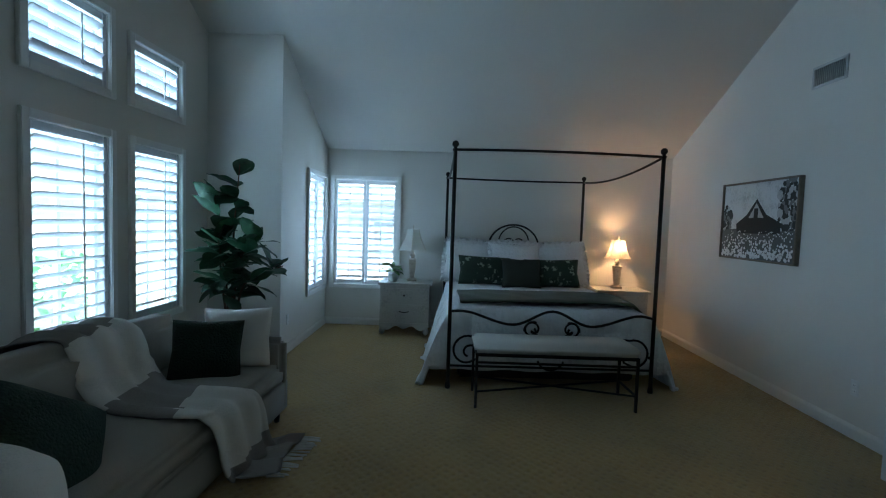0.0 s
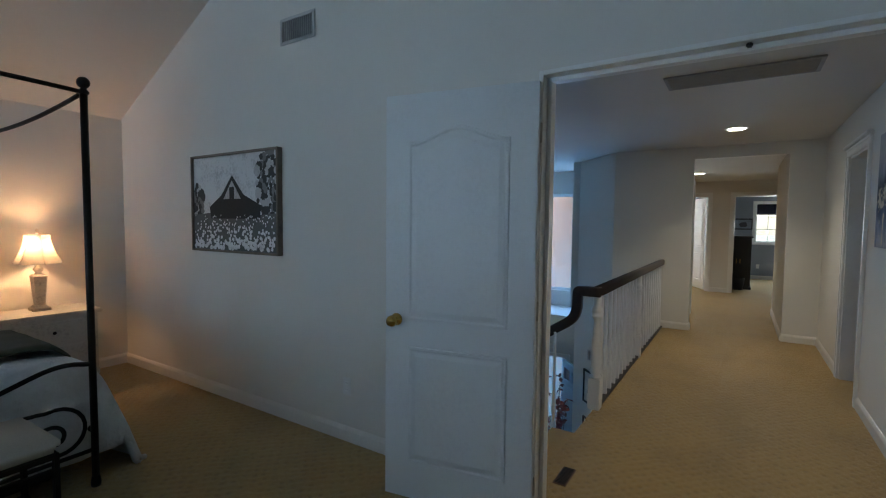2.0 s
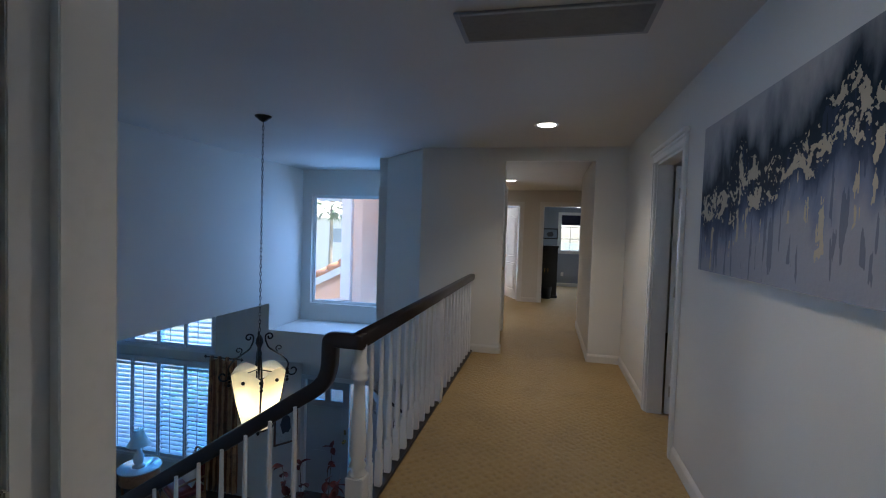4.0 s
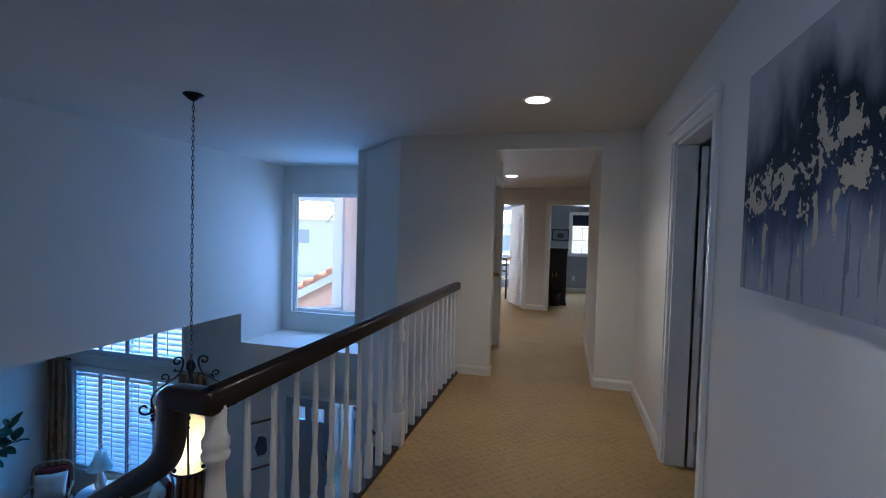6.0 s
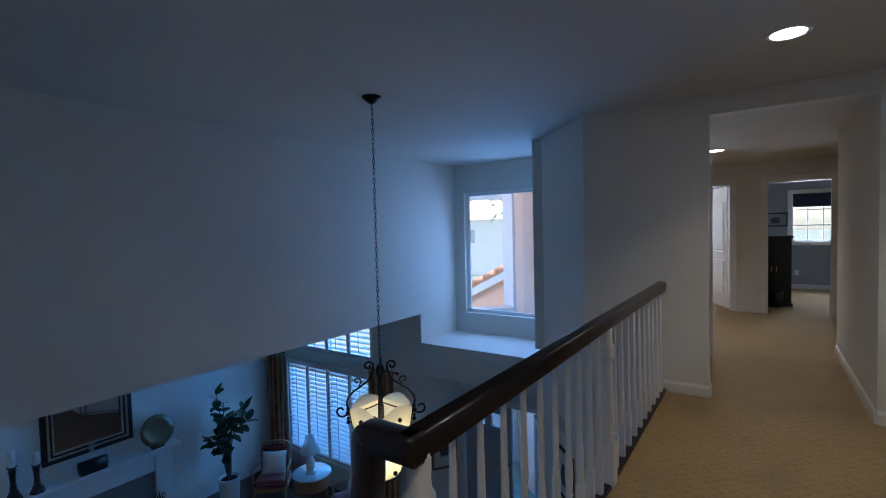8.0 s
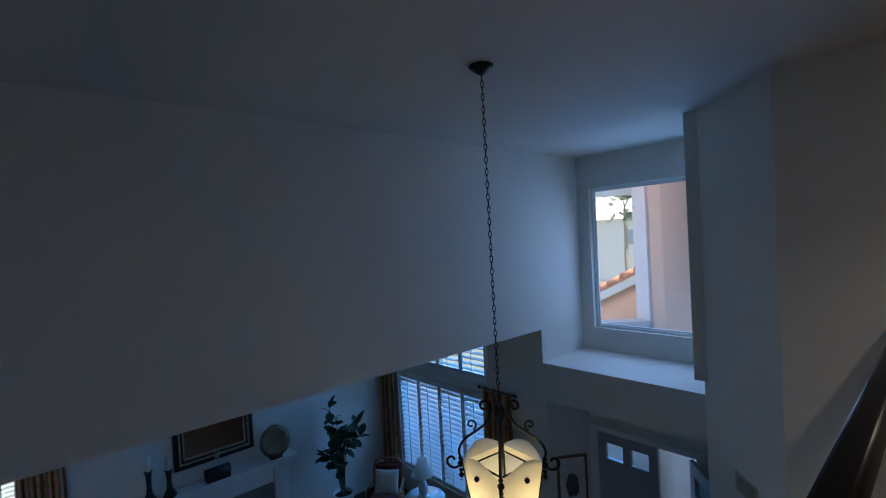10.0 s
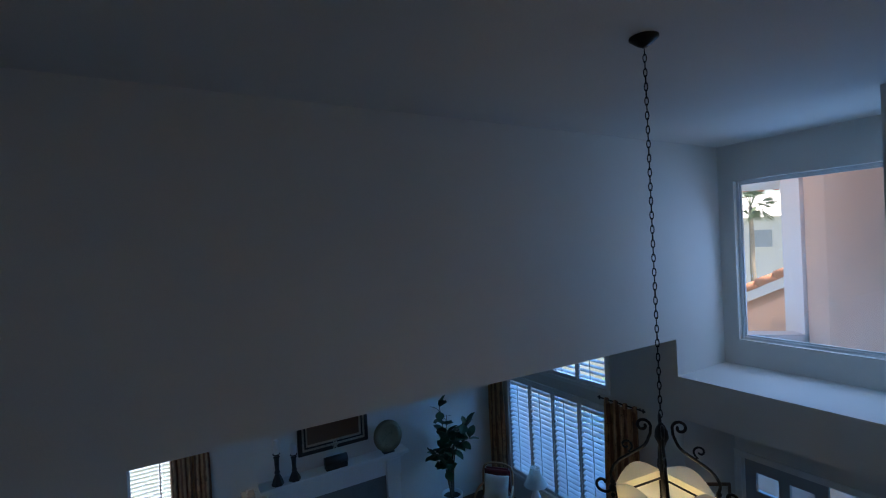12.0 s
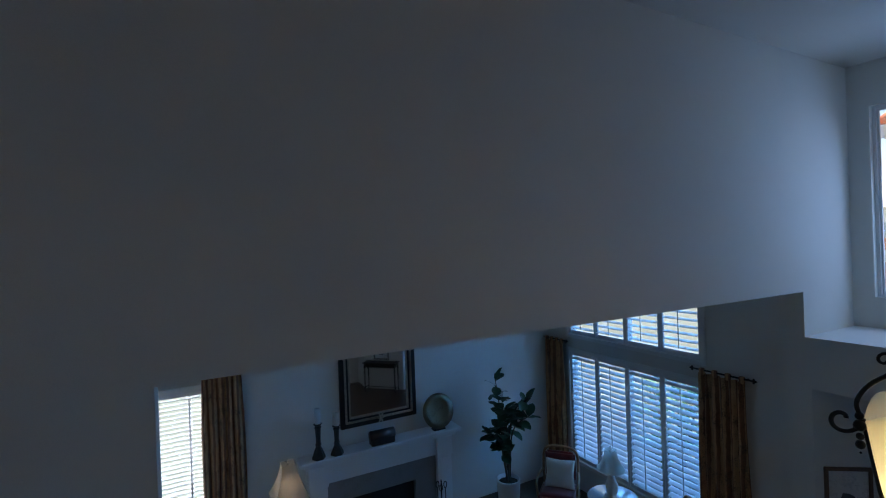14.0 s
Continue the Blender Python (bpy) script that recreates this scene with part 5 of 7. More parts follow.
def balustrade():
    t = new("balustrade")
    tagged(t, "white turned balusters under a dark varnished handrail", "railing")
    Y, RX = 2.02, 4.81
    newel(t, RX, Y)
    newel(t, 6.50, Y)
    bm = bmesh.new()
    sweep_rail(bm, [(8.24, Y, 0.908), (6.5, Y, 0.908), (RX - 0.05, Y, 0.908)])
    part("handrail", bm, RAILWOOD, t, "dark varnished handrail", smooth=True)
    bm = bmesh.new()
    slope = RISE / RUN
    neck = [(RX - 0.03, Y + dy, z) for dy, z in ((-0.03, 0.908), (0.06, 0.908), (0.118, 0.908), (0.136, 0.904), (0.141, 0.886), (0.142, 0.82), (0.147, 0.76), (0.165, 0.705), (0.205, 0.66), (0.26, 0.622), (0.32, 0.583))]
    y1, z1 = Y + 0.32, 0.583
    tail = [(RX - 0.03, y1 + k * 0.3, z1 - k * 0.3 * slope) for k in range(1, 8)]
    sweep_rail(bm, [*smooth_path(neck, 3), *tail])
    part("stair_rail", bm, RAILWOOD, t, "dark varnished gooseneck and stair rail", smooth=True)
    bar("shoe_rail", RAILWOOD, t, RX + 0.05, Y - 0.035, 0.0, 8.24, Y + 0.035, 0.022, 0.005, "dark shoe rail")
    for a, b in ((RX, 6.50), (6.50, 8.30)):
        n = 11
        for k in range(1, n):
            x = a + (b - a) * k / n
            if x > 8.22:
                continue
            ob = new("baluster", baluster_mesh(0.885))
            ob.parent = t
            ob.matrix_basis = pose(x, Y, 0.018)
    for k in range(16):
        y = TOP + 0.27 + k * RUN / 2
        step = int((y - TOP) / RUN + 0.0001)
        z0 = -(step + 1) * RISE
        rail = z1 - (y - y1) * slope - 0.025
        if y < y1:
            rail = z1 + (y1 - y) * 0.8 - 0.03
        ob = new("baluster", baluster_mesh(rail - z0))
        ob.parent = t
        ob.matrix_basis = pose(RX - 0.075, y, z0)


balustrade()
bar("hall_edge_trim", WHITE, None, 4.74, 2.02, -0.30, 8.24, 2.035, -0.004, 0.003)
tagged(bpy.data.objects["hall_edge_trim"], kind="structure")

# ---- hall things ----
def abstract_painting():
    t = thing("abstract_painting", (4.68, 0.30, 1.665), "large navy, grey and gold abstract canvas on the wall", "painting")
    W, H = 0.82, 0.38
    m = surf("abstract_paint", (0.34, 0.35, 0.38), 0.75, var=0.1, scale=3, fine=40, bump=0.4, depth=0.004)
    n, l = m.node_tree.nodes, m.node_tree.links
    b = n["Principled BSDF"]
    b.inputs["Specular IOR Level"].default_value = 0.15
    tc, sep = n.new("ShaderNodeTexCoord"), n.new("ShaderNodeSeparateXYZ")
    l.new(tc.outputs["Object"], sep.inputs[0])
    stretch = n.new("ShaderNodeMapping")
    stretch.inputs["Scale"].default_value = (1, 1, 0.45)
    l.new(tc.outputs["Object"], stretch.inputs["Vector"])
    drip = n.new("ShaderNodeMapping")
    drip.inputs["Scale"].default_value = (1, 1, 0.10)
    l.new(tc.outputs["Object"], drip.inputs["Vector"])
    n1, n2, n3, n4 = [n.new("ShaderNodeTexNoise") for _ in range(4)]
    for nd, s, d in ((n1, 6.0, 9), (n2, 26, 4), (n3, 11, 12), (n4, 48, 6)):
        nd.inputs["Scale"].default_value, nd.inputs["Detail"].default_value = s, d
        l.new((stretch if nd is n1 else drip).outputs[0] if nd in (n1, n2) else tc.outputs["Object"], nd.inputs["Vector"])

    def math_node(op, a, c):
        q = n.new("ShaderNodeMath")
        q.operation = op
        for k, v in enumerate((a, c)):
            if isinstance(v, (int, float)):
                q.inputs[k].default_value = v
            else:
                l.new(v, q.inputs[k])
        return q.outputs[0]
    n3.inputs["Distortion"].default_value = 1.0
    # a dark ridge whose upper edge rises along the canvas
    ridge = math_node("ADD", math_node("ADD", math_node("MULTIPLY", sep.outputs["X"], -0.14), 0.10), math_node("MULTIPLY", math_node("SUBTRACT", n1.outputs["Fac"], 0.5), 0.55))
    height = math_node("SUBTRACT", sep.outputs["Z"], ridge)
    band = n.new("ShaderNodeValToRGB")
    e = band.color_ramp.elements
    e[0].position, e[0].color = 0.10, (0.30, 0.31, 0.35, 1)
    e[1].position, e[1].color = 0.92, (0.42, 0.41, 0.41, 1)
    for pos, col in ((0.22, (0.17, 0.20, 0.28, 1)), (0.34, (0.035, 0.055, 0.10, 1)), (0.44, (0.010, 0.020, 0.038, 1)), (0.62, (0.007, 0.016, 0.028, 1)), (0.70, (0.12, 0.14, 0.16, 1))):
        k = e.new(pos)
        k.color = col
    l.new(math_node("ADD", math_node("MULTIPLY", height, 1.35), 0.54), band.inputs[0])
    gold_band = n.new("ShaderNodeValToRGB")
    g = gold_band.color_ramp.elements
    g[0].position, g[0].color = 0.24, (0, 0, 0, 1)
    g[1].position, g[1].color = 0.74, (0, 0, 0, 1)
    for pos in (0.36, 0.58):
        g.new(pos).color = (1, 1, 1, 1)
    l.new(math_node("ADD", math_node("MULTIPLY", height, 1.35), 0.54), gold_band.inputs[0])
    flecks = math_node("GREATER_THAN", math_node("MULTIPLY", gold_band.outputs[0], math_node("ADD", math_node("MULTIPLY", n3.outputs["Fac"], 0.62), math_node("MULTIPLY", n4.outputs["Fac"], 0.38))), 0.515)
    low = math_node("MULTIPLY", math_node("LESS_THAN", height, -0.08), math_node("GREATER_THAN", height, -0.34))
    runs = math_node("MULTIPLY", low, math_node("GREATER_THAN", math_node("ADD", n2.outputs["Fac"], math_node("MULTIPLY", n3.outputs["Fac"], 0.5)), 0.87))
    gold = math_node("MAXIMUM", flecks, runs)
    mix = n.new("ShaderNodeMixRGB")
    streak = n.new("ShaderNodeMixRGB")
    streak.inputs[2].default_value = (0.03, 0.05, 0.10, 1)
    below = math_node("MULTIPLY", math_node("LESS_THAN", height, 0.0), math_node("GREATER_THAN", height, -0.50))
    l.new(math_node("MULTIPLY", math_node("MULTIPLY", below, math_node("LESS_THAN", n2.outputs["Fac"], 0.42)), 0.5), streak.inputs[0])
    l.new(band.outputs[0], streak.inputs[1])
    l.new(gold, mix.inputs[0]), l.new(streak.outputs[0], mix.inputs[1])
    mix.inputs[2].default_value = (0.52, 0.45, 0.33, 1)
    l.new(mix.outputs[0], b.inputs["Base Color"])
    l.new(math_node("MULTIPLY", gold, 0.55), b.inputs["Metallic"])
    bm = bmesh.new()
    box(bm, -W, 0.004, -H, W, -0.042, H)
    bmesh.ops.subdivide_edges(bm, edges=list(bm.edges), cuts=2, use_grid_fill=True)
    for v in bm.verts:
        v.co.y = -v.co.y
        v.co.y = max(0.0, v.co.y)
    part("canvas", bm, m, t, bevel=0)
    return t


abstract_painting()


def can_light(x, y, z, energy=28, color=(1, 0.87, 0.68)):
    t = thing("ceiling_downlight", (x, y, z), "recessed round downlight, switched on, in the ceiling", "ceiling light", "recessed downlights")
    turned("trim_ring", WHITE, t, [(0.082, 0.0), (0.084, -0.006), (0.100, -0.008), (0.106, -0.003), (0.106, 0.0)], 28)
    turned("lens", CANLIGHT, t, [(0.001, -0.0075), (0.081, -0.0065), (0.081, -0.001)], 28)
    s = lamp("downlight", "SPOT", (x, y, z - 0.02), energy, color, 0.06, (x, y, z - 2))
    s.data.spot_size, s.data.spot_blend = radians(120), 0.8


can_light(4.16, 1.17, CZ, 11)
can_light(7.10, 1.20, CZ, 20)
can_light(10.85, 1.80, 2.36, 20, (1, 0.96, 0.88))


def ceiling_grille():
    t = thing("return_grille", (5.0, 1.17, CZ), "grey return-air grille in the hall ceiling", "air vent")
    X, Y = 0.165, 0.45
    for x0, y0, x1, y1 in ((-X, -Y, X, -Y + 0.025), (-X, Y - 0.025, X, Y), (-X, -Y + 0.025, -X + 0.025, Y - 0.025), (X - 0.025, -Y + 0.025, X, Y - 0.025)):
        bar("frame", GRILLE, t, x0, y0, -0.012, x1, y1, -0.0, 0.002)
    # Black sheet that paints the duct's shade behind the slats.
    bar("backing", DARKGAP, t, -X + 0.025, -Y + 0.025, -0.003, X - 0.025, Y - 0.025, -0.001, 0)
    for k in range(12):
        x = -X + 0.035 + (2 * X - 0.07) * k / 11
        bar("slat", GRILLE, t, -0.010, -Y + 0.025, -0.0008, 0.010, Y - 0.025, 0.0008, 0, m=Matrix.Translation((x, 0, -0.008)) @ pose(0, 0, 0, 0, 30, 0))


ceiling_grille()
t = thing("floor_register", (3.72, 1.90, 0.0), "small dark metal floor register in the carpet", "air vent")
t.scale = (0.66, 0.74, 1)
bar("frame", BROWN, t, -0.15, -0.05, 0.0, 0.15, 0.05, 0.006, 0.002)
# Raised black bars paint the shade of the register's slots.
for k in range(14):
    bar("slat", DARKGAP, t, -0.135 + k * 0.0205, -0.04, 0.005, -0.125 + k * 0.0205, 0.04, 0.0085, 0)

# ---- passage and far rooms ----
casing("door_trim_passage", "y", 1.77, -1, 8.85, 9.58, 2.05)
jamb("door_jamb_passage", "y", 1.77, 1.89, 8.85, 9.58, 2.05)
panel_door("door_3", (8.87, 1.85, 0), 0, 0.69, 2.02, DOORPAINT, "white passage door, shut")
casing("door_trim_landing", "x", 12.72, -1, 0.45, 1.25, 2.05)
jamb("door_jamb_landing", "x", 12.72, 12.84, 0.45, 1.25, 2.05)
casing("door_trim_landing_far", "x", 12.72, -1, 1.72, 2.50, 2.05)
jamb("door_jamb_landing_far", "x", 12.72, 12.84, 1.72, 2.50, 2.05)
panel_door("door_4", (12.87, 1.76, 0), 25, 0.74, 2.02, DOORPAINT, "white two-panel door standing half open")


def far_cabinet():
    t = thing("tall_cabinet", (13.75, 1.12, 0), "tall black-stained wooden cabinet against the wall", "cabinet")
    bar("body", BLACKWOOD, t, -0.2, -0.22, 0.06, 0.2, 0.26, 1.15, 0.006)
    bar("cornice", BLACKWOOD, t, -0.23, -0.25, 1.15, 0.22, 0.28, 1.19, 0.008)
    bar("plinth", BLACKWOOD, t, -0.22, -0.24, 0.0, 0.21, 0.27, 0.06, 0.006)
    for y0, y1 in ((-0.2, 0.01), (0.03, 0.24)):
        d = bar("door", BLACKWOOD, t, -0.215, y0, 0.10, -0.2, y1, 1.12, 0.004)
        bar("handle", BRASS, d, -0.228, y1 - 0.03 if y0 < 0 else y0 + 0.02, 0.58, -0.215, y1 - 0.02 if y0 < 0 else y0 + 0.03, 0.68, 0.003)


far_cabinet()
t = thing("waste_bin", (13.45, 1.13, 0), "small black waste bin beside the cabinet", "bin")
turned("bin_body", BLACKWOOD, t, [(0.10, 0), (0.13, 0.26), (0.125, 0.26), (0.10, 0.03)], 18)


def far_window():
    t = thing("window_7", (16.2, 0.0, 1.0), "white grid window with a navy roman blind", "window")
    tagged(t, kind="structure")
    W, H = 0.78, 1.0
    for y0, z0, y1, z1 in ((-0.08, -0.08, 0, H + 0.08), (W, -0.08, W + 0.08, H + 0.08), (0, H, W, H + 0.08), (0, -0.08, W, 0)):
        bar("casing", WHITE, t, -0.03, y0, z0, 0.0, y1, z1, 0.004)
    for k in range(4):
        bar("muntin", WHITE, t, 0.07, k * (W - 0.02) / 3, 0, 0.09, k * (W - 0.02) / 3 + 0.02, H, 0.002)
        bar("muntin", WHITE, t, 0.071, 0, k * (H - 0.02) / 3, 0.089, W, k * (H - 0.02) / 3 + 0.02, 0.002)
    p = bar("pane", GLASS, t, 0.078, 0.02, 0.02, 0.082, W - 0.02, H - 0.02, 0)
    p.visible_shadow = False
    for k in range(3):
        bar("blind_fold", NAVY, t, 0.01 - 0.008 * k, 0.01, H - 0.10 - 0.09 * k, 0.03 - 0.008 * k, W - 0.01, H - 0.0 - 0.09 * k, 0.006, "navy roman blind")


far_window()


def small_picture(name, at, rz, w, h, label, frame_mat, inner, motif):
    t = thing(name, at, label, "picture", rz=rz)
    f = 0.03
    for x0, z0, x1, z1 in ((-w, -h, -w + f, h), (w - f, -h, w, h), (-w + f, h - f, w - f, h), (-w + f, -h, w - f, -h + f)):
        bar("frame_bar", frame_mat, t, x0, 0, z0, x1, 0.028, z1, 0.004)
    bar("mat_board", inner, t, -w + f, 0.002, -h + f, w - f, 0.012, h - f, 0)
    bm = bmesh.new()
    rnd = random.Random(len(label))
    for k in range(3):
        s = 0.55 - 0.14 * k
        pts = [(s * w * math.cos(a) * rnd.uniform(0.7, 1), 0.0135 + 0.001 * k, (s * h * math.sin(a) - 0.1 * h) * rnd.uniform(0.7, 1)) for a in [2 * math.pi * j / 12 for j in range(12)]]
        bm.faces.new([bm.verts.new(p) for p in pts])
    part("image", bm, motif, t)
    return t


PAPER = surf_cache("mat_board_paper", (0.60, 0.58, 0.54))
INK = surf_cache("dark_ink", (0.06, 0.06, 0.07))
small_picture("sea_picture", (16.2, 1.07, 1.47), 90, 0.22, 0.15, "small dark seascape picture above the cabinet", BLACKWOOD, surf_cache("sea_grey", (0.20, 0.24, 0.28)), INK)
outlet((16.2, 0.70, 0.34), 90)


def side_chair(at, rz):
    t = thing("desk_chair", at, "dark wooden chair in the far room", "chair", rz=rz)
    bar("seat", CREAM, t, -0.21, -0.21, 0.43, 0.21, 0.21, 0.48, 0.015)
    for x in (-0.19, 0.19):
        for y in (-0.19, 0.19):
            bar("leg", BLACKWOOD, t, x - 0.018, y - 0.018, 0, x + 0.018, y + 0.018, 0.43, 0.004)
        bar("back_post", BLACKWOOD, t, x - 0.018, 0.172, 0.43, x + 0.018, 0.208, 0.92, 0.004)
    for z in (0.60, 0.74, 0.87):
        bar("back_slat", BLACKWOOD, t, -0.19, 0.178, z, 0.19, 0.198, z + 0.05, 0.004)


side_chair((14.2, 2.35, 0), 80)
t = thing("writing_desk", (15.0, 2.5, 0), "black wooden desk in the far room", "desk")
bar("desktop", BLACKWOOD, t, -0.45, -0.6, 0.72, 0.45, 0.6, 0.76, 0.006)
for x in (-0.4, 0.4):
    for y in (-0.55, 0.55):
        bar("leg", BLACKWOOD, t, x - 0.03, y - 0.03, 0, x + 0.03, y + 0.03, 0.72, 0.004)


# ---- foyer ----
def foyer_window():
    t = thing("window_8", (10.30, 3.545, 0.09), "large fixed foyer window with a slim white frame", "window")
    tagged(t, kind="structure")
    W, H = 1.71, 1.92
    for x0, y0, z0, y1, z1 in ((0.03, 0, 0, 0.03, H), (0.03, W - 0.03, 0, W, H), (0.03, 0.03, H - 0.03, W - 0.03, H), (0.03, 0.03, 0, W - 0.03, 0.03)):
        bar("window_frame", WHITE, t, x0, y0, z0, 0.085, y1, z1, 0.003)
    for y0, z0, y1, z1 in ((0.03, 0.03, 0.05, H - 0.03), (W - 0.05, 0.03, W - 0.03, H - 0.03), (0.05, H - 0.05, W - 0.05, H - 0.03), (0.05, 0.03, W - 0.05, 0.05)):
        bar("sash", WHITE, t, 0.05, y0, z0, 0.075, y1, z1, 0.002)
    p = bar("pane", GLASS, t, 0.060, 0.05, 0.05, 0.064, W - 0.05, H - 0.05, 0)
    p.visible_shadow = False


foyer_window()


def chandelier():
    X, Y = 6.558, 3.751
    t = thing("lantern_chandelier", (X, Y, CZ), "lit iron lantern with cream glass panels hanging on a chain", "chandelier", rz=39)
    turned("ceiling_rose", IRON, t, [(0.012, -0.055), (0.03, -0.045), (0.055, -0.025), (0.075, -0.008), (0.075, 0.0)], 20)
    hub = -2.065
    z, k = -0.055, 0
    link_len, r = 0.046, 0.0029
    bm0 = bmesh.new()
    pts = [(0.0085 * math.cos(a), 0, 0.023 * math.sin(a)) for a in [2 * math.pi * j / 12 for j in range(13)]]
    tube(bm0, pts, r, 6)
    me = bpy.data.meshes.new("chain_link")
    bm0.to_mesh(me)
    bm0.free()
    me.materials.append(IRON)
    while z > hub + 0.02:
        ob = new("chain_link", me)
        ob.parent = t
        ob.matrix_basis = pose(0, 0, z - 0.018, 0, 0, 90 * (k % 2) + random.uniform(-8, 8))
        z -= 0.0375
        k += 1
    turned("hub", IRON, t, [(0.008, hub + 0.03), (0.02, hub + 0.015), (0.032, hub - 0.01), (0.036, hub - 0.045), (0.022, hub - 0.075), (0.014, hub - 0.10), (0.02, hub - 0.20), (0.012, hub - 0.30), (0.01, hub - 0.42)], 14)
    ztop, zbot, rt, rb = hub - 0.335, hub - 0.84, 0.245, 0.135
    for j in range(4):
        q = pose(0, 0, 0, 0, 0, 90 * j)
        arm = [*curl(0.090, hub + 0.010, 0.010, 0.038, -220, 180, 0, 20), *smooth_path([(0.055, 0, hub - 0.03), (0.085, 0, hub - 0.095), (0.15, 0, hub - 0.145), (0.225, 0, hub - 0.20), (0.262, 0, hub - 0.265), (rt + 0.004, 0, hub - 0.325)], 5), *curl(rt + 0.060, hub - 0.330, 0.056, 0.012, 190, 520, 0, 20)]
        a = rod("scroll_arm", IRON, t, [q @ Vector(p) for p in arm], 0.0080, 7)
        rod("scroll_curl", IRON, a, [q @ Vector(p) for p in [(0.150, 0, hub - 0.145), *curl(0.178, hub - 0.105, 0.034, 0.008, 250, -150, 0, 16)]], 0.0055, 6)
        bm = bmesh.new()
        for dz, w in ((0.0, 0.020), (-0.035, 0.028), (-0.075, 0.018), (-0.105, 0.022), (-0.135, 0.006)):
            ball(bm, q @ Vector((rt + 0.010, 0, ztop + 0.02 + dz)), w * 0.75, 8)
        part("leaf_boss", bm, IRON, a, smooth=True)
        rod("corner_bar", IRON, t, [q @ Vector(p) for p in ((rt, 0, ztop + 0.01), ((rt + rb) / 2 + 0.012, 0, (ztop + zbot) / 2), (rb, 0, zbot))], 0.008, 7)
        # glass panel between two corner bars, with an arched top
        bm = bmesh.new()
        n, m = 14, 12
        grid = []
        for i in range(n + 1):
            row = []
            u = i / n
            arch = 0.075 * math.sin(math.pi * u)
            for k in range(m + 1):
                v = k / m
                rr = rt + (rb - rt) * v + 0.012 * math.sin(math.pi * v)
                pa = Vector((rr, 0, 0))
                pb = Vector((0, rr, 0))
                p = pa.lerp(pb, u)
                out = Vector((1, 1, 0)).normalized()
                p += out * 0.03 * math.sin(math.pi * u) * (1 - 0.3 * v)
                zz = zbot + (ztop + arch - zbot) * (1 - v)
                row.append(bm.verts.new(q @ Vector((p.x, p.y, zz))))
            grid.append(row)
        for i in range(n):
            for k in range(m):
                bm.faces.new((grid[i][k], grid[i + 1][k], grid[i + 1][k + 1], grid[i][k + 1]))
        gl = part("glass_panel", bm, AMBER, t, "cream art-glass panel", smooth=True)
        for u, vz in ((0.5, 0.07), (0.5, 0.92)):
            rr = rt + (rb - rt) * vz
            c = Vector((rr, 0, 0)).lerp(Vector((0, rr, 0)), u) + Vector((1, 1, 0)).normalized() * (0.03 * math.sin(math.pi * u) + 0.008)
            bm = bmesh.new()
            ball(bm, q @ Vector((c.x, c.y, ztop + (zbot - ztop) * vz)), 0.017, 8)
            part("rosette", bm, IRON, gl)
        rod("inner_rim", IRON, t, [q @ Vector((0.17, 0, ztop - 0.01)), q @ Vector((0, 0.17, ztop - 0.01))], 0.006, 6)
        bm = bmesh.new()
        f = [q @ Vector(v) for v in ((rt * 0.97, 0, ztop), (0, rt * 0.97, ztop), (0, 0.17, ztop - 0.02), (0.17, 0, ztop - 0.02))]
        bm.faces.new([bm.verts.new(v) for v in f])
        part("top_panel", bm, AMBER, t, "cream glass top panel")
        bm = bmesh.new()
        lathe(bm, [(0.012, 0), (0.014, 0.07), (0.010, 0.075)], 10, q @ Vector((0.06, 0.06, hub - 0.72)))
        part("candle_sleeve", bm, CERAMIC, t)
        bm = bmesh.new()
        ball(bm, q @ Vector((0.06, 0.06, hub - 0.62)), 0.022, 10)
        part("bulb", bm, BULB, t, smooth=True)
    rod("bottom_ring", IRON, t, [(rb * math.cos(a), rb * math.sin(a), zbot) for a in [2 * math.pi * k / 24 for k in range(25)]], 0.008, 6)
    turned("bottom_finial", IRON, t, [(0.0, zbot - 0.10), (0.018, zbot - 0.07), (0.012, zbot - 0.05), (0.035, zbot - 0.02), (0.03, zbot)], 14)
    rod("bottom_bar", IRON, t, [(-rb, 0, zbot), (rb, 0, zbot)], 0.007, 6)
    rod("bottom_bar", IRON, t, [(0, -rb, zbot), (0, rb, zbot)], 0.007, 6)
    lamp("chandelier_light", "POINT", (X, Y, CZ + hub - 0.60), 2.2, (1, 0.84, 0.54), 0.05)


chandelier()


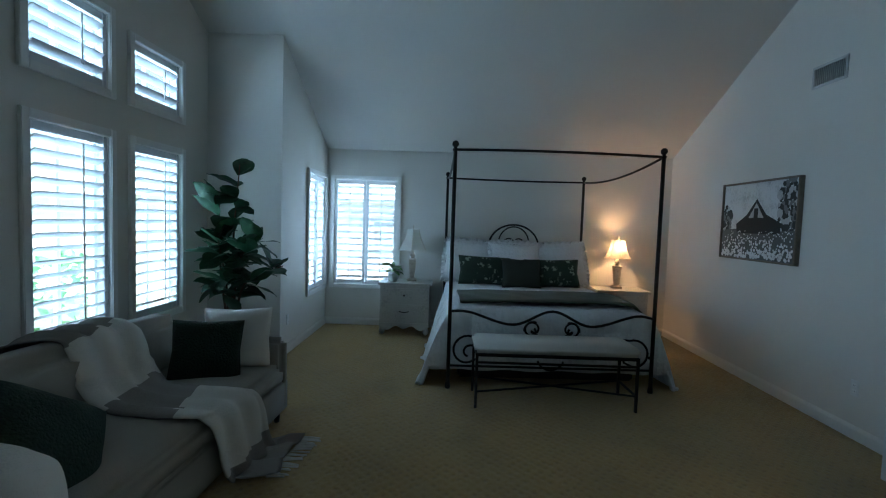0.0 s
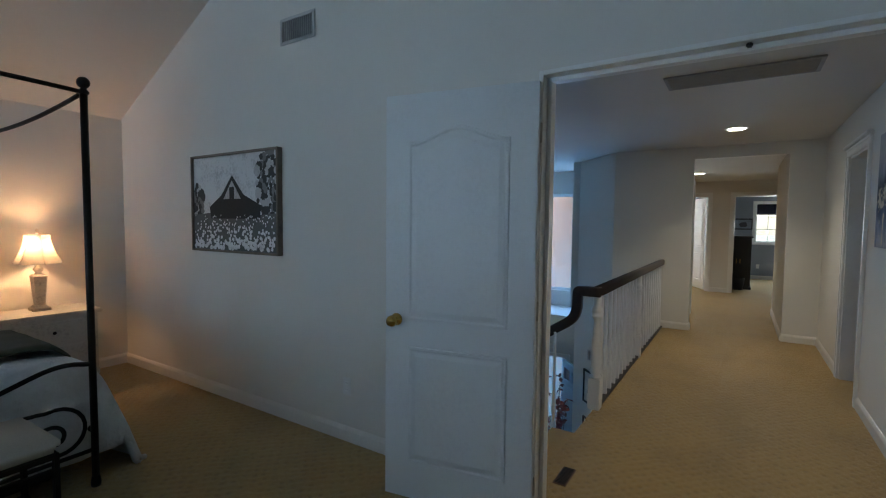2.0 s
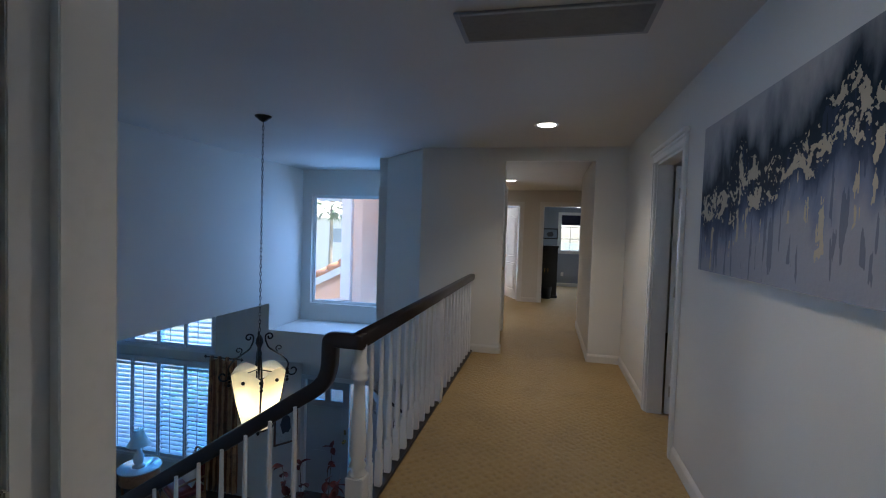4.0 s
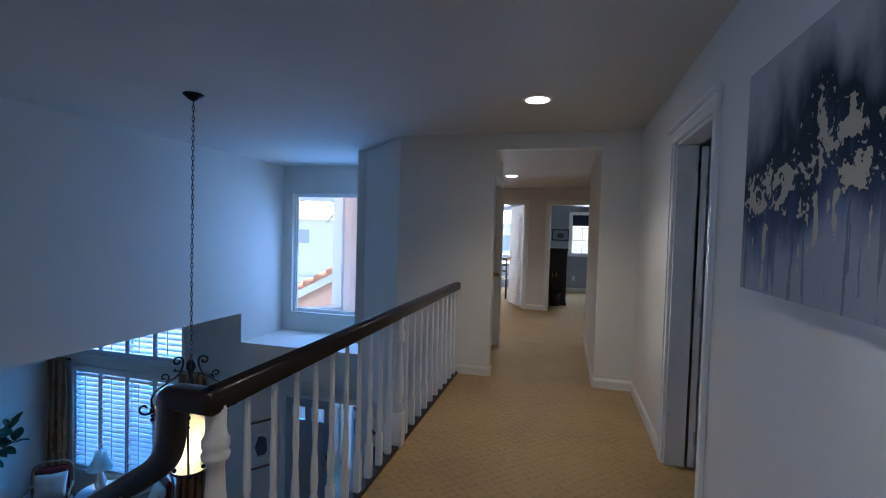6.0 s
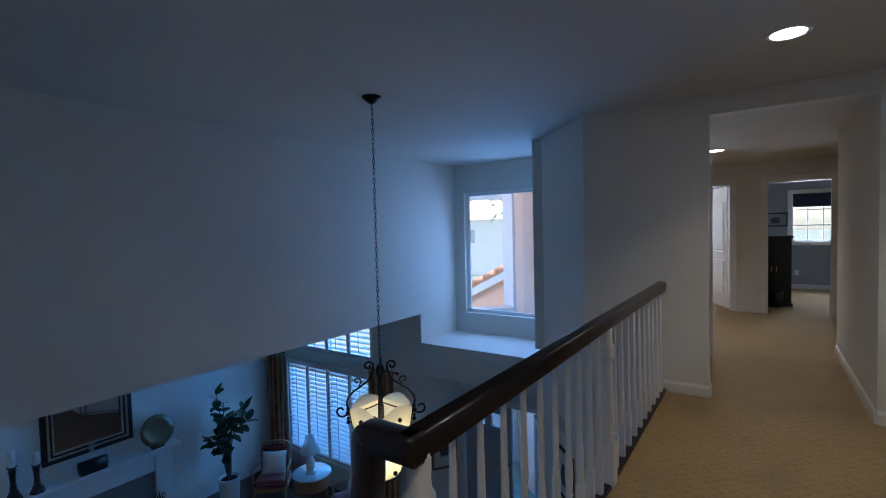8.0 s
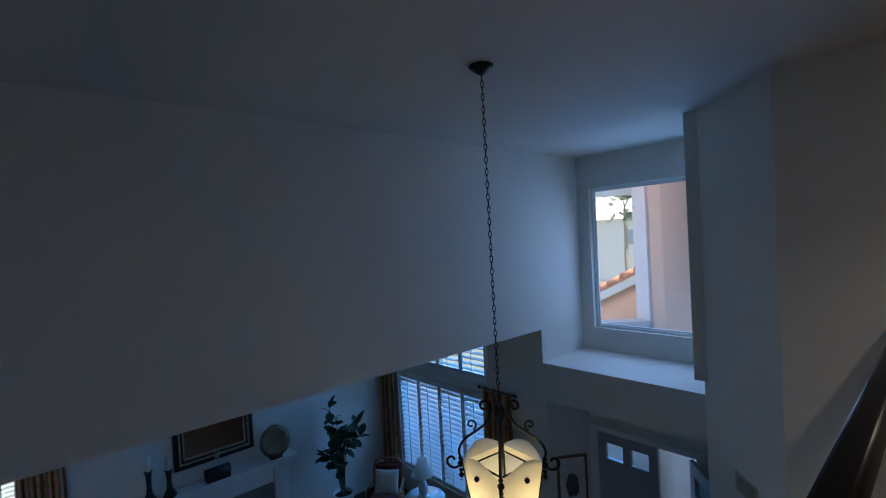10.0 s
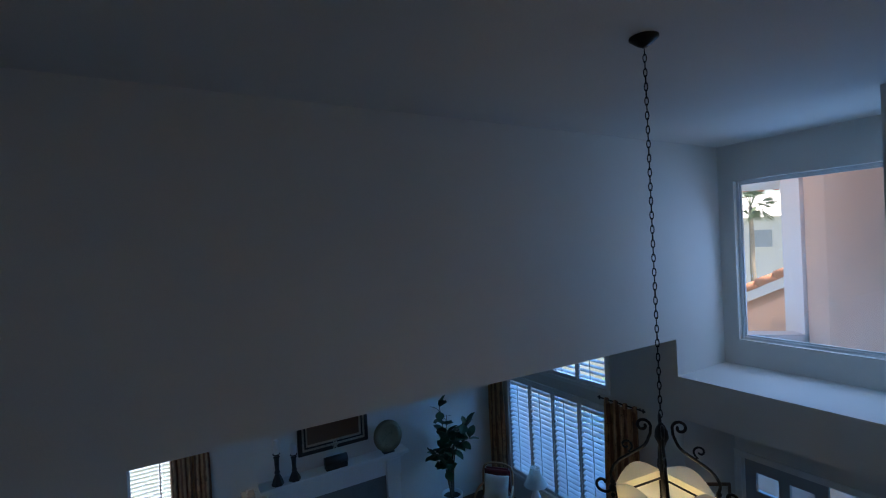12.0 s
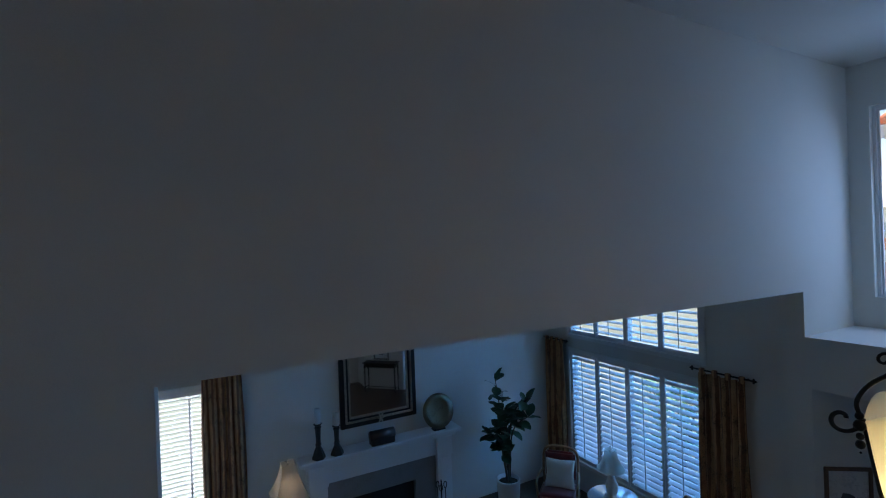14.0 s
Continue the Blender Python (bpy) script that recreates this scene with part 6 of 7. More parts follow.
def front_door():
    h = 1.93
    for nm, origin, rz, label in (("door_5", (9.80, 5.0, LOW), -90, "grey panelled front door leaf with small glass lites, shut"), ("door_6", (9.72, 3.85, LOW), 222, "grey front door leaf with small glass lites, open inward")):
        t = thing(nm, origin, label, "door", "front door leaves", rz)
        w = 0.76
        lites = ((0.11, 0.33), (0.43, 0.65))
        zs = (1.60, 1.80)
        bars = [(0, 0.01, w, zs[0]), (0, zs[1], w, h), (0, zs[0], lites[0][0], zs[1]), (lites[0][1], zs[0], lites[1][0], zs[1]), (lites[1][1], zs[0], w, zs[1])]
        bm = bmesh.new()
        for a, b, c, d in bars:
            box(bm, a, -0.022, b, c, 0.022, d)
        part("leaf", bm, FDOOR, t)
        for a, b in lites:
            p = bar("lite", GLASS, t, a, -0.003, zs[0], b, 0.003, zs[1], 0)
            p.visible_shadow = False
        for s in (-1, 1):
            for z0, z1 in ((0.18, 0.75), (0.88, 1.50)):
                bm = bmesh.new()
                box(bm, 0.11, s * 0.018, z0, w - 0.11, s * 0.030, z1)
                part("panel", bm, FDOOR, t, bevel=0.008)
            k = turned("handle", BRASS, t, [(0.03, 0), (0.03, 0.006), (0.012, 0.012), (0.012, 0.04), (0.028, 0.055), (0.022, 0.07), (0, 0.074)], 14)
            k.matrix_basis = pose(w - 0.06, s * 0.022, 0.95, -90 * s, 0, 0)
            bar("lock_plate", BRASS, t, w - 0.08, s * 0.022, 1.06, w - 0.04, s * 0.030, 1.14, 0.003)
    casing("door_trim_front", "x", 9.75, -1, 3.80, 5.02, 1.94, z0=LOW)


front_door()
t = small_picture("vestibule_picture", (9.515, 5.236, -1.78), 144.8, 0.20, 0.36, "portrait-format engraving in a brown frame", BROWN, PAPER, INK)
wall_pics = (((8.61, 3.031, -1.20), 43.4), ((8.60, 3.022, -1.98), 43.4))
for (x, y, z), a in wall_pics:
    small_picture("hall_picture", (x, y, z), a, 0.22, 0.27, "black-framed print on the angled foyer wall", BLACKWOOD, PAPER, INK)


wall_vent((8.60, 3.022, -0.68), 43.4, 0.15, 0.085, "small white wall vent above the foyer prints")


def branches():
    t = thing("console_table", (5.55, 2.62, LOW), "dark narrow console table under the balcony", "table")
    bar("tabletop", RAILWOOD, t, -0.45, -0.17, 0.82, 0.45, 0.17, 0.86, 0.006)
    for x in (-0.41, 0.41):
        for y in (-0.13, 0.13):
            bar("leg", RAILWOOD, t, x - 0.025, y - 0.025, 0, x + 0.025, y + 0.025, 0.82, 0.005)
    v = thing("flower_arrangement", (5.50, 2.60, LOW + 0.86), "tall vase of dried dark red branches on a console", "flowers")
    turned("vase", BROWN, v, [(0.07, 0), (0.12, 0.12), (0.13, 0.30), (0.07, 0.46), (0.055, 0.52), (0.07, 0.56), (0.06, 0.56), (0.05, 0.5)], 20)
    rnd = random.Random(5)
    me = leaf_mesh("petal", BERRY, 0.05, 0.04, 0.3, 0.4)
    for k in range(13):
        a = k * 2.4
        tip = Vector((0.32 * math.cos(a) * rnd.uniform(0.4, 1), 0.22 * math.sin(a) * rnd.uniform(0.3, 1), rnd.uniform(1.5, 2.2)))
        pts = smooth_path([(0.02 * math.cos(a), 0.02 * math.sin(a), 0.5), (tip.x * 0.4, tip.y * 0.4, 1.1), tip], 8)
        rod("branch", BARK, v, pts, [0.006 - 0.004 * i / (len(pts) - 1) for i in range(len(pts))], 5)
        for p in pts[7:]:
            for _ in range(3):
                ob = new("petal", me)
                ob.parent = v
                s = rnd.uniform(0.7, 1.5)
                ob.matrix_basis = pose(p.x, p.y, p.z, rnd.uniform(-60, 80), rnd.uniform(-40, 40), rnd.uniform(0, 360)) @ Matrix.Diagonal((s, s, s, 1))


branches()


def foyer_console():
    t = thing("console_table", (8.50, 3.24, LOW), "dark wooden console table with slender legs against the angled wall", "table", rz=43.4)
    bar("tabletop", BLACKWOOD, t, -0.48, -0.16, 0.76, 0.48, 0.16, 0.79, 0.006)
    bar("apron", BLACKWOOD, t, -0.44, -0.13, 0.66, 0.44, 0.13, 0.76, 0.004)
    for x in (-0.43, 0.43):
        for y in (-0.12, 0.12):
            rod("leg", BLACKWOOD, t, [(x, y, 0.0), (x, y, 0.35), (x, y, 0.70)], [0.012, 0.017, 0.024], 10)
        rod("stretcher", BLACKWOOD, t, [(x, -0.12, 0.12), (x, 0.12, 0.12)], 0.010)
    rod("stretcher", BLACKWOOD, t, [(-0.43, 0, 0.12), (0.43, 0, 0.12)], 0.010)


foyer_console()

# ---- living room ----
shutter_window("window_9", (9.35, 8.66, -2.60), -90, 2.16, 1.67, 4, tilt=23, pitch=0.075, label="wide living-room window with four white shutter panels")
shutter_window("window_10", (9.35, 8.66, -0.66), -90, 2.16, 0.81, 4, tilt=12, pitch=0.085, label="upper living-room window with four white shutter panels")
shutter_window("window_11", (3.72, 9.15, -2.35), 0, 0.80, 1.58, 1, tilt=8, pitch=0.05, chord=0.045, label="narrow window with white blinds beside the fireplace")


def curtain(at, rz, w, h, label, folds=7, seed=1):
    t = thing("curtain", at, label, "curtain", "living-room curtains", rz)
    bm = bmesh.new()
    n, m = folds * 10, 16
    grid = []
    for i in range(n + 1):
        row = []
        for j in range(m + 1):
            u, v = i / n, j / m
            amp = 0.025 + 0.015 * v
            x = (u - 0.5) * w * (1 + 0.06 * math.sin(v * 3)) + 0.01 * math.sin(v * 5 + u * 9 + seed)
            y = -0.05 - amp * math.sin(u * folds * 2 * math.pi + 0.6 * math.sin(v * 4 + seed))
            row.append(bm.verts.new((x, y, -v * h)))
        grid.append(row)
    for i in range(n):
        for j in range(m):
            bm.faces.new((grid[i][j], grid[i + 1][j], grid[i + 1][j + 1], grid[i][j + 1]))
    c = part("panel", bm, CURTAIN, t, smooth=True)
    so = c.modifiers.new("thick", "SOLIDIFY")
    so.thickness = 0.004
    for k in range(4):
        x = (-0.42 + 0.28 * k) * w
        bar("tab", CURTAIN, t, x - 0.025, -0.075, -0.02, x + 0.025, -0.03, 0.055, 0.006)
    r = rod("curtain_rod", IRON, t, [(-w / 2 - 0.06, -0.05, 0.03), (w / 2 + 0.06, -0.05, 0.03)], 0.010)
    for s in (-1, 1):
        bm = bmesh.new()
        x = s * (w / 2 + 0.075)
        ball(bm, (x, -0.05, 0.03), 0.016, 8)
        for dx, dz in ((0.035, 0), (0, 0.03), (0, -0.03)):
            tube(bm, [(x, -0.05, 0.03), (x + s * dx * 0.6, -0.05, 0.03 + dz * 0.6), (x + s * dx, -0.05, 0.03 + dz)], [0.007, 0.013, 0.002], 6)
        part("finial", bm, IRON, r)
        bar("bracket", IRON, r, s * (w / 2) - 0.008, -0.05, 0.02, s * (w / 2) + 0.008, 0.0, 0.035, 0.002)


curtain((9.30, 6.22, -0.77), -90, 0.52, 2.2, "gold and brown striped curtain gathered beside the window", 6, 1)
curtain((9.30, 8.90, -0.80), -90, 0.40, 2.2, "gold and brown striped curtain gathered in the corner", 5, 2)
curtain((4.46, 9.13, -0.63), 0, 0.42, 2.35, "gold and brown striped curtain beside the narrow window", 5, 3)


def fireplace():
    t = thing("fireplace", (6.37, 9.15, LOW), "white painted fireplace mantel with grey surround", "fireplace")
    T = 1.25
    bar("mantel_shelf", WHITE, t, -1.11, -0.28, T - 0.05, 1.11, 0.0, T, 0.008)
    bar("bed_mould", WHITE, t, -1.05, -0.22, T - 0.11, 1.05, 0.0, T - 0.05, 0.015)
    bar("frieze", WHITE, t, -0.99, -0.15, T - 0.36, 0.99, 0.0, T - 0.11, 0.004)
    for s in (-1, 1):
        a, b = sorted((s * 0.99, s * 0.77))
        bar("pilaster", WHITE, t, a, -0.17, 0.0, b, 0.0, T - 0.36, 0.005)
        bar("pilaster_panel", WHITE, t, a + 0.04, -0.176, 0.2, b - 0.04, -0.168, T - 0.42, 0.004)
        bar("corbel", WHITE, t, a - 0.01, -0.19, T - 0.38, b + 0.01, 0.0, T - 0.115, 0.006)
        c, d = sorted((s * 0.77, s * 0.45))
        bar("surround", STONE, t, c, -0.10, 0.0, d, 0.0, T - 0.36, 0.002)
    bar("surround", STONE, t, -0.45, -0.10, 0.60, 0.45, 0.0, T - 0.36, 0.002)
    # Flat black slab with no cavity; its colour is the firebox's shade.
    bar("firebox", DARKGAP, t, -0.45, -0.03, 0.0, 0.45, 0.0, 0.60, 0)
    bar("hearth", STONE, t, -1.0, -0.45, 0.0, 1.0, -0.10, 0.03, 0.004)


fireplace()
MZ = LOW + 1.25


def mirror():
    t = thing("wall_mirror", (6.36, 9.15, -0.95), "rectangular mirror in a dark and silver beaded frame", "mirror")
    W, H = 0.535, 0.62
    bar("glass", MIRROR, t, -W + 0.13, -0.030, -H + 0.13, W - 0.13, -0.024, H - 0.13, 0, "silvered mirror glass")
    for i, o, d, mat in ((0.0, 0.06, 0.05, BLACKWOOD), (0.06, 0.085, 0.062, SILVER), (0.085, 0.115, 0.045, BLACKWOOD), (0.115, 0.135, 0.055, SILVER)):
        for x0, z0, x1, z1 in ((-W + i, -H + i, -W + o, H - i), (W - o, -H + i, W - i, H - i), (-W + o, H - o, W - o, H - i), (-W + o, -H + i, W - o, -H + o)):
            bar("frame_bar", mat, t, x0, -d, z0, x1, 0.0, z1, 0.005)
    bead = bmesh.new()
    for k in range(34):
        f = k / 33
        for s in (-1, 1):
            ball(bead, (s * (W - 0.0725), -0.064, -H + 0.08 + (2 * H - 0.16) * f), 0.010, 6)
            ball(bead, (-W + 0.08 + (2 * W - 0.16) * f, -0.064, s * (H - 0.0725)), 0.010, 6)
    part("beading", bead, SILVER, t, "tarnished silver beading")
    for x, z in ((0, -H + 0.07), (-W + 0.07, 0.35), (W - 0.07, 0.35)):
        bm = bmesh.new()
        for a in range(6):
            c, s = math.cos(a * math.pi / 3), math.sin(a * math.pi / 3)
            tube(bm, [(x, -0.07, z), (x + 0.035 * c, -0.08, z + 0.045 * s), (x + 0.055 * c, -0.065, z + 0.07 * s)], [0.014, 0.012, 0.004], 6)
        part("ornament", bm, SILVER, t)


mirror()
t = thing("candlestick", (5.50, 8.97, MZ), "tall black candlestick with a white pillar candle", "candlestick", "candlesticks on the mantel")
turned("base", BLACKWOOD, t, [(0.085, 0), (0.08, 0.03), (0.045, 0.12), (0.030, 0.15), (0.040, 0.17), (0.028, 0.20), (0.034, 0.36), (0.046, 0.385), (0.028, 0.40), (0.053, 0.42), (0.053, 0.43)], 6, smooth=False)
turned("candle", CERAMIC, t, [(0.036, 0.43), (0.036, 0.61), (0.028, 0.617)], 16, label="white pillar candle")
u = copy_thing(t, pose(5.73, 8.97, MZ))
u.scale = (1, 1, 0.84)
t = thing("mantel_box", (6.33, 8.97, MZ), "small black domed box on the mantel", "box")
bar("box_body", BLACKWOOD, t, -0.16, -0.06, 0, 0.16, 0.06, 0.12, 0.008)
bm = bmesh.new()
tube(bm, [(-0.165, 0, 0.115), (0.165, 0, 0.115)], 0.068, 16)
part("lid", bm, BLACKWOOD, t, smooth=True)
t = thing("display_plate", (7.17, 8.98, MZ), "round aged brass plate on a stand", "plate")
p = turned("plate", PLATE, t, [(0.02, 0.0), (0.13, 0.004), (0.16, 0.018), (0.235, 0.03), (0.24, 0.036), (0.16, 0.026), (0.125, 0.012), (0.005, 0.010)], 36)
p.matrix_basis = pose(0, 0.02, 0.255, 78, 0, 0)
bar("stand", BLACKWOOD, t, -0.09, -0.05, 0, 0.09, 0.05, 0.02, 0.004)
for x in (-0.07, 0.07):
    rod("stand_arm", BLACKWOOD, t, [(x, -0.05, 0.01), (x, -0.03, 0.05), (x, 0.05, 0.14)], 0.006)
t = thing("fire_tools", (7.05, 8.72, LOW), "black iron fire tools on a stand by the hearth", "fire tools")
turned("base", IRON, t, [(0.11, 0), (0.11, 0.015), (0.02, 0.03)], 20)
rod("stand_post", IRON, t, [(0, 0, 0.02), (0, 0, 0.62), (0.0, 0, 0.68)], 0.009)
for k, a in enumerate((0, 120, 240)):
    c, s = math.cos(radians(a)), math.sin(radians(a))
    rod("tool", IRON, t, [(0.07 * c, 0.07 * s, 0.06), (0.06 * c, 0.06 * s, 0.55), *[(0.06 * c + 0.022 * math.cos(q), 0.06 * s, 0.60 + 0.045 * math.sin(q)) for q in [-1.57 + 6.28 * j / 10 for j in range(11)]]], 0.006, 6)

fig_tree((8.13, 8.70, LOW), 2.0, "fiddle-leaf fig in a white pot by the mantel", 0.45, (0.17, 0.42), 9, lean=((0.30, -0.20, 1.35), (-0.34, 0.05, 1.15), (0.22, -0.25, 1.62), (-0.22, -0.22, 1.58)), count=120, leaf=0.80)


def armchair(at, rz):
    t = thing("armchair", at, "carved wood armchair upholstered in red", "armchair", "red armchairs", rz)
    bm = bmesh.new()
    rounded_block(bm, -0.30, -0.28, 0.33, 0.30, 0.28, 0.47, 0.04, 0.025)
    part("seat", bm, REDVELVET, t, smooth=True)
    bm = bmesh.new()
    rounded_block(bm, -0.25, 0.22, 0.50, 0.25, 0.30, 1.0, 0.035)
    part("backrest", bm, REDVELVET, t, smooth=True)
    rod("back_frame", PINE, t, smooth_path([(-0.27, 0.27, 0.34), (-0.29, 0.28, 0.70), (-0.25, 0.30, 1.0), (0, 0.31, 1.06), (0.25, 0.30, 1.0), (0.29, 0.28, 0.70), (0.27, 0.27, 0.34)], 6), 0.022)
    bar("seat_rail", PINE, t, -0.31, -0.29, 0.27, 0.31, 0.29, 0.34, 0.012)
    for s in (-1, 1):
        rod("arm", PINE, t, smooth_path([(s * 0.29, 0.27, 0.66), (s * 0.32, 0.05, 0.67), (s * 0.33, -0.18, 0.64), (s * 0.32, -0.22, 0.56), (s * 0.30, -0.20, 0.34)], 6), 0.02)
        rod("leg", PINE, t, smooth_path([(s * 0.28, -0.25, 0.30), (s * 0.30, -0.28, 0.18), (s * 0.28, -0.27, 0.06), (s * 0.29, -0.29, 0.0)], 5), [0.034 - 0.0012 * k for k in range(16)])
        rod("leg", PINE, t, [(s * 0.27, 0.26, 0.30), (s * 0.27, 0.31, 0.0)], 0.022)
    return t


armchair((8.58, 8.14, LOW), -50).scale = (0.84, 0.84, 0.83)
armchair((8.80, 6.55, LOW), -120).scale = (0.84, 0.84, 0.83)
cushion("white_cushion", "white square cushion on the red armchair", CREAM, (8.60, 8.14, LOW + 0.395), 0.40, 0.38, 0.15, -18, -50, 0, group="white cushions", seed=31)
cushion("white_cushion", "white square cushion on the red armchair", CREAM, (8.84, 6.53, LOW + 0.395), 0.40, 0.38, 0.15, -18, -120, 0, group="white cushions", seed=32)
t = thing("side_table", (8.72, 7.30, LOW), "round glass-topped side table between the chairs", "table")
turned("tabletop", surf("pale_glass_top", (0.45, 0.50, 0.52), 0.08, var=0.05), t, [(0.30, 0.60), (0.31, 0.61), (0.31, 0.62), (0.30, 0.63)], 36)
turned("apron", PINE, t, [(0.27, 0.40), (0.28, 0.42), (0.28, 0.58), (0.27, 0.60)], 30)
for a in (45, 135, 225, 315):
    c, s = math.cos(radians(a)), math.sin(radians(a))
    rod("leg", PINE, t, [(0.25 * c, 0.25 * s, 0.5), (0.22 * c, 0.22 * s, 0.25), (0.27 * c, 0.27 * s, 0.0)], 0.018)
table_lamp((8.70, 7.30, LOW + 0.63), "glass table lamp with a white shade beside the chairs", False, CERAMIC, 0.36, 0.17, 0.07, 0.24, True, 24)
t = thing("end_table", (5.03, 8.25, LOW), "dark wooden end table beside the fireplace", "table")
bar("tabletop", BLACKWOOD, t, -0.28, -0.28, 0.60, 0.28, 0.28, 0.64, 0.006)
for x in (-0.24, 0.24):
    for y in (-0.24, 0.24):
        bar("leg", BLACKWOOD, t, x - 0.025, y - 0.025, 0, x + 0.025, y + 0.025, 0.60, 0.005)
table_lamp((5.03, 8.25, LOW + 0.64), "lit table lamp with a square cream bell shade", True, LAMPBASE, 0.62, 0.26, 0.10, 0.34, False, 4)
lamp("side_lamp_light", "POINT", (5.03, 8.25, LOW + 1.36), 0.6, (1, 0.88, 0.70), 0.03)

# ---- outdoors ----
ground = slab("ground", -300, -300, -3.45, 300, 300, -3.26, surf("pale_paving_and_lawn", (0.14, 0.17, 0.14), 0.95, var=0.25, scale=0.3, fine=8))
prism("porch_wall", [(10.47, 3.60), (11.50, 4.80), (12.25, 5.32), (12.62, 5.72), (13.6, 5.0), (13.6, 3.0), (10.47, 3.0)], -3.26, 2.6, STUCCO)
# Lit copy of the porch stucco: daylight on jamb and ledge as paler colour.
LITSTUCCO = surf("lit_pink_stucco", (0.80, 0.68, 0.62), 0.9, var=0.05, scale=2, fine=90, bump=0.4, depth=0.004)
# Thin skin over the wall's end, coloured as its lit jamb.
prism("porch_pier", [(12.62, 5.72), (12.25, 5.32), (12.215, 5.355), (12.585, 5.755)], -3.26, 2.6, LITSTUCCO)
prism("porch_parapet", [(12.25, 5.32), (12.45, 5.52), (11.0, 6.97), (10.8, 6.77)], -3.26, -0.14, LITSTUCCO)
PALE = surf("pale_stucco", (0.86, 0.83, 0.79), 0.9, var=0.05, scale=1, fine=40, bump=0.3)


def tile_row(bm, a, b, r, count, seed=0):
    """Barrel tiles lapped one over the next from a up to b."""
    a, b = Vector(a), Vector(b)
    rnd = random.Random(seed)
    for k in range(count):
        p, q = a.lerp(b, k / count), a.lerp(b, (k + 1.12) / count)
        lift = Vector((0, 0, 0.02 + rnd.uniform(0, 0.012)))
        tube(bm, [p + lift, q], [r * 1.06, r * 0.9], 10)


def wing():
    """The neighbouring wing: gable wall, rake board and clay tile roof."""
    t = thing("roof_wing", (17.0, 6.0, -3.75), "pink stucco wing with a clay barrel-tile roof", "house")
    bm = bmesh.new()
    pts = [(-3.6, 0), (5.2, 0), (5.2, 2.25), (0.6, 4.55), (-3.6, 2.5)]
    f = bm.faces.new([bm.verts.new((0.25, y, z)) for y, z in pts])
    r = bmesh.ops.extrude_face_region(bm, geom=[f])
    bmesh.ops.translate(bm, vec=(6, 0, 0), verts=[v for v in r["geom"] if isinstance(v, bmesh.types.BMVert)])
    part("wall", bm, STUCCO, t)
    for y0, z0, y1, z1 in ((5.6, 1.78, 0.6, 4.28), (-4.0, 2.03, 0.6, 4.28)):
        bm = bmesh.new()
        for x in (0.0, 0.1):
            bm.faces.new([bm.verts.new(v) for v in ((x, y0, z0), (x, y1, z1), (x, y1, z1 + 0.28), (x, y0, z0 + 0.28))])
        bm.faces.new([bm.verts.new(v) for v in ((0, y0, z0), (0.1, y0, z0), (0.1, y1, z1), (0, y1, z1))])
        part("rake_board", bm, PALE, t, "pale painted rake board")
        bm = bmesh.new()
        for k in range(22):
            tile_row(bm, (0.05 + k * 0.27, y0, z0 + 0.34), (0.05 + k * 0.27, y1, z1 + 0.34), 0.115, 12, k)
        part("roof", bm, TILE, t, "clay barrel tiles", smooth=True)


wing()

def neighbour(at, rz, label):
    t = thing("neighbour_house", at, label, "house", "neighbouring houses", rz)
    # Wall, window and roof colours are paled to paint in glare and haze.
    bar("wall", PALE, t, 0, -14, 0, 8, 26, 5.6, 0)
    for k in range(7):
        w = bar("window", surf_cache("glare_pale_glass", (0.40, 0.44, 0.48), 0.25), t, -0.06, -11 + k * 5, 3.3, 0.02, -9.4 + k * 5, 4.6, 0)
        bar("sill", PALE, w, -0.16, -11.1 + k * 5, 3.2, 0.0, -9.3 + k * 5, 3.3, 0.01)
    bm = bmesh.new()
    for v in (((-0.6, -14.6, 5.6), (8.6, -14.6, 5.6), (4, -10, 7.6)), ((-0.6, 26.6, 5.6), (4, 22, 7.6), (8.6, 26.6, 5.6)), ((-0.6, -14.6, 5.6), (4, -10, 7.6), (4, 22, 7.6), (-0.6, 26.6, 5.6)), ((8.6, -14.6, 5.6), (8.6, 26.6, 5.6), (4, 22, 7.6), (4, -10, 7.6))):
        bm.faces.new([bm.verts.new(p) for p in v])
    part("roof", bm, PALE, t, "hip roof paled as if by glare")


# Added as a pale backdrop where the view burns out to white.
neighbour((44, 16, -3.26), 0, "pale house added as a bright backdrop across the street")
neighbour((2, 24, -3.26), 90, "pale neighbouring house behind the bedroom")


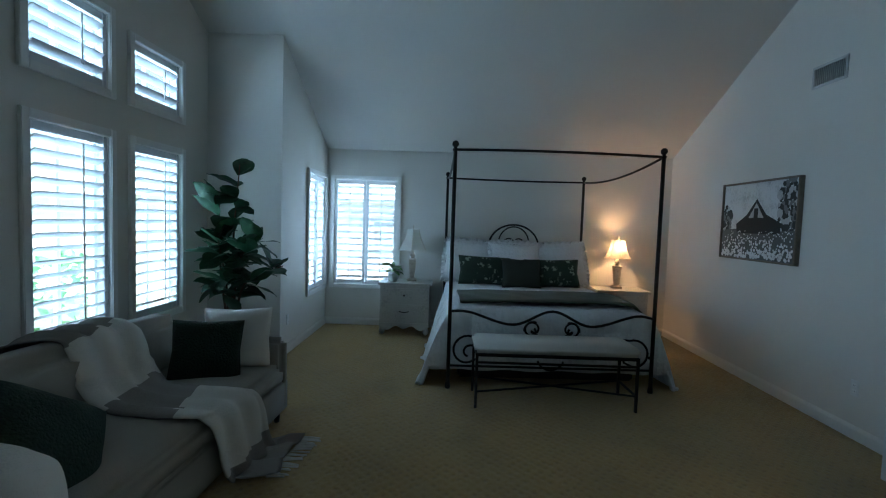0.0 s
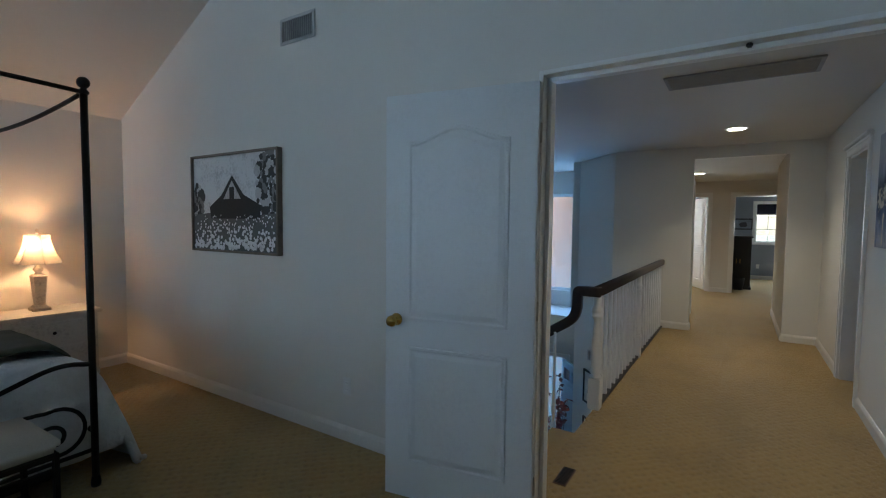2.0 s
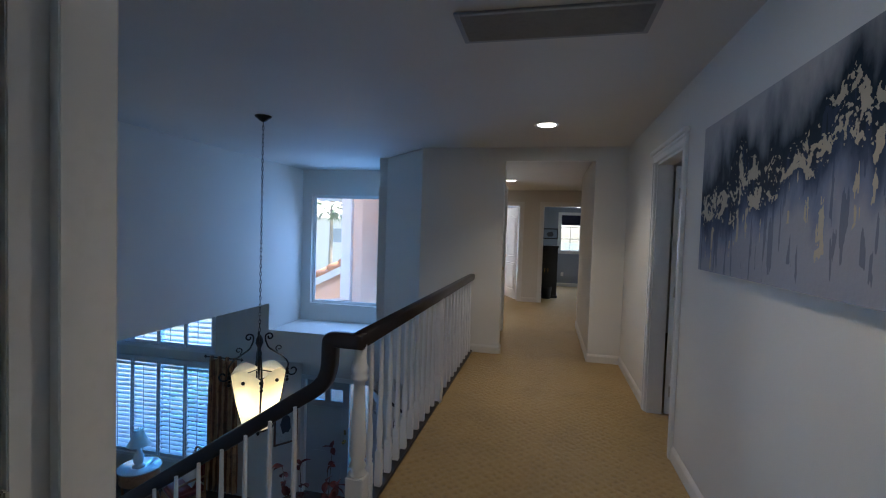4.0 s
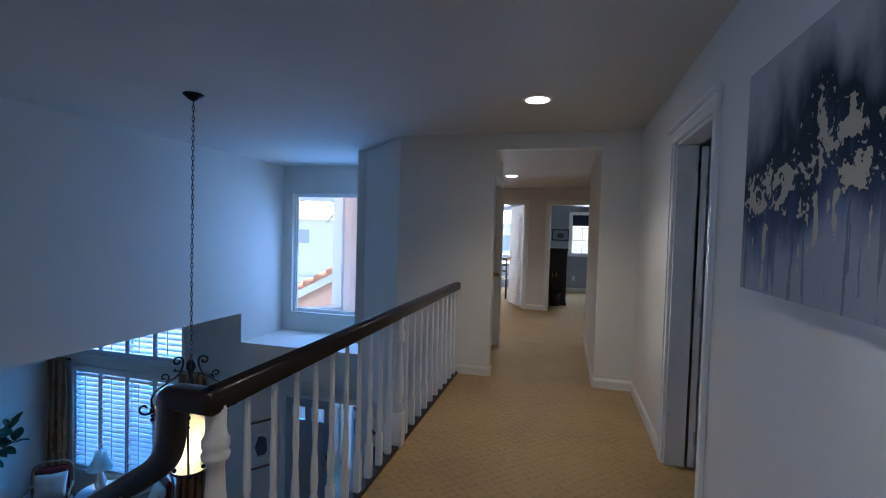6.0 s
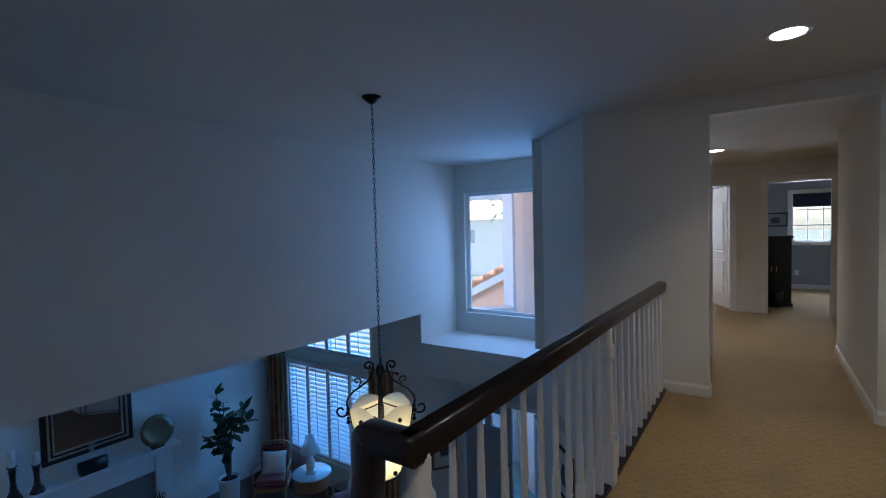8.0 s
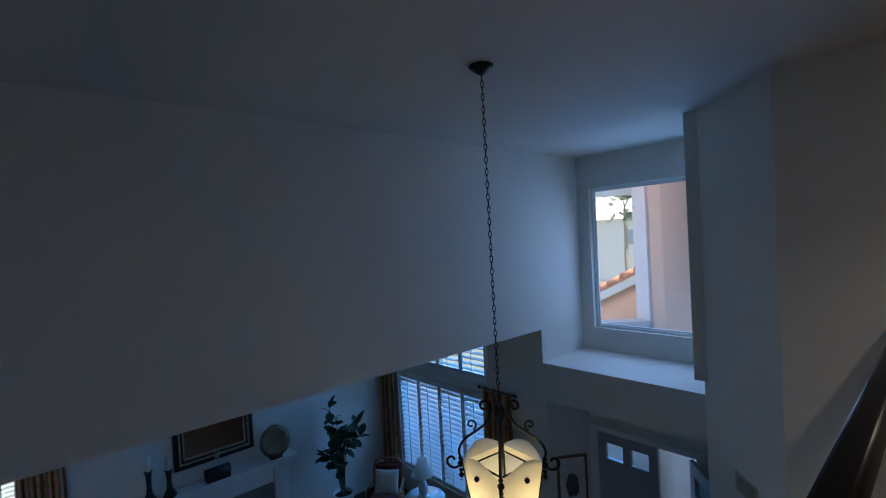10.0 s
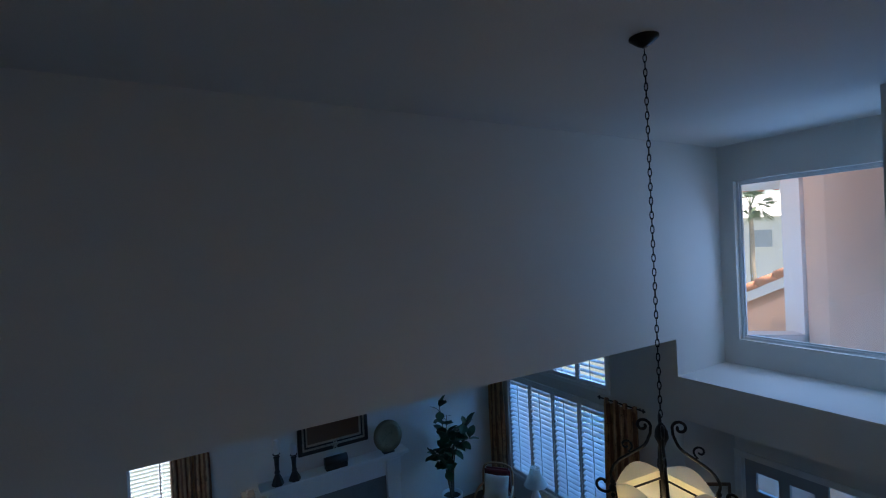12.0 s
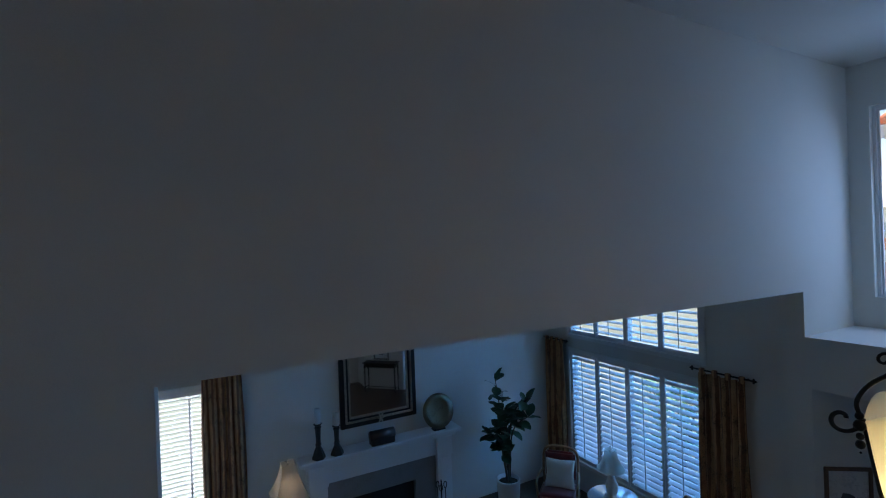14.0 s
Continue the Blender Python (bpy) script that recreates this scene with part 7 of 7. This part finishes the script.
def palm(at, h, seed):
    rnd = random.Random(seed)
    t = thing("palm_tree", at, "slender fan palm with a shaggy crown", "tree")
    n = 12
    rod("trunk", surf_cache("palm_trunk", (0.34, 0.29, 0.23), 0.9), t, [(0.05 * math.sin(k), 0, h * k / n) for k in range(n + 1)], [0.19 - 0.07 * k / n for k in range(n + 1)], 9)
    bm = bmesh.new()
    for k in range(46):
        a, el = rnd.uniform(0, 6.28), rnd.uniform(-0.7, 1.2)
        d = Vector((math.cos(a) * math.cos(el), math.sin(a) * math.cos(el), math.sin(el)))
        side = d.cross(Vector((0, 0, 1))).normalized()
        p = Vector((0, 0, h)) + d * 0.9
        for j in range(11):
            f = (j - 5) / 5
            tip = p + (d * (1 - 0.35 * abs(f)) + side * f * 0.8) * 0.8 - Vector((0, 0, 0.3 * abs(f) + 0.1))
            root = p + side * f * 0.05
            w = side * 0.035 + Vector((0, 0, 0.02))
            bm.faces.new([bm.verts.new(v) for v in (root - w, root + w, tip)])
        w = side * 0.02
        o = Vector((0, 0, h - 0.05))
        bm.faces.new([bm.verts.new(v) for v in (o - w, o + w, p + w, p - w)])
    part("crown", bm, surf_cache("palm_frond", (0.12, 0.17, 0.10), 0.5), t)


palm((39.0, 19.0, -3.26), 6.3, 3)


def eave():
    t = thing("porch_eave", (0, 0, 0), "clay tile eave over the porch", "roof")
    bm = bmesh.new()
    for k in range(12):
        p = Vector((12.75, 5.75, 2.22)).lerp(Vector((11.0, 7.5, 2.22)), k / 11)
        tile_row(bm, p + Vector((0.25, 0.25, -0.12)), p + Vector((-0.12, -0.12, 0.06)), 0.09, 2, k)
    part("tile", bm, TILE, t, smooth=True)
    bm = bmesh.new()
    f = bm.faces.new([bm.verts.new(v) for v in ((12.95, 5.85, 2.05), (11.2, 7.6, 2.05), (10.95, 7.35, 2.17), (12.6, 5.65, 2.17))])
    part("soffit", bm, PALE, t)


eave()


def garden_shrub(at, r, h, seed, label):
    rnd = random.Random(seed)
    t = thing("garden_shrub", at, label, "shrub", "shrubs outside the windows")
    for k in range(5):
        a = k * 1.3
        rod("stem", BARK, t, [(0, 0, 0), (r * 0.3 * math.cos(a), r * 0.3 * math.sin(a), h * 0.5), (r * 0.6 * math.cos(a), r * 0.6 * math.sin(a), h * 0.9)], [0.03, 0.02, 0.008], 6)
    bm = bmesh.new()
    for _ in range(700):
        a, rr, z = rnd.uniform(0, 6.28), r * math.sqrt(rnd.random()), h * (0.1 + 0.9 * rnd.random())
        rr *= 0.5 + 0.5 * math.sin(math.pi * min(1, z / h * 0.9 + 0.1))
        m = pose(rr * math.cos(a), rr * math.sin(a), z, rnd.uniform(-80, 80), rnd.uniform(-80, 80), rnd.uniform(0, 360))
        s = rnd.uniform(0.07, 0.15)
        bm.faces.new([bm.verts.new(m @ Vector(v)) for v in ((0, 0, 0), (0.35 * s, 0.5 * s, 0.06 * s), (0, s * 1.2, 0), (-0.35 * s, 0.5 * s, 0.06 * s))])
    part("crown", bm, HEDGE, t)


garden_shrub((-3.05, 2.7, -3.26), 0.65, 4.9, 1, "leafy green shrub outside the bedroom window")
garden_shrub((-3.15, 4.2, -3.26), 0.6, 4.3, 2, "leafy green shrub outside the bedroom window")
garden_shrub((10.5, 7.7, -3.26), 0.6, 2.2, 3, "leafy green shrub outside the living-room window")
garden_shrub((10.6, 6.6, -3.26), 0.55, 1.3, 4, "leafy green shrub outside the living-room window")
